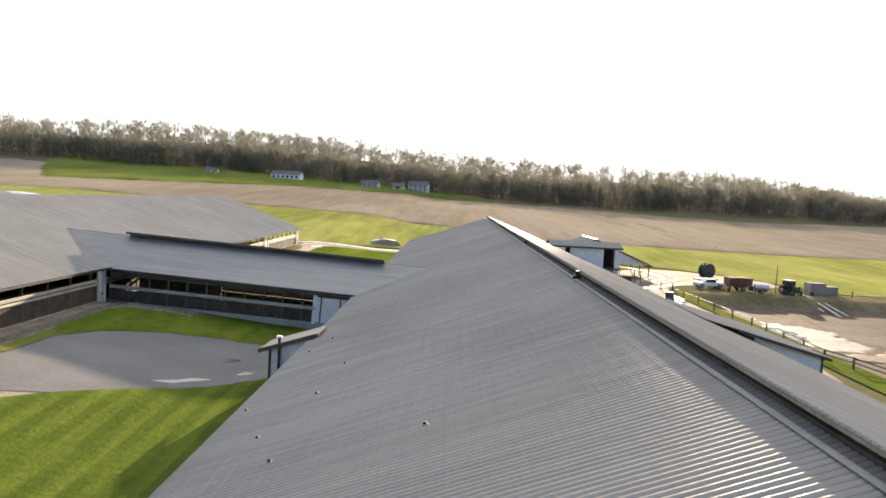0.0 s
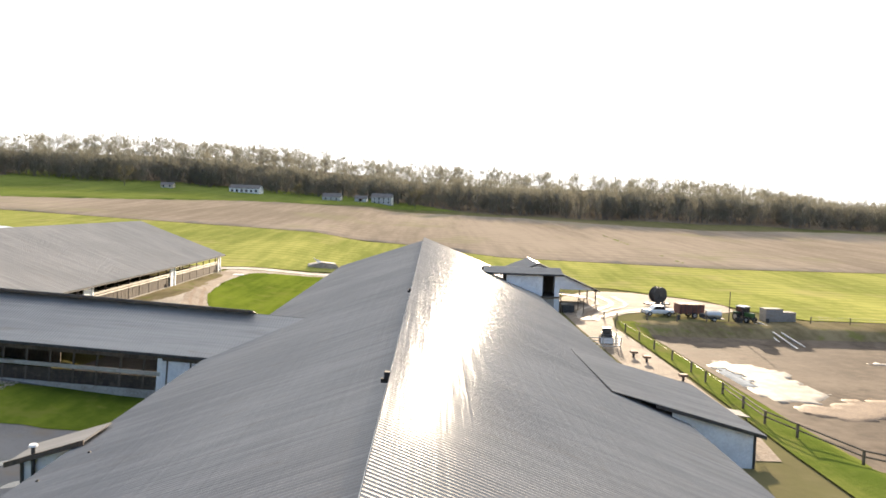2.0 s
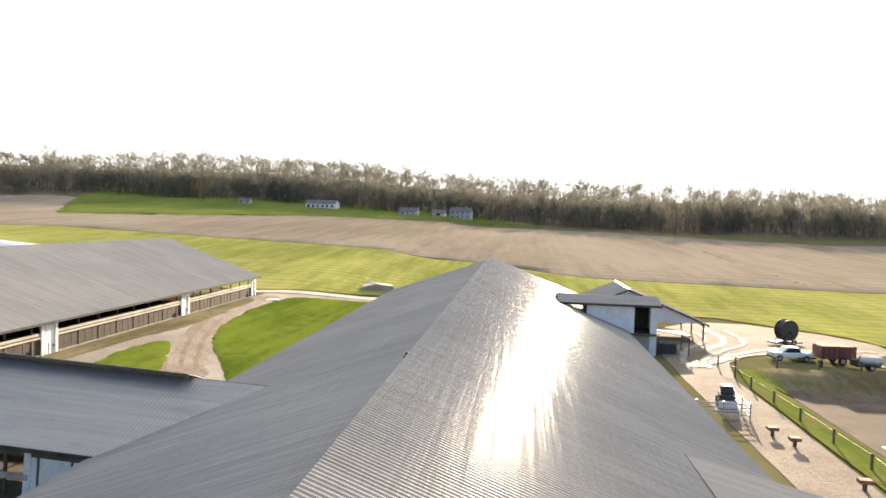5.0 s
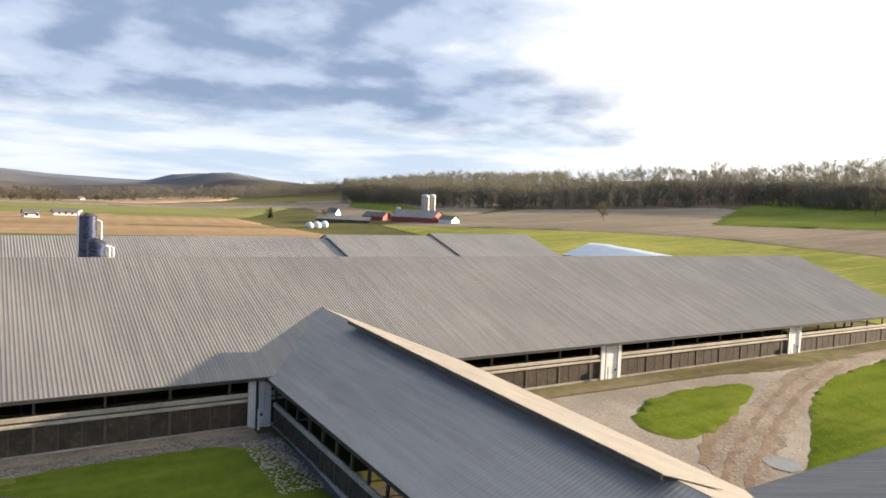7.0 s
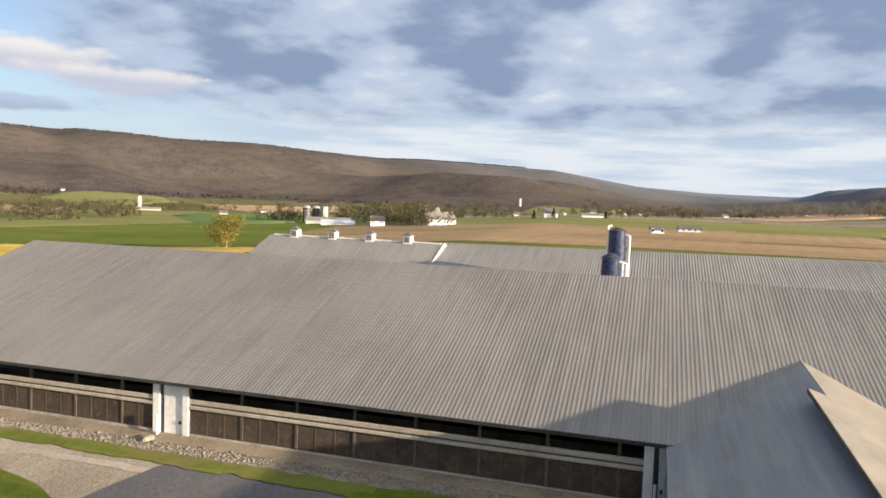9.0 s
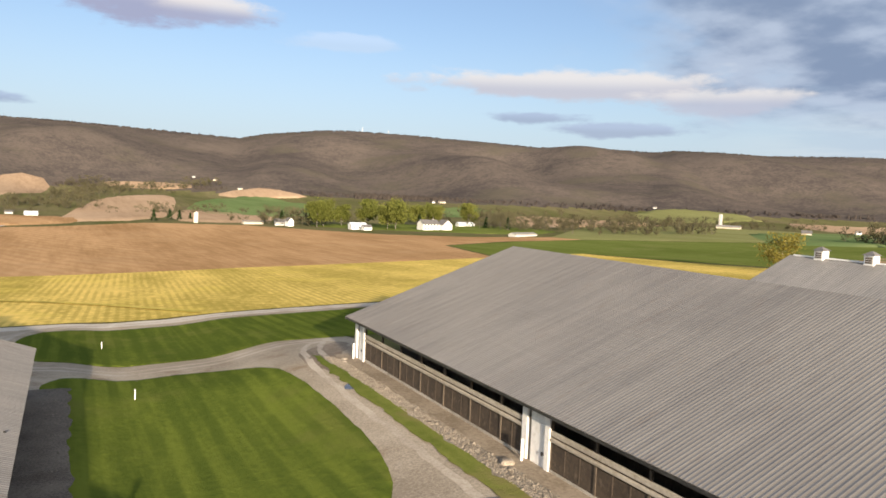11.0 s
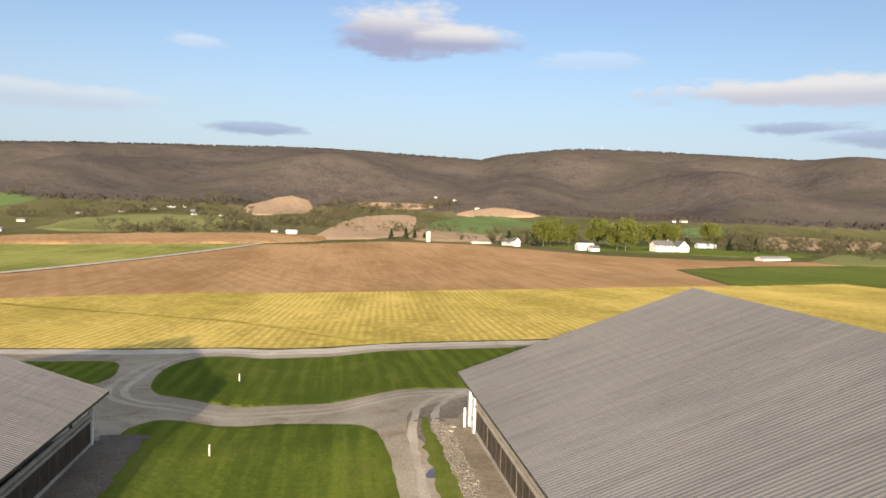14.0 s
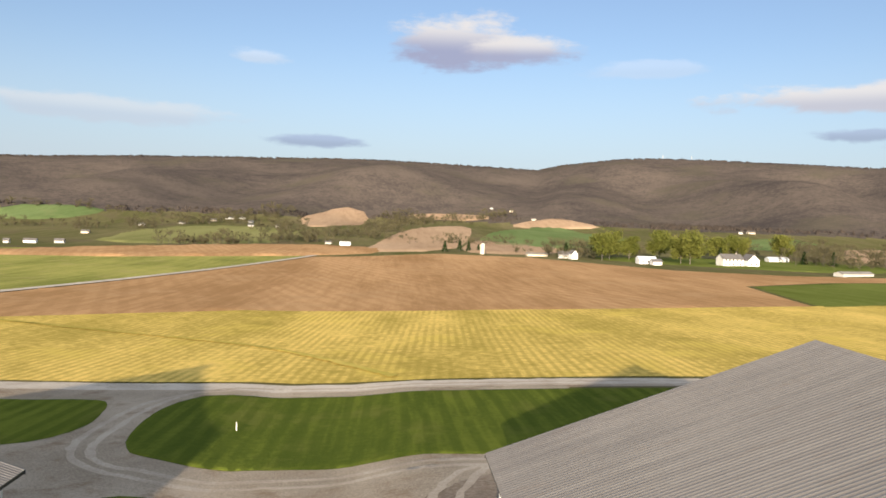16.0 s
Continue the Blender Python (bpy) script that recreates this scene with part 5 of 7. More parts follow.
def west_barns():
    f = lambda m, length, width, wall, rise, label: gable_house("cattle_barn", m, length, width, wall, rise, M["grey_wall"], M["roof_old"], label, "barn", over=0.8, ribs=0.36, group="western barns")
    f(pose(-108, 72.4, 4.4, 0.75), 58.4, 32, 3.0, 5.0, "long grey-roofed barn behind the long barns")
    f(pose(-108, 104.0, 4.75, 0.5), 4.8, 31, 2.9, 4.9, "low connecting piece between the western barns")
    gable_house("cattle_barn", pose(-108.6, 117.2, 5.2, 0.5), 21.4, 32, 3.0, 5.1, M["white"], M["roof_old"], "middle western barn with a white gable", "barn", over=0.3, ribs=0.36, group="western barns")
    f(pose(-109, 139.0, 5.6, 0.5), 21.6, 33, 3.0, 5.3, "northern section of the western barn")
    b = gable_house("calf_barn", pose(-106, 28.6, 4.2), 27.6, 20, 3.4, 4.3, M["white"], M["roof_old"], "grey-roofed barn with four white cupolas and a white gable", "barn", over=0.7, ribs=0.36)
    part("rake_trim", prism(bmesh.new(), [(0, 7.86), (10.9, 3.2), (10.9, 2.75), (0, 7.4)], "y", 14.4, 14.62), M["white_trim"], b, "broad white gable trim")
    part("rake_trim", prism(bmesh.new(), [(0, 7.86), (-10.9, 3.2), (-10.9, 2.75), (0, 7.4)], "y", 14.4, 14.62), M["white_trim"], b, "broad white gable trim")
    part("ridge_cap", boxed(-0.25, 0.25, -13.8, 14.0, 7.68, 7.84), M["white_trim"], b, "pale ridge cap")
    cup = thing("cupola", pose(-106, 18.6, 11.75), "white louvred cupola with a small dark roof on the ridge", "cupola", "cupolas on the calf barn")
    part("box", boxed(-0.62, 0.62, -0.62, 0.62, -0.35, 1.15, 0.03), M["white_trim"], cup)
    # dark timber slats stand in for the shaded louvre openings
    for z in (0.15, 0.42, 0.69):
        part("louvre", boxed(0.60, 0.66, -0.42, 0.42, z, z + 0.20), M["timber"], cup)
    bm = bmesh.new()
    bmesh.ops.create_cone(bm, cap_ends=True, segments=4, radius1=1.15, radius2=0.12, depth=0.5, matrix=Matrix.Translation((0, 0, 1.4)) @ Matrix.Rotation(radians(45), 4, "Z"))
    part("cap", bm, M["dark_roof"], cup)
    for y in (25.1, 31.3, 37.4):
        copy_thing(cup, pose(-106, y, 11.75))
    solid("roof_vent", prism(bmesh.new(), [(-1.2, 0), (1.2, 0), (0, 0.7)], "x", -1.0, 1.0), M["roof_old"], pose(-101, 79.5, 9.35), "small grey roof vent hood", "vent")
    hoop = thing("covered_bunker", pose(-111, 190, 3.2), "bunker under a tight white membrane roof", "bunker")
    v, f2 = [], []
    for k in range(13):
        u = -19.5 + 39 * k / 12
        end = 1.0 - 0.75 * max(0.0, (u + 13.0) / 32.5)
        for j in range(9):
            w = -9.5 + 19 * j / 8
            v.append((u, w, 5.2 + (2.9 * end + 0.25) * (1 - abs(w) / 9.5) + 0.05 * math.sin(k * 2.1 + j)))
    for k in range(12):
        for j in range(8):
            a = k * 9 + j
            f2.append((a, a + 9, a + 10, a + 1))
    ob = part("membrane", mesh_of("membrane", v, f2, M["membrane"], True), None, hoop)
    part("wall", boxed(-19.5, 19.5, -9.5, -9.2, -1.5, 5.22), M["concrete"], hoop)
    part("wall", boxed(-19.5, 19.5, 9.2, 9.5, -1.5, 5.22), M["concrete"], hoop)


def feed_silos():
    for x, y, r, top, label in ((-95.2, 68.4, 1.02, 15.9, "tall dark blue feed silo with a white filler pipe"), (-86.0, 68.25, 0.98, 13.25, "short dark blue feed silo with white pipes")):
        base = land_at(x, y)
        h = top - base
        silo = thing("feed_silo", pose(x, y, base), label, "silo", "feed silos")
        bm = bmesh.new()
        bmesh.ops.create_cone(bm, cap_ends=True, segments=28, radius1=r, radius2=r, depth=h - 2.6, matrix=Matrix.Translation((0, 0, 2.2 + (h - 2.6) / 2)))
        bmesh.ops.create_cone(bm, cap_ends=True, segments=28, radius1=0.3, radius2=r, depth=1.6, matrix=Matrix.Translation((0, 0, 1.4)))
        part("barrel", bm, M["silo"], silo)
        bm = bmesh.new()
        bmesh.ops.create_cone(bm, cap_ends=True, segments=28, radius1=r + 0.03, radius2=0.35, depth=0.4, matrix=Matrix.Translation((0, 0, h - 0.2)))
        part("lid", bm, M["dark_steel"], silo)
        for k in range(1, 5):
            bm = bmesh.new()
            bmesh.ops.create_cone(bm, cap_ends=False, segments=28, radius1=r + 0.025, radius2=r + 0.025, depth=0.06, matrix=Matrix.Translation((0, 0, 2.2 + (h - 2.6) * k / 5)))
            part("seam_ring", bm, M["silo"], silo)
        for k in range(4):
            a = math.pi / 4 + math.pi / 2 * k
            part("leg", tube(bmesh.new(), (0.9 * r * math.cos(a), 0.9 * r * math.sin(a), -0.3), (0.9 * r * math.cos(a), 0.9 * r * math.sin(a), 2.4), 0.07), M["steel"], silo)
        for dy in ((r + 0.45, -r - 0.12) if top > 15 else (r + 0.35, r + 0.75)):
            up = h - (1.0 if dy > 0 else -0.12)
            pipe = part("filler_pipe", tube(bmesh.new(), (0.25, dy, 0), (0.25, dy, up), 0.13, sides=10), M["white_trim"], silo, "white filler pipe")
            part("elbow", tube(bmesh.new(), (0.25, dy, up - 0.06), (0.1, dy * 0.62, up + 0.12), 0.13, sides=10), M["white_trim"], pipe)


lean_to()
entry_shed()
north_sheds()
west_barns()
feed_silos()

# ---- far farms and houses ----


def silo_tower(x, y, r, h, mat, label, dome=True):
    base = land_at(x, y)
    s = thing("tower_silo", pose(x, y, base - 0.5), label, "silo", "far tower silos")
    bm = bmesh.new()
    bmesh.ops.create_cone(bm, cap_ends=True, segments=24, radius1=r, radius2=r, depth=h, matrix=Matrix.Translation((0, 0, h / 2)))
    part("barrel", bm, mat, s)
    bm = bmesh.new()
    bmesh.ops.create_uvsphere(bm, u_segments=24, v_segments=10, radius=r * 1.02, matrix=Matrix.Translation((0, 0, h)) @ Matrix.Diagonal((1, 1, 0.62, 1)))
    bmesh.ops.delete(bm, geom=[v for v in bm.verts if v.co.z < h - 0.05], context="VERTS")
    part("dome", bm, M["steel"] if dome else mat, s)
    part("chute", tube(bmesh.new(), (r + 0.35, 0, 0), (r + 0.35, 0, h), 0.45, sides=8), mat, s)
    for k in range(1, 6):
        bm = bmesh.new()
        bmesh.ops.create_cone(bm, cap_ends=False, segments=24, radius1=r + 0.05, radius2=r + 0.05, depth=0.15, matrix=Matrix.Translation((0, 0, h * k / 6)))
        part("hoop", bm, M["steel"], s)
    return s


def rows_of_windows(side, length, count, sill, w=1.0, h=1.3):
    return [(side, -length / 2 + length * (k + 0.5) / count, sill, w, h) for k in range(count)]


def far_buildings():
    white, tan, grey, red, roof = M["white"], M["tan_wall"], M["grey_wall"], M["red"], M["dark_roof"]
    # under the northern woods
    gable_house("cottage", on_land(-178, 497, 96), 8, 6, 2.6, 1.8, tan, roof, "small pale cottage at the wood's edge", windows=rows_of_windows("w", 8, 2, 1.0))
    gable_house("farmhouse", on_land(-127, 505, 84), 21, 9, 3.6, 2.4, white, roof, "long white farmhouse with a dark porch under the woods", windows=rows_of_windows("w", 20, 6, 1.0, 1.6, 1.6), chimney=3)
    gable_house("cottage", on_land(-66, 494, 84), 12, 8, 3.0, 2.4, grey, roof, "grey cottage under the woods", windows=rows_of_windows("w", 11, 3, 1.0))
    gable_house("garage", on_land(-47, 500, 84), 8, 7, 2.8, 2.0, grey, roof, "small grey garage beside the grey house", windows=rows_of_windows("w", 7, 1, 0.8, 2.4, 2.0))
    gable_house("farmhouse", on_land(-33, 506, 84), 14, 9, 5.2, 2.6, grey, roof, "two-storey grey farmhouse with a white porch", windows=rows_of_windows("w", 13, 4, 1.0) + rows_of_windows("w", 13, 4, 3.4), chimney=-3)
    # farm to the north-west
    gable_house("dairy_barn", on_land(-311, 246, -67), 26, 12, 2.6, 3.6, red, M["roof_old"], "red dairy barn with a long grey metal roof", "barn", windows=rows_of_windows("w", 24, 7, 1.0, 1.4, 0.9))
    gable_house("hay_barn", on_land(-338, 236, -60), 13, 9, 2.0, 2.4, red, roof, "dull red barn with a dark roof", "barn", windows=rows_of_windows("w", 12, 4, 0.9, 1.0, 0.8))
    # dark timber walls stand in for the shade under the open shed
    gable_house("cattle_shed", on_land(-328, 212, -35), 27, 9, 1.6, 1.7, M["timber"], M["roof"], "long low cattle shed with a pale metal roof", "shed")
    gable_house("feed_shed", on_land(-293, 253, -67), 8, 7, 2.2, 1.9, white, roof, "small white feed shed with a dark roof", "shed", door=("w", 0, 2.4, 2.0, M["dark_steel"]))
    gable_house("cottage", on_land(-372, 226, -60), 6, 5, 3.0, 2.4, white, roof, "small white farmhouse behind the cattle shed")
    silo_tower(-331, 262, 2.2, 12.8, M["grey_concrete"], "tall grey concrete silo with a domed top")
    silo_tower(-334, 268, 2.2, 12.9, M["grey_concrete"], "tall grey concrete silo with a domed top")
    silo_tower(-338, 249, 1.4, 6.4, M["cream_metal"], "short pale silo with a white dome")
    for k, (x, y) in enumerate(((-299, 181.5), (-300, 185.5), (-301, 189.5))):
        bm = bmesh.new()
        bmesh.ops.create_uvsphere(bm, u_segments=16, v_segments=10, radius=1.9, matrix=Matrix.Diagonal((1.0, 1.0, 1.15 - 0.2 * (k == 0), 1)))
        solid("wrapped_bale_pile", bm, M["membrane"], on_land(x, y, 0, 1.0), "white wrapped feed pile on the grass", "feed pile", "wrapped feed piles")
    # west
    gable_house("cottage", on_land(-332, 73.5, 10), 5.5, 4.4, 2.1, 1.6, white, roof, "white cottage with a dark roof in the fields", windows=rows_of_windows("e", 8, 2, 1.0))
    gable_house("poultry_house", on_land(-356, 88, 4), 10, 5, 1.9, 1.3, white, roof, "long white poultry house with a dark roof", "barn", windows=rows_of_windows("e", 13, 5, 0.9, 0.8, 0.8))
    silo_tower(-432, -150, 2.6, 10.5, M["dark_steel"], "dark tower silo beside a paler one")
    silo_tower(-440, -147, 2.6, 10, M["dark_steel"], "dark tower silo beside a paler one")
    silo_tower(-437, -139, 2.0, 10.2, M["grey_concrete"], "grey tower silo at a farm")
    gable_house("dairy_barn", on_land(-420, -128, 20), 28, 10, 2.2, 2.0, grey, M["roof_old"], "grey dairy barn at the farm with silos", "barn")
    gable_house("feed_store", on_land(-400, -112, 15), 20, 6, 1.6, 1.6, white, M["membrane"], "white feed store with a pale roof", "barn")
    silo_tower(-404, -57, 2.2, 10.5, M["grey_concrete"], "grey tower silo above a white barn")
    silo_tower(-408, -52, 2.0, 10, M["grey_concrete"], "grey tower silo above a white barn")
    gable_house("bank_barn", on_land(-398, -48, 40), 18, 11, 3.6, 4.2, white, M["roof"], "white bank barn below two silos", "barn", windows=rows_of_windows("e", 16, 4, 1.4))
    gable_house("cottage", on_land(-380, -78, 20), 8, 7, 3.6, 2.6, white, roof, "white cottage among bare trees")
    gable_house("cottage", on_land(-480, 5, 20), 9, 7, 3.6, 3.0, white, roof, "white cottage behind evergreen trees")
    gable_house("farm_shed", on_land(-520, 30, 10), 16, 6, 2.2, 1.4, white, M["roof"], "long white farm shed", "shed")
    silo_tower(-655, -470, 2.0, 15, M["grey_concrete"], "pale tower silo at a far farm")
    gable_house("farm_shed", on_land(-640, -446, 30), 24, 8, 2.4, 1.8, tan, M["roof_old"], "long tan farm shed", "shed")
    for x, y, n, sz in ((-760, 10, 20, 12), (-790, 40, 60, 9), (-820, 60, 15, 14), (-900, 150, 40, 10), (-700, -60, 30, 9), (-745, -20, 80, 11), (-1010, 260, 10, 16), (-560, -300, 35, 10)):
        gable_house("cottage", on_land(x, y, n), sz * 0.75, 6, 2.8, 2.2, white if sz > 11.5 else tan, roof, "far white house in the valley", group="valley houses")
    silo_tower(-1174, -145, 2.2, 12, M["cream_metal"], "pale tower silo in the valley")
    # south
    house = gable_house("farmhouse", on_land(-257, -394, 95), 14, 9, 5.0, 3.0, white, roof, "white two-storey farmhouse with a dark roof", windows=rows_of_windows("e", 13, 5, 1.0) + rows_of_windows("e", 13, 5, 3.4), chimney=4)
    gable_house("farmhouse_wing", on_land(-269, -391, 5), 9, 8, 4.4, 3.6, white, roof, "bright white gabled wing of the farmhouse", windows=rows_of_windows("n", 7, 2, 1.2), category="house")
    gable_house("poultry_house", on_land(-318, -446, 92), 15, 6, 2.4, 1.4, white, M["membrane"], "long white farm building", "barn", windows=rows_of_windows("e", 14, 5, 0.9, 0.8, 0.8))
    gable_house("equipment_shed", on_land(-286, -312, 108), 23, 6, 1.6, 1.0, grey, M["roof_old"], "long low grey equipment shed", "shed")
    gable_house("cottage", on_land(-208, -412, 92), 12, 7, 3.0, 2.0, white, M["membrane"], "white cottage with a pale roof among trees", windows=rows_of_windows("e", 11, 3, 1.0))
    gable_house("garage", on_land(-210, -399, 92), 6, 5, 2.4, 1.6, white, roof, "small white garage before the trees", "garage")
    gable_house("cottage", on_land(-168, -470, 80), 12, 7, 3.0, 2.2, grey, roof, "small grey cottage behind a tree")
    gable_house("garage", on_land(-170, -458, 10), 6, 4.6, 4.2, 2.4, white, roof, "narrow white outbuilding beside a grey cottage", "shed")
    gable_house("farm_shed", on_land(-150, -492, 95), 16, 5, 1.8, 1.0, tan, M["roof"], "low tan shed at the field's edge", "shed")
    silo_tower(-110.5, -513, 1.4, 8.6, M["cream_metal"], "pale concrete tower silo beside the field")
    gable_house("bank_barn", on_land(9, -650, 100), 10, 6, 1.0, 2.8, white, M["membrane"], "bright white barn on the valley floor", "barn")
    gable_house("farm_shed", on_land(27, -666, 100), 6, 5, 1.8, 1.3, grey, roof, "small grey shed beside the white barn", "shed")
    for x, y, n, sz, w in ((255, -508, 95, 8, 5), (243, -519, 95, 18, 6), (226, -530, 95, 14, 5), (275, -694, 92, 15, 8), (276, -858, 70, 14, 8), (246, -925, 85, 16, 8), (214, -960, 95, 20, 8), (196, -985, 92, 24, 9), (180, -990, 60, 14, 8), (160, -950, 80, 12, 8), (148, -890, 95, 14, 8),
                           (112, -880, 80, 10, 7), (-226, -1308, 90, 11, 7), (-256, -1258, 70, 13, 8), (-277, -1147, 90, 15, 9), (-517, -868, 92, 20, 9), (-500, -862, 60, 9, 6), (-900, -820, 60, 12, 8), (-760, -380, 50, 10, 7)):
        gable_house("cottage", on_land(x, y, n), sz * 0.5, w * 0.65, 2.1, 1.5, (white, tan, grey)[int(x + y) % 3], roof, "far small house at the mountain's foot", group="valley houses")


far_buildings()


# ---- trees ----


def tri_mesh(name, verts, faces, material, slots=None):
    """A mesh from arrays of triangles."""
    me = bpy.data.meshes.new(name)
    verts, faces = np.asarray(verts, np.float32), np.asarray(faces, np.int32)
    me.vertices.add(len(verts))
    me.vertices.foreach_set("co", verts.ravel())
    me.loops.add(faces.size)
    me.loops.foreach_set("vertex_index", faces.ravel())
    me.polygons.add(len(faces))
    me.polygons.foreach_set("loop_start", np.arange(0, faces.size, 3, dtype=np.int32))
    for m in material if isinstance(material, list) else [material]:
        me.materials.append(m)
    me.update(calc_edges=True)
    if slots is not None:
        me.polygons.foreach_set("material_index", np.asarray(slots, np.int32))
    return me


def bar(a, b, r0, r1, sides):
    """Vertices and triangles of a tapered bar."""
    a, b = np.array(a, float), np.array(b, float)
    d = b - a
    d = d / (np.linalg.norm(d) + 1e-9)
    u = np.cross(d, [0.3, 0.5, 0.81])
    u /= np.linalg.norm(u)
    v = np.cross(d, u)
    t = np.arange(sides) * 2 * np.pi / sides
    ring = np.cos(t)[:, None] * u + np.sin(t)[:, None] * v
    verts = np.concatenate([a + ring * r0, b + ring * r1])
    k = np.arange(sides)
    j = (k + 1) % sides
    return verts, np.concatenate([np.stack([k, j, k + sides], -1), np.stack([j, j + sides, k + sides], -1)])


def tree_arrays(rng, height, spread, limbs, twigs, twig_len, leafy, sides=5, crown_from=0.30, thin=0.16, steep=0.0):
    """A deciduous tree: bent tapered trunk, rising limbs, and twigs or leaf clumps round the limb ends. Returns wood and foliage."""
    wood_v, wood_f, leaf_v, leaf_f = [], [], [], []
    nw = nl = 0

    def add_wood(a, b, r0, r1, s):
        nonlocal nw
        v, f = bar(a, b, r0, r1, s)
        wood_v.append(v)
        wood_f.append(f + nw)
        nw += len(v)

    r = height * 0.013
    pts = [np.array([0, 0, -0.8])]
    for k in range(1, 4):
        pts.append(np.array([rng.normal(0, 0.02) * height, rng.normal(0, 0.02) * height, height * 0.27 * k]))
    for k in range(3):
        add_wood(pts[k], pts[k + 1], r * (1 - 0.27 * k), r * (1 - 0.27 * (k + 1)), sides)
    ends = [(pts[3], np.array([0, 0, 1.0]))]
    for k in range(limbs):
        s = rng.uniform(crown_from, 0.82)
        base = pts[0] + (pts[3] - pts[0]) * s
        a = k * 2.4 + rng.uniform(-0.5, 0.5)
        out = np.array([math.cos(a), math.sin(a), rng.uniform(0.5, 1.25) + steep])
        reach = spread * rng.uniform(0.55, 1.0) * (1.15 - 0.45 * abs(s - 0.45))
        tip = base + out / np.linalg.norm(out) * reach * 1.25
        tip[2] = min(tip[2], height * 0.98)
        mid = (base + tip) / 2 + rng.normal(0, 0.05, 3) * spread
        add_wood(base, mid, r * 0.42, r * 0.26, 3)
        add_wood(mid, tip, r * 0.26, r * 0.07, 3)
        ends += [(tip, out), (mid, out), ((mid + tip) / 2, out)]
    for k in range(twigs):
        c, out = ends[rng.integers(len(ends))]
        c = c + rng.normal(0, 0.17 if leafy else 0.14, 3) * spread
        c[2] = min(max(c[2], height * crown_from * 0.8), height * 1.02)
        if leafy:
            q = rng.normal(0, 1, (3, 3))
            v = c + q / np.linalg.norm(q, axis=1)[:, None] * twig_len * rng.uniform(0.5, 1.0)
        else:
            d = out / np.linalg.norm(out) * 0.7 + rng.normal(0, 0.55, 3) + np.array([0, 0, 0.35 + 0.5 * steep])
            d = d / np.linalg.norm(d) * twig_len * rng.uniform(0.6, 1.3)
            side = np.cross(d, rng.normal(0, 1, 3))
            side = side / (np.linalg.norm(side) + 1e-9) * twig_len * thin
            v = np.stack([c - side, c + side, c + d])
        leaf_v.append(v)
        leaf_f.append(np.array([[0, 1, 2]]) + nl)
        nl += 3
    return np.concatenate(wood_v), np.concatenate(wood_f), np.concatenate(leaf_v), np.concatenate(leaf_f)


def stamp(variants, places, rng):
    """Joins many copies of the variants, each turned and sized on its own."""
    V, F, S, n = [], [], [], 0
    for x, y, z, k, size in places:
        wv, wf, lv, lf = variants[k]
        a = rng.uniform(0, 6.28)
        c, s = math.cos(a) * size, math.sin(a) * size
        turn = np.array([[c, -s, 0], [s, c, 0], [0, 0, size * rng.uniform(0.9, 1.1)]])
        for v, f, slot in ((wv, wf, 0), (lv, lf, 1)):
            V.append(v @ turn.T + (x, y, z))
            F.append(f + n)
            S.append(np.full(len(f), slot))
            n += len(v)
    return np.concatenate(V), np.concatenate(F), np.concatenate(S)


def wood_edge(x):
    return 492 - 165 * step(-275, -450, x) * step(-800, -560, x) + 38 * step(-250, -170, x) * step(60, -20, x) + 9 * np.sin(x * 0.021) + 5 * np.sin(x * 0.09 + 1)


def build_woods():
    edge = [(x, float(wood_edge(x)) - 2) for x in range(-980, 461, 20)]
    sheet("woodland_floor", edge + [(460, 800), (-980, 800)], M["litter"], 0.5, "pale floor of dead leaves under the trees", "ground", cell=20)
    rng = np.random.default_rng(4)
    front = [tree_arrays(rng, h, h * 0.24, 9, 350, 2.0, False, 3, crown_from=0.06, thin=0.045, steep=0.3) for h in (20, 22, 24, 21, 23)]
    back = [tree_arrays(rng, h, h * 0.24, 5, 165, 2.4, False, 3, crown_from=0.12, thin=0.055, steep=0.3) for h in (21, 23, 24)]
    places = []
    for k in range(1950):
        x = rng.uniform(-920, 440)
        d = abs(rng.normal(0, 26))
        y = wood_edge(x) + d
        places.append((x, y, land_at(x, y) - 0.3, int(rng.integers(5)), rng.uniform(0.62, 1.08) * (0.55 if rng.uniform() < 0.2 else 1.0)))
    v, f, s = stamp(front, places, rng)
    tagged(new("woodland_edge", tri_mesh("woodland_edge", v, f, [M["bark"], M["bud"]], s)), "bare spring woodland edge with budding grey-brown twigs", "woods", kind="stuff")
    places = []
    for k in range(3000):
        x = rng.uniform(-1000, 460)
        y = wood_edge(x) + 20 + 260 * rng.uniform(0, 1) ** 1.6
        if abs(x - 3 - 0.215 * (y - 18)) < 3:
            continue
        places.append((x, y, land_at(x, y) - 0.3, int(rng.integers(3)), rng.uniform(0.75, 1.12)))
    v, f, s = stamp(back, places, rng)
    tagged(new("woodland", tri_mesh("woodland", v, f, [M["bark"], M["bud"]], s)), "dense bare hillside woodland behind the fields", "woods", kind="stuff")
    # farther woods to the west
    places = []
    for k in range(1000):
        h, r = rng.uniform(56, 84), rng.uniform(930, 1350)
        if r > 1080 and h > 74:
            continue
        x, y = -30 - r * math.sin(radians(h)), 60 + r * math.cos(radians(h))
        places.append((x, y, land_at(x, y) - 1, int(rng.integers(3)), rng.uniform(0.6, 1.0)))
    v, f, s = stamp(back, places, rng)
    tagged(new("far_woodland", tri_mesh("far_woodland", v, f, [M["bark"], M["bud"]], s)), "dark belt of bare woods far down the valley", "woods", kind="stuff")


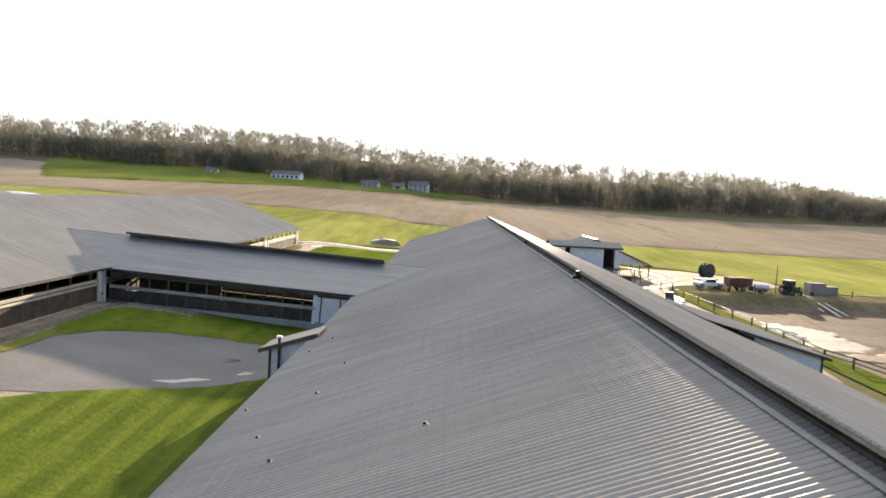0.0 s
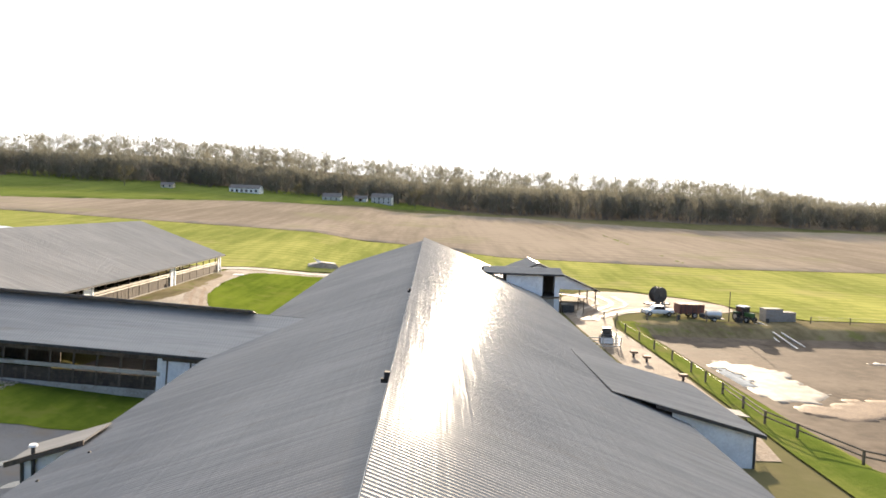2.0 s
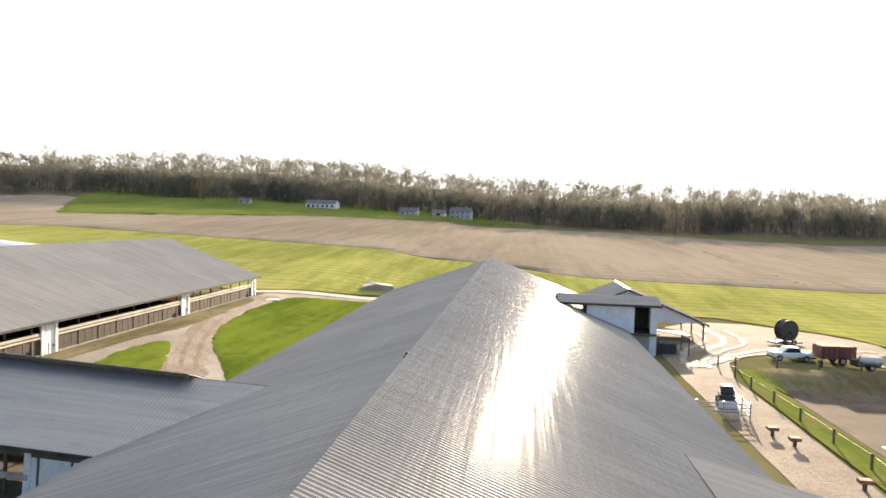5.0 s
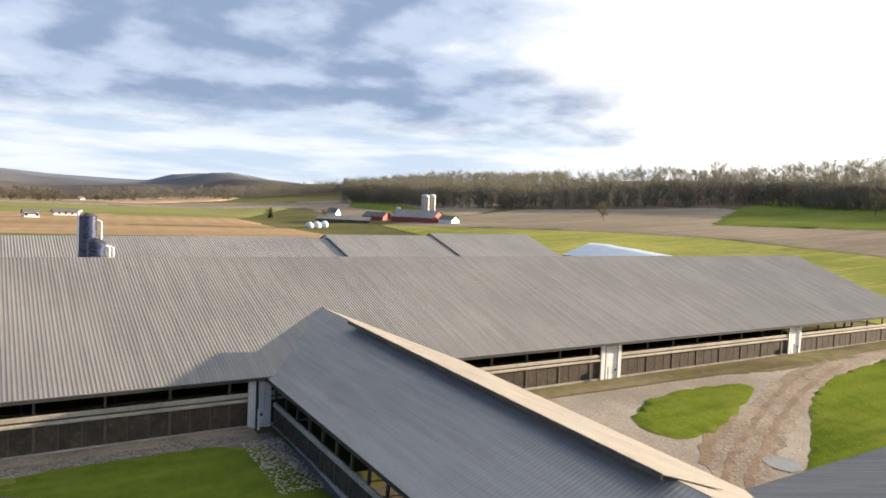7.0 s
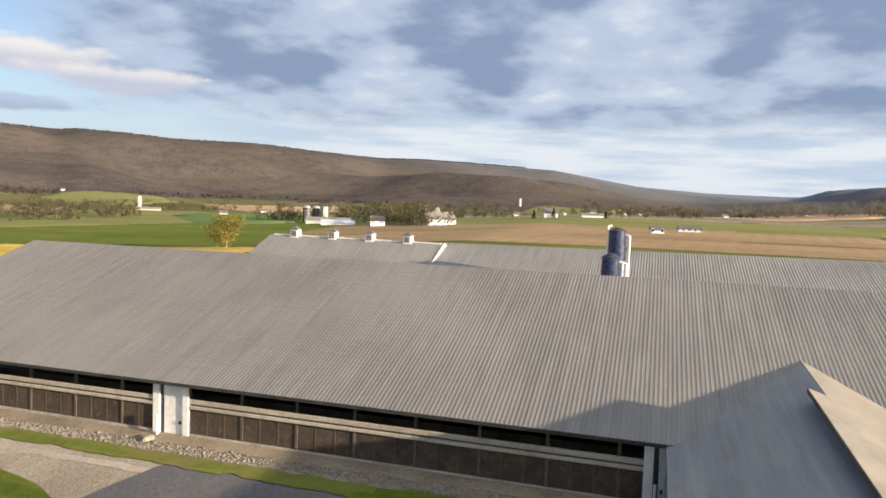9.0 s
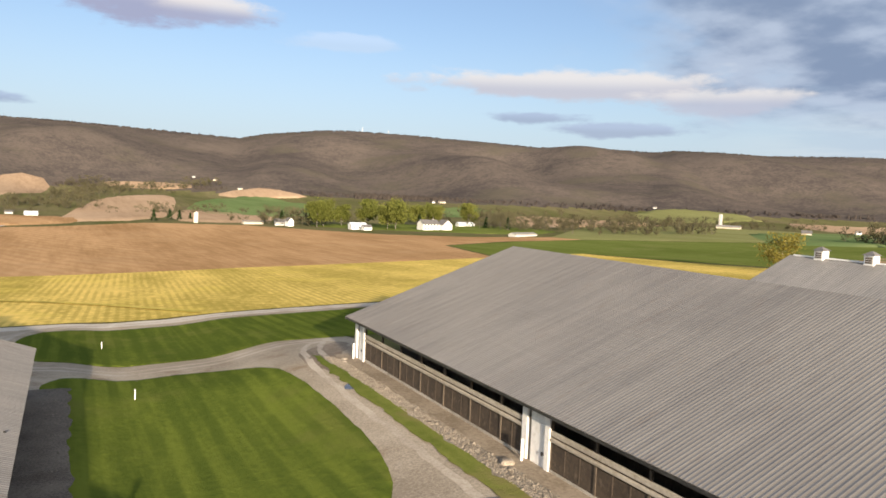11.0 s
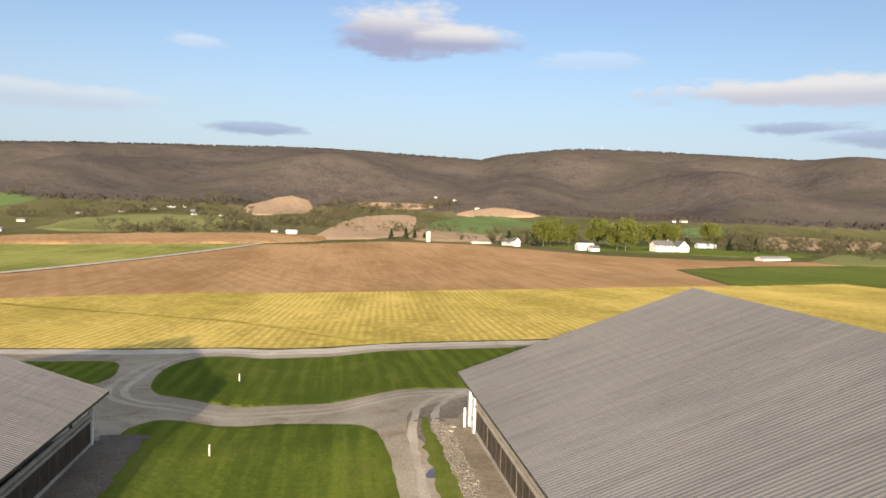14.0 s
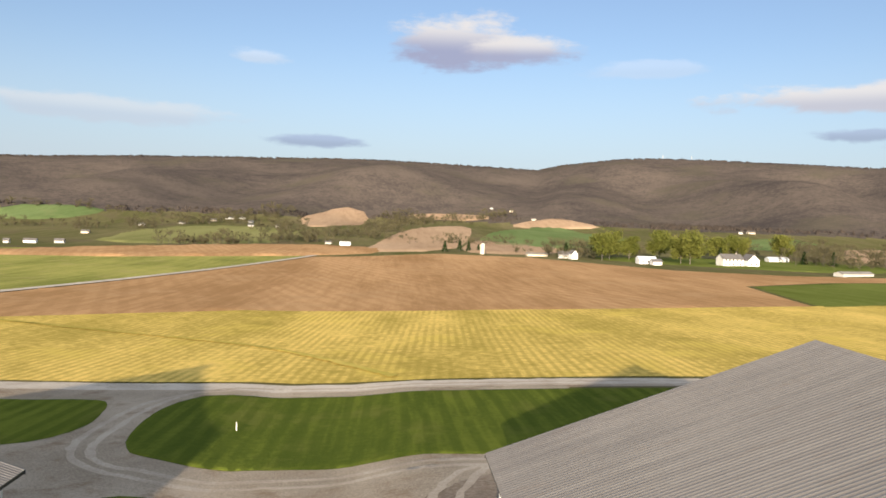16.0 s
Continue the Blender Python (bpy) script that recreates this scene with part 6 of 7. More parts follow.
def clump_arrays(rng, sides=6):
    """A crown seen from far off: an uneven dome of a few faces."""
    v = [(0, 0, 1.0 + rng.uniform(-0.1, 0.25))]
    for z, r in ((0.62, 0.62), (0.1, 0.95)):
        for k in range(sides):
            a = 2 * math.pi * (k + rng.uniform(-0.25, 0.25)) / sides
            q = r * rng.uniform(0.7, 1.25)
            v.append((q * math.cos(a), q * math.sin(a), z + rng.uniform(-0.16, 0.16)))
    f = []
    for k in range(sides):
        j = (k + 1) % sides
        f += [(0, 1 + k, 1 + j), (1 + k, 1 + sides + k, 1 + sides + j), (1 + k, 1 + sides + j, 1 + j)]
    return np.array(v, float), np.array(f)


def build_mountain_woods():
    rng = np.random.default_rng(11)
    shapes = [clump_arrays(rng, 5) for _ in range(10)]
    h = rng.uniform(62, 222, 60000)
    far = np.interp(h, [c[0] for c in CREST], [c[2] for c in CREST])
    r = far * (1.01 - 0.62 * rng.uniform(0, 1, len(h)) ** 1.4)
    x, y = -30 - r * np.sin(np.radians(h)), 60 + r * np.cos(np.radians(h))
    z = land(x, y)
    keep = (z > 7 + 5 * waves(x, y, 150, 6)) & (r > 1050) & ((h > 100) | (r < 2000)) & ((r > 0.955 * far) | (z < 12))
    for outline, *_ in VALLEY_FIELDS:
        keep &= ~inside(x, y, outline)
    x, y, z, r = x[keep][:38000], y[keep][:38000], z[keep][:38000], r[keep][:38000]
    V, F, n = [], [], 0
    kinds = rng.integers(10, size=len(x))
    wide, tall = rng.uniform(3.0, 6.0, len(x)) * r / 2000, rng.uniform(3.0, 6.5, len(x))
    for k in range(10):
        v, f = shapes[k]
        sel = kinds == k
        size = np.stack([wide[sel], wide[sel], tall[sel]], -1)
        at = np.stack([x[sel], y[sel], z[sel] - 0.8], -1)
        vv = v[None] * size[:, None] + at[:, None]
        ff = f[None] + (np.arange(sel.sum()) * len(v))[:, None, None] + n
        V.append(vv.reshape(-1, 3))
        F.append(ff.reshape(-1, 3))
        n += len(vv) * len(v)
    tagged(new("mountain_woods", tri_mesh("mountain_woods", np.concatenate(V), np.concatenate(F), M["far_wood"])), "leafless brown woods covering the mountain slope", "woods", kind="stuff")


def build_valley_trees():
    """Hedgerows and groves of the valley floor, too far to count."""
    rng = np.random.default_rng(21)
    bare = [tree_arrays(rng, h, h * 0.36, 6, 130, 1.6, False, 3, 0.12, 0.13) for h in (9, 11, 13)]
    places = []
    rows = [(-60, -690, -170, -700, 30), (-330, -700, -440, -860, 30), (250, -1010, 560, -960, 50), (-30, -960, -50, -1240, 60), (-60, -1180, -180, -1150, 30), (90, -960, 230, -975, 40),
            (-450, -560, -330, -690, 34), (-650, -600, -520, -480, 40), (-770, -430, -640, -480, 36), (-800, -330, -990, -160, 46), (-560, -170, -430, -190, 24), (-470, -100, -440, -175, 34), (-560, 20, -700, 110, 40),
            (-850, -60, -700, 110, 40), (-420, -90, -360, -30, 26), (-520, -20, -600, -120, 34), (-640, -480, -430, -420, 44), (-1000, 110, -860, 340, 40), (-640, -160, -800, -230, 40)]
    for x0, y0, x1, y1, count in rows:
        for k in range(count):
            u = rng.uniform(0, 1)
            x, y = x0 + (x1 - x0) * u + rng.normal(0, 7), y0 + (y1 - y0) * u + rng.normal(0, 7)
            places.append((x, y, land_at(x, y) - 0.5, int(rng.integers(3)), rng.uniform(0.6, 1.15)))
    groves = [(-22, -770), (-28, -860), (-30, -957), (-38, -1100), (-38, -1205), (-58, -1237), (-70, -1156), (-86, -1198), (-107, -1214), (-147, -1208), (-186, -1199), (-217, -1197), (-231, -1225), (-10, -900), (4, -806), (22, -778),
              (134, -560), (123, -567), (99, -626), (80, -667), (62, -694), (47, -686), (40, -765), (263, -793), (246, -918), (228, -922), (185, -930), (105, -795), (92, -838), (155, -1021), (141, -1078), (200, -1010), (290, -874), (315, -760), (390, -787),
              (-170, -503), (-182, -477), (-318, -541), (-326, -522), (-342, -413), (-430, -504), (-377, -393), (-396, -380), (-377, -315), (-426, -584), (-370, -476), (-338, -380), (-406, -353), (-460, -367), (-437, -307), (-478, -123), (-613, -163), (-476, -99), (-398, -75), (-445, -86)]
    for gx, gy in groves:
        for k in range(17):
            x, y = gx + rng.normal(0, 16), gy + rng.normal(0, 10)
            places.append((x, y, land_at(x, y) - 0.5, int(rng.integers(3)), rng.uniform(0.7, 1.2)))
    v, f, s = stamp(bare, places, rng)
    tagged(new("hedgerow_trees", tri_mesh("hedgerow_trees", v, f, [M["dark_bark"], M["hedge_twigs"]], s)), "bare hedgerow trees and groves on the valley floor", "trees", kind="stuff")


def tree_model(rng, height, spread, limbs, leaves, leaf, mat, bark, label, category="tree", crown_from=0.25, leafy=True):
    t = thing("tree", pose(0, 0, -500), label, category, "farmyard trees")
    wv, wf, lv, lf = tree_arrays(rng, height, spread, limbs, leaves, leaf, leafy, 7, crown_from, 0.06)
    part("trunk", tri_mesh("trunk", wv, wf, bark), None, t)
    part("crown", tri_mesh("crown", lv, lf, mat), None, t)
    return t


def conifer_model(rng, height, width, label):
    t = thing("conifer", pose(0, 0, -500), label, "tree", "farmyard evergreens")
    v, f = bar((0, 0, -0.5), (0, 0, height * 0.96), height * 0.018, 0.03, 7)
    part("trunk", tri_mesh("trunk", v, f, M["bark"]), None, t)
    V, F, n = [], [], 0
    for k in range(420):
        u = rng.uniform(0.06, 1.0)
        a = rng.uniform(0, 6.28)
        r = width * (1 - u) ** 0.8 * rng.uniform(0.5, 1.05) + 0.1
        c = np.array([r * math.cos(a), r * math.sin(a), height * u - 0.12 * r])
        out = np.array([math.cos(a), math.sin(a), -0.25])
        side = np.array([-math.sin(a), math.cos(a), 0]) * rng.uniform(0.25, 0.5)
        V.append(np.stack([c - side, c + side, c + out * rng.uniform(0.5, 1.0) + (0, 0, rng.uniform(-0.2, 0.3)), c - out * 0.7 + (0, 0, 0.35)]))
        F.append(np.array([[0, 1, 2], [1, 0, 3]]) + n)
        n += 4
    part("crown", tri_mesh("crown", np.concatenate(V), np.concatenate(F), M["evergreen"]), None, t)
    return t


def farm_trees():
    rng = np.random.default_rng(7)
    fresh = [tree_model(rng, h, h * 0.40, 20, 5200, 0.72, M["bud_green"], M["bark"], "round broad tree in fresh yellow-green leaf") for h in (13, 15, 14)]
    dull = [tree_model(rng, h, h * 0.36, 14, 620, 1.2, M["hedge_twigs"], M["dark_bark"], "grey-brown tree with opening buds", leafy=False) for h in (10, 12)]
    dark = [conifer_model(rng, h, h * 0.34, "dark green conifer beside the houses") for h in (8, 11)]
    willow = tree_model(rng, 11, 5.6, 18, 2600, 0.55, M["willow"], M["pale_bark"], "pale budding tree with several stems behind the barn", crown_from=0.12)
    used = {}

    def plant(model, x, y, size=1.0):
        m = pose(x, y, land_at(x, y), 0, 0, (x * 37 + y * 17) % 360) @ Matrix.Scale(size, 4)
        if model.name not in used:
            used[model.name] = True
            model.matrix_world = m
        else:
            ob = copy_thing(model, m)
            ob.matrix_world = m

    plant(willow, -208, -62, 1.0)
    for x, y, k, s in ((-188, -446, 0, 1.0), (-195, -452, 1, 1.0), (-236, -462, 2, 1.0), (-235, -404, 1, 1.05), (-231, -410, 0, 0.9), (-212, -458, 2, 0.8), (-300, -470, 1, 0.9), (-282, -466, 0, 0.9), (-335, -470, 2, 0.9)):
        plant(fresh[k], x, y, s * 1.5)
    for x, y, k, s in ((-170, -488, 0, 1.3), (-162, -490, 1, 1.1), (-200, -470, 0, 1.0), (-206, -468, 1, 1.0), (-221, -462, 0, 1.0), (-292, -475, 0, 1.1), (-334, -330, 0, 0.9), (-338, -326, 1, 0.8), (-330, -420, 0, 1.0), (-345, -430, 1, 1.0), (-360, -400, 0, 1.0),
                       (-380, 190, 0, 0.5), (-335, 205, 0, 0.6), (-200, 480, 1, 1.0), (-90, 500, 0, 0.9), (-10, 490, 1, 1.0), (-265, 332, 0, 0.9)):
        plant(dull[k], x, y, s * 1.25)
    for x, y, k, s in ((-82, -546, 0, 1.0), (-96, -560, 1, 0.8), (-104, -562, 0, 0.9), (-112, -556, 0, 0.7), (-283, -462, 1, 0.8), (-318, -412, 0, 1.0), (-326, -392, 1, 0.8), (-380.5, 191.6, 0, 0.6), (-470, -4, 1, 0.5), (-476, 8, 1, 0.55), (-500, 40, 0, 0.6), (-170, -480, 1, 0.9)):
        plant(dark[k], x, y, s * 1.15)


build_woods()
build_mountain_woods()
build_valley_trees()
farm_trees()

# ---- machines and clutter by the lagoon ----


def wheel(parent, x, y, z, r, width, axis_x=True):
    """A tyre with its rim, on an axle along x or y."""
    bm = bmesh.new()
    turn = Matrix.Rotation(radians(90), 4, "Y" if axis_x else "X")
    bmesh.ops.create_cone(bm, cap_ends=True, segments=20, radius1=r, radius2=r, depth=width, matrix=turn)
    bmesh.ops.bevel(bm, geom=[e for e in bm.edges if len(e.link_faces) == 2 and any(len(f.verts) > 4 for f in e.link_faces)], offset=r * 0.14, segments=2, affect="EDGES")
    w = part("wheel", bm, M["rubber"], parent)
    w.location = (x, y, z)
    bm = bmesh.new()
    bmesh.ops.create_cone(bm, cap_ends=True, segments=16, radius1=r * 0.55, radius2=r * 0.5, depth=width * 1.06, matrix=turn)
    part("rim", bm, M["steel"], w)
    return w


def tractor():
    t = thing("tractor", on_land(56.2, 133.2, 200, 0.05), "dark green farm tractor with a pale cab roof at the lagoon", "tractor")
    for x in (-0.95, 0.95):
        wheel(t, x, -0.9, 0.85, 0.85, 0.5)
        wheel(t, x * 0.9, 1.5, 0.55, 0.55, 0.36)
    part("chassis", boxed(-0.35, 0.35, -1.4, 2.0, 0.55, 1.0, 0.05), M["dark_steel"], t)
    part("hood", boxed(-0.42, 0.42, 0.3, 2.1, 1.0, 1.75, 0.12), M["green_paint"], t)
    part("fender", boxed(-1.25, -0.7, -1.5, -0.2, 1.55, 1.75, 0.08), M["green_paint"], t)
    part("fender", boxed(0.7, 1.25, -1.5, -0.2, 1.55, 1.75, 0.08), M["green_paint"], t)
    cab = part("cab", boxed(-0.72, 0.72, -1.2, 0.35, 1.05, 2.55, 0.08), M["pane"], t, "glazed cab")
    part("cab_roof", boxed(-0.85, 0.85, -1.35, 0.45, 2.55, 2.75, 0.08), M["white_trim"], cab, "pale cab roof")
    for x in (-0.72, 0.72):
        for y in (-1.2, 0.35):
            part("pillar", boxed(x - 0.05, x + 0.05, y - 0.05, y + 0.05, 1.0, 2.6), M["dark_steel"], cab)
    part("exhaust", tube(bmesh.new(), (0.3, 0.7, 1.7), (0.3, 0.7, 2.7), 0.05), M["dark_steel"], t)


def pickup():
    t = thing("pickup_truck", on_land(42.4, 137.2, 95, 0.05), "white pickup truck parked by the lagoon", "car")
    part("body", boxed(-0.95, 0.95, -2.7, 2.7, 0.45, 1.15, 0.12), M["white_trim"], t)
    cab = part("cab", prism(bmesh.new(), [(-1.2, 1.15), (1.4, 1.15), (0.75, 1.85), (-0.85, 1.85)], "x", -0.85, 0.85), M["white_trim"], t)
    part("side_glass", prism(bmesh.new(), [(-1.05, 1.2), (1.15, 1.2), (0.65, 1.75), (-0.75, 1.75)], "x", -0.87, 0.87), M["pane"], cab)
    part("bed", boxed(-0.8, 0.8, -2.6, -1.3, 1.1, 1.2), M["dark_steel"], t)
    for x in (-0.88, 0.88):
        for y in (-1.75, 1.75):
            wheel(t, x, y, 0.42, 0.42, 0.26)
    for x in (-0.7, 0.7):
        part("headlight", boxed(x - 0.16, x + 0.16, 2.66, 2.73, 0.8, 0.98), M["steel"], t)
    part("bumper", boxed(-0.95, 0.95, 2.68, 2.82, 0.45, 0.65, 0.03), M["dark_steel"], t)


def lagoon_clutter():
    reel = thing("hose_reel", on_land(46.6, 150.4, 20), "tall dark hose reel on a wheeled frame", "hose reel")
    bm = bmesh.new()
    turn = Matrix.Translation((0, 0, 2.3)) @ Matrix.Rotation(radians(90), 4, "X")
    bmesh.ops.create_cone(bm, cap_ends=True, segments=28, radius1=1.45, radius2=1.45, depth=1.3, matrix=turn)
    part("hose_coil", bm, M["rubber"], reel, "coil of dark hose")
    for y in (-0.72, 0.72):
        bm = bmesh.new()
        bmesh.ops.create_cone(bm, cap_ends=True, segments=28, radius1=1.6, radius2=1.6, depth=0.08, matrix=Matrix.Translation((0, y, 2.3)) @ Matrix.Rotation(radians(90), 4, "X"))
        part("flange", bm, M["dark_steel"], reel)
        for x in (-1.4, 1.4):
            part("strut", tube(bmesh.new(), (x, y * 1.2, 0.4), (0, y * 1.2, 2.3), 0.07), M["dark_steel"], reel)
    part("frame", boxed(-2.6, 2.2, -0.95, 0.95, 0.35, 0.6), M["dark_steel"], reel)
    for y in (-0.95, 0.95):
        wheel(reel, 0.6, y, 0.45, 0.45, 0.28, False)
    spreader = thing("manure_spreader", on_land(47.6, 136.4, 96), "dark red box spreader with slatted sides", "trailer")
    part("box", boxed(-1.25, 1.25, -2.4, 2.2, 0.8, 2.5, 0.06), M["rust_red"], spreader)
    for k in range(7):
        part("rib", boxed(-1.32, 1.32, -2.3 + 0.7 * k, -2.22 + 0.7 * k, 0.75, 2.55), M["dark_steel"], spreader)
    part("drawbar", boxed(-0.12, 0.12, 2.2, 4.0, 0.55, 0.75), M["dark_steel"], spreader)
    for x in (-1.2, 1.2):
        wheel(spreader, x, -0.6, 0.55, 0.55, 0.35)
    pump = thing("tank_pump", on_land(50.8, 133.2, 85), "low pump trailer with a pale tank on wheels", "pump")
    bm = bmesh.new()
    bmesh.ops.create_cone(bm, cap_ends=True, segments=20, radius1=0.65, radius2=0.65, depth=2.6, matrix=Matrix.Translation((0, 0, 1.15)) @ Matrix.Rotation(radians(90), 4, "X"))
    bmesh.ops.bevel(bm, geom=[e for e in bm.edges if any(len(f.verts) > 4 for f in e.link_faces)], offset=0.14, segments=2, affect="EDGES")
    part("tank", bm, M["steel"], pump)
    part("frame", boxed(-0.6, 0.6, -1.8, 1.8, 0.4, 0.55), M["dark_steel"], pump)
    part("motor", boxed(-0.4, 0.4, 1.5, 2.3, 0.5, 1.3, 0.08), M["dark_steel"], pump)
    for x in (-0.75, 0.75):
        wheel(pump, x, 0, 0.38, 0.38, 0.24)
    for x, y, length, w, h, label in ((61.8, 135.2, 3.2, 2.0, 2.3, "tall grey steel storage container"), (64.7, 135.7, 2.5, 2.0, 1.7, "low grey steel storage box")):
        c = thing("storage_container", on_land(x, y, 8), label, "container", "storage containers")
        part("shell", boxed(-length / 2, length / 2, -w / 2, w / 2, 0.05, h, 0.04), M["grey_brown"], c)
        k = -length / 2 + 0.2
        while k < length / 2 - 0.1:
            part("corrugation", boxed(k, k + 0.12, -w / 2 - 0.04, w / 2 + 0.04, 0.15, h - 0.12), M["grey_brown"], c)
            k += 0.36
        part("roof_plate", boxed(-length / 2 - 0.04, length / 2 + 0.04, -w / 2 - 0.06, w / 2 + 0.06, h - 0.06, h + 0.04), M["dark_steel"], c)
    pole = thing("pole", on_land(53.6, 133.4), "thin dark utility pole", "pole")
    part("shaft", tube(bmesh.new(), (0, 0, -0.4), (0, 0, 5.2), 0.10, 0.07), M["timber"], pole)
    for k, (a, b) in enumerate((((57.4, 132.2, 1.0), (58.4, 118.5, -1.1)), ((57.0, 131.6, 0.6), (57.4, 121.5, -1.0)), ((58.0, 132.5, 1.2), (60.4, 120.5, -1.0)))):
        bm = bmesh.new()
        mid = tuple((p + q) / 2 + (0.35 if j == 2 else 0) for j, (p, q) in enumerate(zip(a, b)))
        tube(bm, a, mid, 0.13, sides=10)
        tube(bm, mid, b, 0.13, sides=10)
        solid("suction_pipe", bm, M["steel"], pose(0, 0, 0), "pale suction pipe leading down into the lagoon", "pipe", "suction pipes")
    for k, (x, y, r, h) in enumerate(((54.6, 132.4, 0.32, 0.9), (55.0, 131.7, 0.32, 0.9), (60.0, 132.6, 0.3, 0.85), (44.9, 133.6, 0.3, 0.9))):
        d = thing("steel_drum", on_land(x, y), "dark steel drum on the bank", "drum", "drums")
        bm = bmesh.new()
        bmesh.ops.create_cone(bm, cap_ends=True, segments=16, radius1=r, radius2=r, depth=h, matrix=Matrix.Translation((0, 0, h / 2)))
        part("barrel", bm, M["dark_steel"], d)
        for z in (0.3, 0.6):
            bm = bmesh.new()
            bmesh.ops.create_cone(bm, cap_ends=False, segments=16, radius1=r + 0.02, radius2=r + 0.02, depth=0.05, matrix=Matrix.Translation((0, 0, z)))
            part("hoop", bm, M["dark_steel"], d)
    # rails and bins at the barn's side door
    gate = thing("pen_gate", pose(24.6, 105, 0.7), "pale tubular pen gates beside the barn", "gate")
    for k in range(4):
        part("bar", tube(bmesh.new(), (-2.2, 0, 0.45 + 0.35 * k), (2.6, 0, 0.45 + 0.35 * k), 0.05), M["steel"], gate)
        part("bar", tube(bmesh.new(), (2.6, 0, 0.45 + 0.35 * k), (2.6, 5.0, 0.45 + 0.35 * k), 0.05), M["steel"], gate)
    for p in ((-2.2, 0), (0.2, 0), (2.6, 0), (2.6, 2.5), (2.6, 5.0)):
        part("post", tube(bmesh.new(), (*p, -0.4), (*p, 1.75), 0.07), M["steel"], gate)
    loader = thing("skid_loader", on_land(26.6, 110.5, 170, 0.02), "small dark skid loader parked beside the barn", "loader")
    part("body", boxed(-0.7, 0.7, -1.2, 0.9, 0.4, 1.2, 0.1), M["dark_steel"], loader)
    part("cage", boxed(-0.6, 0.6, -0.6, 0.6, 1.2, 2.0, 0.06), M["dark_steel"], loader)
    part("bucket", prism(bmesh.new(), [(1.2, 0.15), (2.0, 0.1), (1.4, 0.75), (1.2, 0.7)], "x", -0.85, 0.85), M["steel"], loader)
    for x in (-0.8, 0.8):
        for y in (-0.75, 0.6):
            wheel(loader, x, y, 0.38, 0.38, 0.28)
    for x, y in ((27.6, 100.4), (28.4, 97.6), (29.6, 88.4)):
        b = thing("feed_stand", on_land(x, y), "small dark box stand beside the track", "stand", "box stands")
        part("leg", boxed(-0.12, 0.12, -0.12, 0.12, -0.3, 0.55), M["timber"], b)
        part("top", boxed(-0.45, 0.45, -0.35, 0.35, 0.55, 0.85, 0.05), M["rust_brown"], b)


def lagoon_fence():
    line = [(31.2, 130.5), (31.4, 124), (31.5, 118.5), (31.7, 112), (31.8, 105.5), (32.0, 99), (32.1, 92.8), (31.9, 88), (31.8, 83.2), (31.6, 78), (31.4, 73.2), (32.4, 69.6), (35.4, 65.4), (38.0, 60.5)]
    fence = thing("post_fence", pose(0, 0, 0), "weathered wooden post fence along the lagoon", "fence")
    for x, y in line:
        z = land_at(x, y)
        part("post", boxed(x - 0.09, x + 0.09, y - 0.09, y + 0.09, z - 0.4, z + 1.35, 0.015), M["fence_wood"], fence)
    for k, ((x0, y0), (x1, y1)) in enumerate(zip(line, line[1:])):
        z0, z1 = land_at(x0, y0), land_at(x1, y1)
        heights = (1.25, 0.8) if k > 7 else (1.2,)
        for h in heights:
            part("rail", tube(bmesh.new(), (x0, y0, z0 + h), (x1, y1, z1 + h), 0.07 if k > 7 else 0.02, sides=6), M["fence_wood"] if k > 7 else M["dark_steel"], fence)
    back = [(31.2, 130.5)] + [(33.5 + 5.2 * k, 131.0 + 0.25 * k) for k in range(4)]
    for x, y in back[1:]:
        z = land_at(x, y)
        part("post", boxed(x - 0.09, x + 0.09, y - 0.09, y + 0.09, z - 0.4, z + 1.25, 0.015), M["fence_wood"], fence)
    pen = thing("stock_pen", pose(0, 0, 0), "short wooden rail pen on the grass", "fence")
    corners = [(33.6, 57.4), (36.6, 59.0), (34.6, 53.8), (32.4, 55.2)]
    for x, y in corners:
        z = land_at(x, y)
        part("post", boxed(x - 0.1, x + 0.1, y - 0.1, y + 0.1, z - 0.4, z + 1.35, 0.02), M["fence_wood"], pen)
    for (x0, y0), (x1, y1) in zip(corners, corners[1:] + corners[:1]):
        z0, z1 = land_at(x0, y0), land_at(x1, y1)
        part("rail", tube(bmesh.new(), (x0, y0, z0 + 1.2), (x1, y1, z1 + 1.2), 0.07, sides=6), M["fence_wood"], pen)
    far = thing("wire_fence", pose(0, 0, 0), "thin wire fence with posts along the field", "fence")
    for k in range(14):
        x, y = 68 + 7 * k, 133.5 + 0.1 * k
        z = land_at(x, y)
        part("post", boxed(x - 0.07, x + 0.07, y - 0.07, y + 0.07, z - 0.3, z + 1.3), M["fence_wood"], far)
    for h in (0.5, 0.9, 1.25):
        part("wire", tube(bmesh.new(), (68, 133.5, land_at(68, 133.5) + h), (159, 134.8, land_at(159, 134.8) + h), 0.012, sides=4), M["steel"], far)


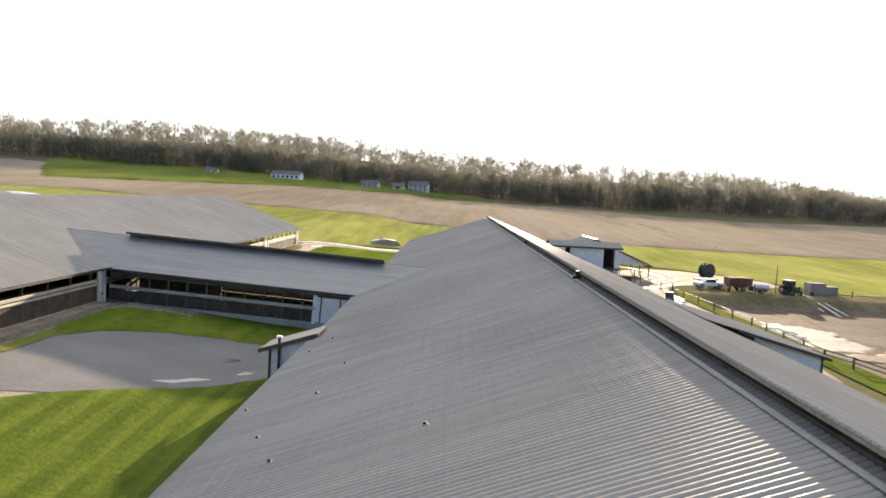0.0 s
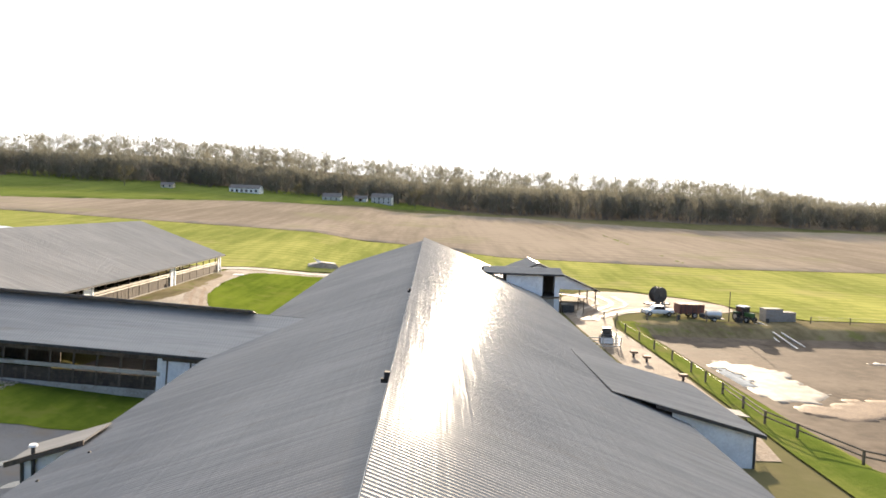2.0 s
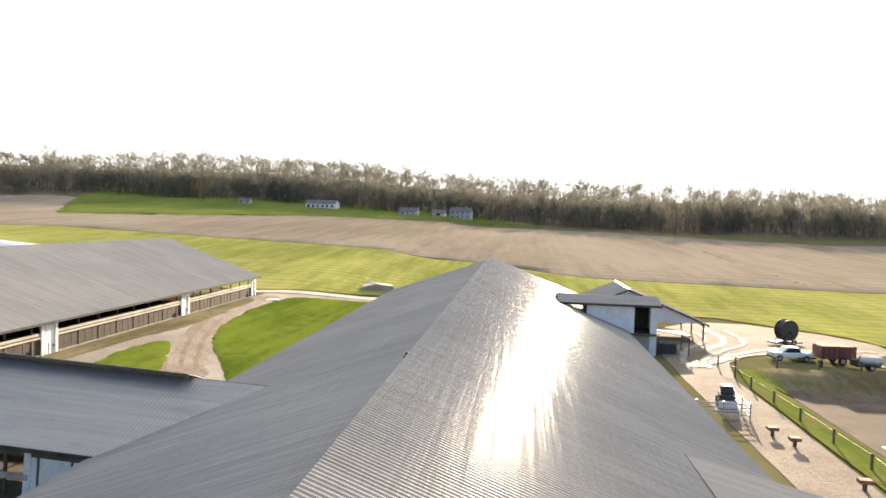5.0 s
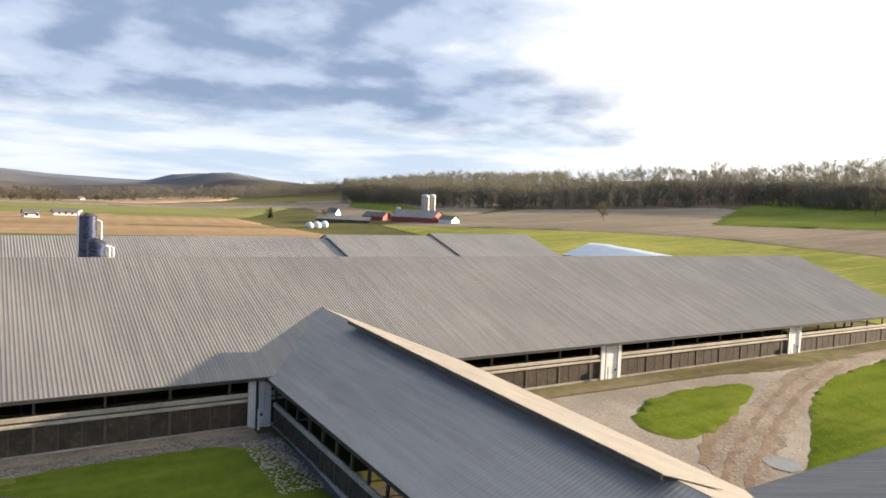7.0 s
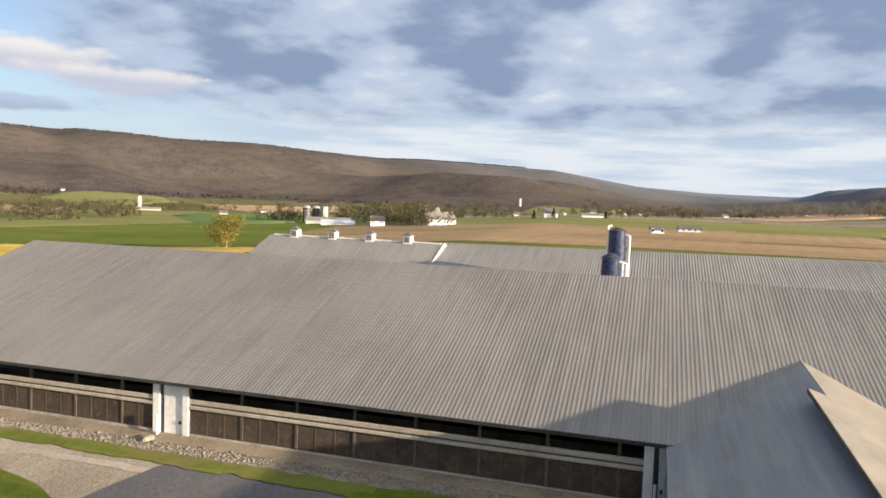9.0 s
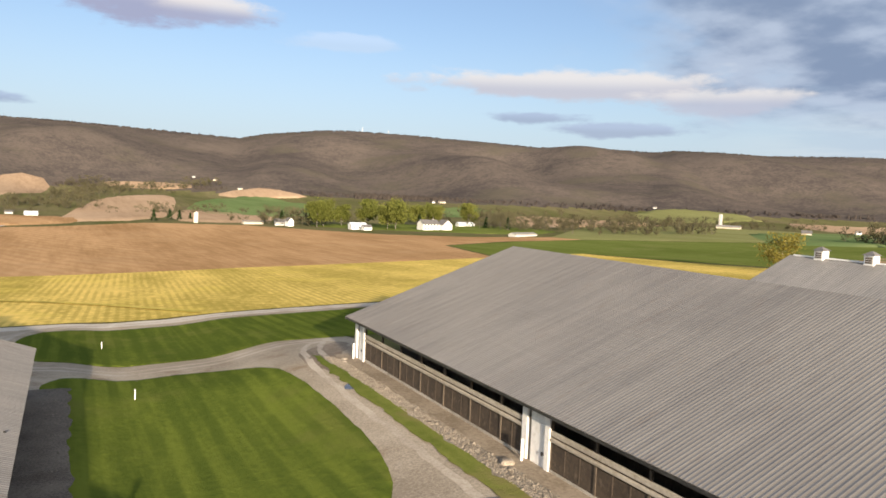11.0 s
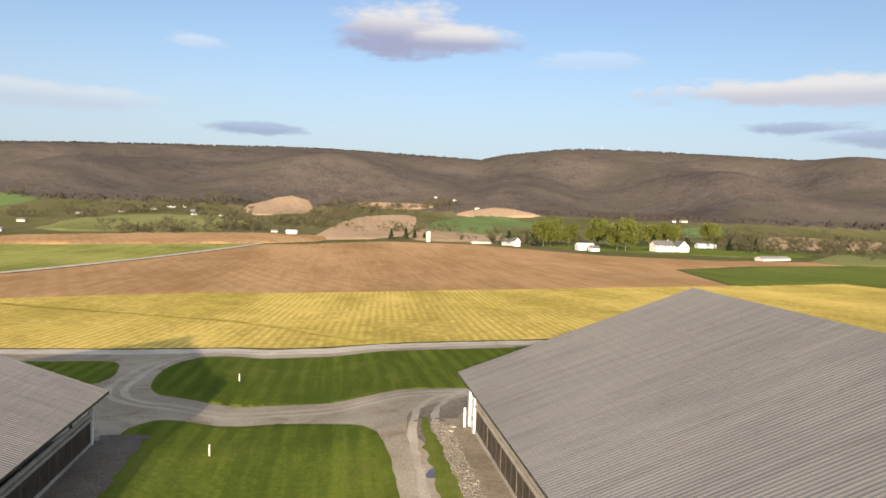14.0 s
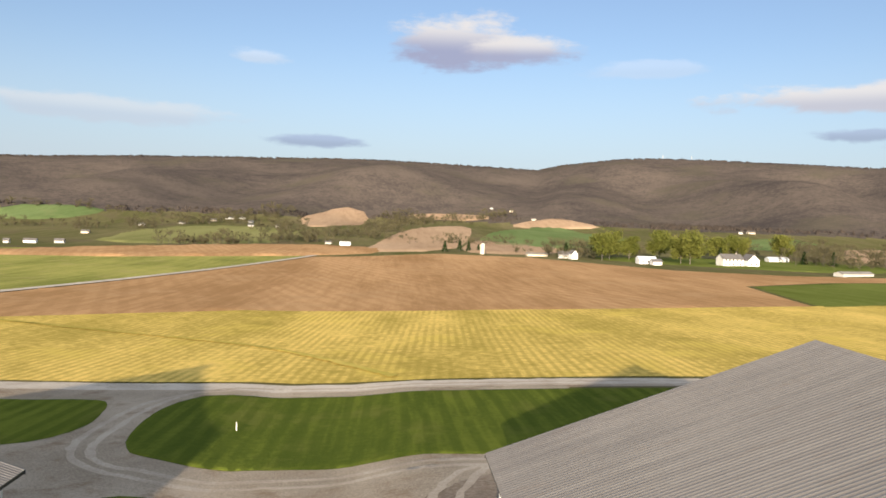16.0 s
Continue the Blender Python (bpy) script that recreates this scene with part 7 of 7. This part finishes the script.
M["fence_wood"] = surface("weathered_fence_wood", (0.085, 0.068, 0.052), (0.17, 0.14, 0.11), 0.9, 7, 0.6)
M["rust_red"] = surface("rusty_red_steel", (0.10, 0.035, 0.025), (0.20, 0.08, 0.055), 0.7, 4, 0.7)
M["rust_brown"] = surface("rusty_brown_steel", (0.12, 0.07, 0.045), (0.24, 0.15, 0.10), 0.8, 5, 0.9)
M["grey_brown"] = surface("grey_container_paint", (0.22, 0.20, 0.18), (0.34, 0.31, 0.28), 0.6, 3, 0.5, stain=(0.20, 0.11, 0.07), stain_amount=0.4)
tractor()
pickup()
lagoon_clutter()
lagoon_fence()

# ---- stakes, puddles, stones and small things in the yards ----


def yard_things():
    for x, y in ((-23.8, -16.1), (-25.3, 12.0)):
        s = thing("marker_stake", on_land(x, y, 10), "white marker stake in the lawn", "stake", "marker stakes")
        part("stake", boxed(-0.045, 0.045, -0.03, 0.03, -0.3, 0.98, 0.01), M["white_trim"], s)
        part("band", boxed(-0.05, 0.05, -0.035, 0.035, 0.80, 0.88), M["steel"], s)
    for pts, label in (([(-26.3, 105.2), (-25.2, 104.6), (-23.9, 105.4), (-24.2, 107.0), (-25.6, 107.6), (-26.4, 106.5)], "bright puddle in the wheel ruts"),
                       ([(-29.6, 50.3), (-27.2, 50.9), (-25.2, 52.3), (-25.6, 52.8), (-27.6, 51.6)], "long puddle at the lawn's edge"),
                       ([(-24.4, 54.2), (-23.2, 54.8), (-22.4, 56.0), (-23.2, 56.2)], "small puddle in the gravel yard"),
                       ([(-26.8, 57.6), (-25.4, 57.9), (-24.8, 58.9), (-26.0, 58.8)], "small puddle in the gravel yard"),
                       ([(-40.9, 22.5), (-40.2, 22.3), (-39.9, 23.6), (-40.7, 24.0)], "small puddle in the gravel drive")):
        sheet("puddle", pts, M["water"], 0.108, label, "puddle", cell=0.4, curved=2, ragged=0.5, kind="")
    sheet("lagoon_crust", [(38.2, 96), (38.6, 108), (43, 107.5), (48.3, 103.7), (47.5, 96), (48, 90), (43, 87), (38.4, 86)], M["foam"], 0.31, "pale frothy crust along the lagoon's edge", "crust", cell=0.9, curved=2, ragged=1.8, kind="")
    sheet("lagoon_crust", [(60, 109), (72, 106), (90, 107), (84, 110), (70, 112)], M["foam"], 0.31, "thin pale froth on the lagoon", "crust", cell=0.9, curved=2, ragged=2.0, kind="")
    sheet("lagoon_pool", [(38.3, 98), (38.4, 104), (40.6, 104), (41.6, 98), (40.4, 93), (38.4, 92)], M["water"], 0.36, "bright open water at the lagoon's edge", "puddle", cell=0.8, curved=3, ragged=0.9, kind="")
    sheet("sludge_bar", [(39, 85), (45, 88), (55, 91), (70, 92), (66, 87), (50, 82), (42, 80)], M["rut"], 0.33, "dark sludge bar in the lagoon", "sludge", cell=0.9, curved=2, ragged=1.5, kind="")
    rng = np.random.default_rng(3)
    shapes = []
    for k in range(6):
        bm = bmesh.new()
        bmesh.ops.create_icosphere(bm, subdivisions=1, radius=1.0)
        v = np.array([p.co for p in bm.verts]) * rng.uniform(0.7, 1.2, (len(bm.verts), 1)) * (1.0, 0.8, 0.6)
        shapes.append((v, np.array([[w.index for w in f.verts] for f in bm.faces])))
        bm.free()

    def scatter(name, count, x0, x1, y0, y1, small, large, label, where=None):
        V, F, n = [], [], 0
        for _ in range(count):
            x, y = rng.uniform(x0, x1), rng.uniform(y0, y1)
            if where and not where(x, y):
                continue
            v, f = shapes[int(rng.integers(6))]
            s = rng.uniform(small, large) * (1.8 if rng.uniform() > 0.96 else 1.0)
            a = rng.uniform(0, 6.28)
            turn = np.array([[math.cos(a), -math.sin(a), 0], [math.sin(a), math.cos(a), 0], [0, 0, 1]])
            V.append((v * s) @ turn.T + (x, y, land_at(x, y) + 0.12 + s * 0.2))
            F.append(f + n)
            n += len(v)
        tagged(new(name, tri_mesh(name, np.concatenate(V), np.concatenate(F), M["stone"])), label, "stones", kind="stuff")

    scatter("loose_stones", 7000, -42.95, -41.6, 13, 73, 0.03, 0.08, "loose pale stones along the barn wall")
    scatter("loose_stones", 900, -20.1, -18.2, 12, 73, 0.03, 0.08, "loose grey stones along the shaded wall")
    scatter("loose_stones", 900, -41.5, -34, 71.5, 74.2, 0.04, 0.12, "loose grey stones beside the link barn")
    rng2 = np.random.default_rng(9)
    rock = finish("stone", box(bmesh.new(), -0.25, 0.25, -0.2, 0.2, -0.05, 0.22, 0.07), M["stone"])
    for x, y, s in ((-42.9, 42.6, 1.6), (-42.6, 43.4, 0.9), (-43.1, 14.4, 1.0), (-42.8, 15.4, 0.8)):
        ob = new("boulder", rock)
        ob.matrix_world = on_land(x, y, rng2.uniform(0, 180), 0.03) @ Matrix.Scale(s, 4)
        tagged(ob, "flat brown stone before the barn door", "stone", "boulders")
    slab = solid("concrete_slab", boxed(-1.5, 1.5, -0.9, 0.9, -0.1, 0.12, 0.02), M["white_trim"], on_land(-39.6, 163.3, 20), "pale concrete slab lying in the yard", "slab")
    pile = thing("covered_pile", on_land(-26.5, 196.5, 15), "low grey pile under a sheet with a raised pale flap", "pile")
    part("mound", prism(bmesh.new(), [(-4.5, -0.3), (4.5, -0.3), (3.4, 1.1), (0, 1.5), (-3.2, 0.9)], "y", -2.2, 2.2), M["grey_brown"], pile)
    part("flap", prism(bmesh.new(), [(-1.0, 1.2), (0.6, 1.3), (-2.4, 2.5)], "y", -0.1, 0.1), M["white_trim"], pile)
    slope = (RIDGE - 0.50 - EAVE) / (HALF + 0.32)
    for x, y in ((-13.8, 24.3), (-15.2, 27.9), (-13.8, 32.9), (-17.3, 33.6), (-13.3, 38.3), (-16.7, 45.7), (-15.7, 48.7), (-8.4, 23.5)):
        z = EAVE + slope * (x + HALF) + SLOPE_A * y
        vent = thing("roof_fitting", pose(x, y, z, 0, -math.degrees(math.atan(slope)), 0) @ Matrix.Scale(0.65, 4), "small dark fitting with a pale collar on the barn roof", "fitting", "roof fittings")
        part("collar", boxed(-0.15, 0.15, -0.13, 0.13, -0.02, 0.05, 0.015), M["roof_old"], vent, "dull metal collar")
        part("cap", boxed(-0.10, 0.10, -0.10, 0.10, 0.05, 0.17, 0.03), M["rubber"], vent)
    for y, size in ((42.8, 1.0), (73.5, 0.7)):
        fitting = thing("ridge_fitting", pose(-0.12, y, RIDGE - 0.12 + SLOPE_A * y, 0.43) @ Matrix.Scale(size, 4), "small dark bracket at the barn's open ridge", "fitting", "ridge fittings")
        part("box", boxed(-0.16, 0.16, -0.16, 0.16, -0.16, 0.16, 0.02), M["rubber"], fitting)
        part("bracket", boxed(-0.30, 0.22, -0.05, 0.05, -0.34, -0.14), M["rubber"], fitting)
    hatch = thing("drain_cover", on_land(-18.9, 22.4), "dark drain cover in the gravel strip", "drain")
    bm = bmesh.new()
    bmesh.ops.create_cone(bm, cap_ends=True, segments=18, radius1=0.32, radius2=0.32, depth=0.12, matrix=Matrix.Translation((0, 0, 0.08)))
    part("cover", bm, M["dark_steel"], hatch)
    for x, y, h in ((-955, -2340, 36), (-1040, -2300, 33)):
        mast = thing("radio_mast", pose(x, y, land_at(x, y)), "thin radio mast on the mountain's crest", "mast", "radio masts")
        for a in (0, 2.1, 4.2):
            part("leg", tube(bmesh.new(), (2.2 * math.cos(a), 2.2 * math.sin(a), -3), (0.3 * math.cos(a), 0.3 * math.sin(a), h), 0.5, 0.3, 5), M["steel"], mast)


yard_things()
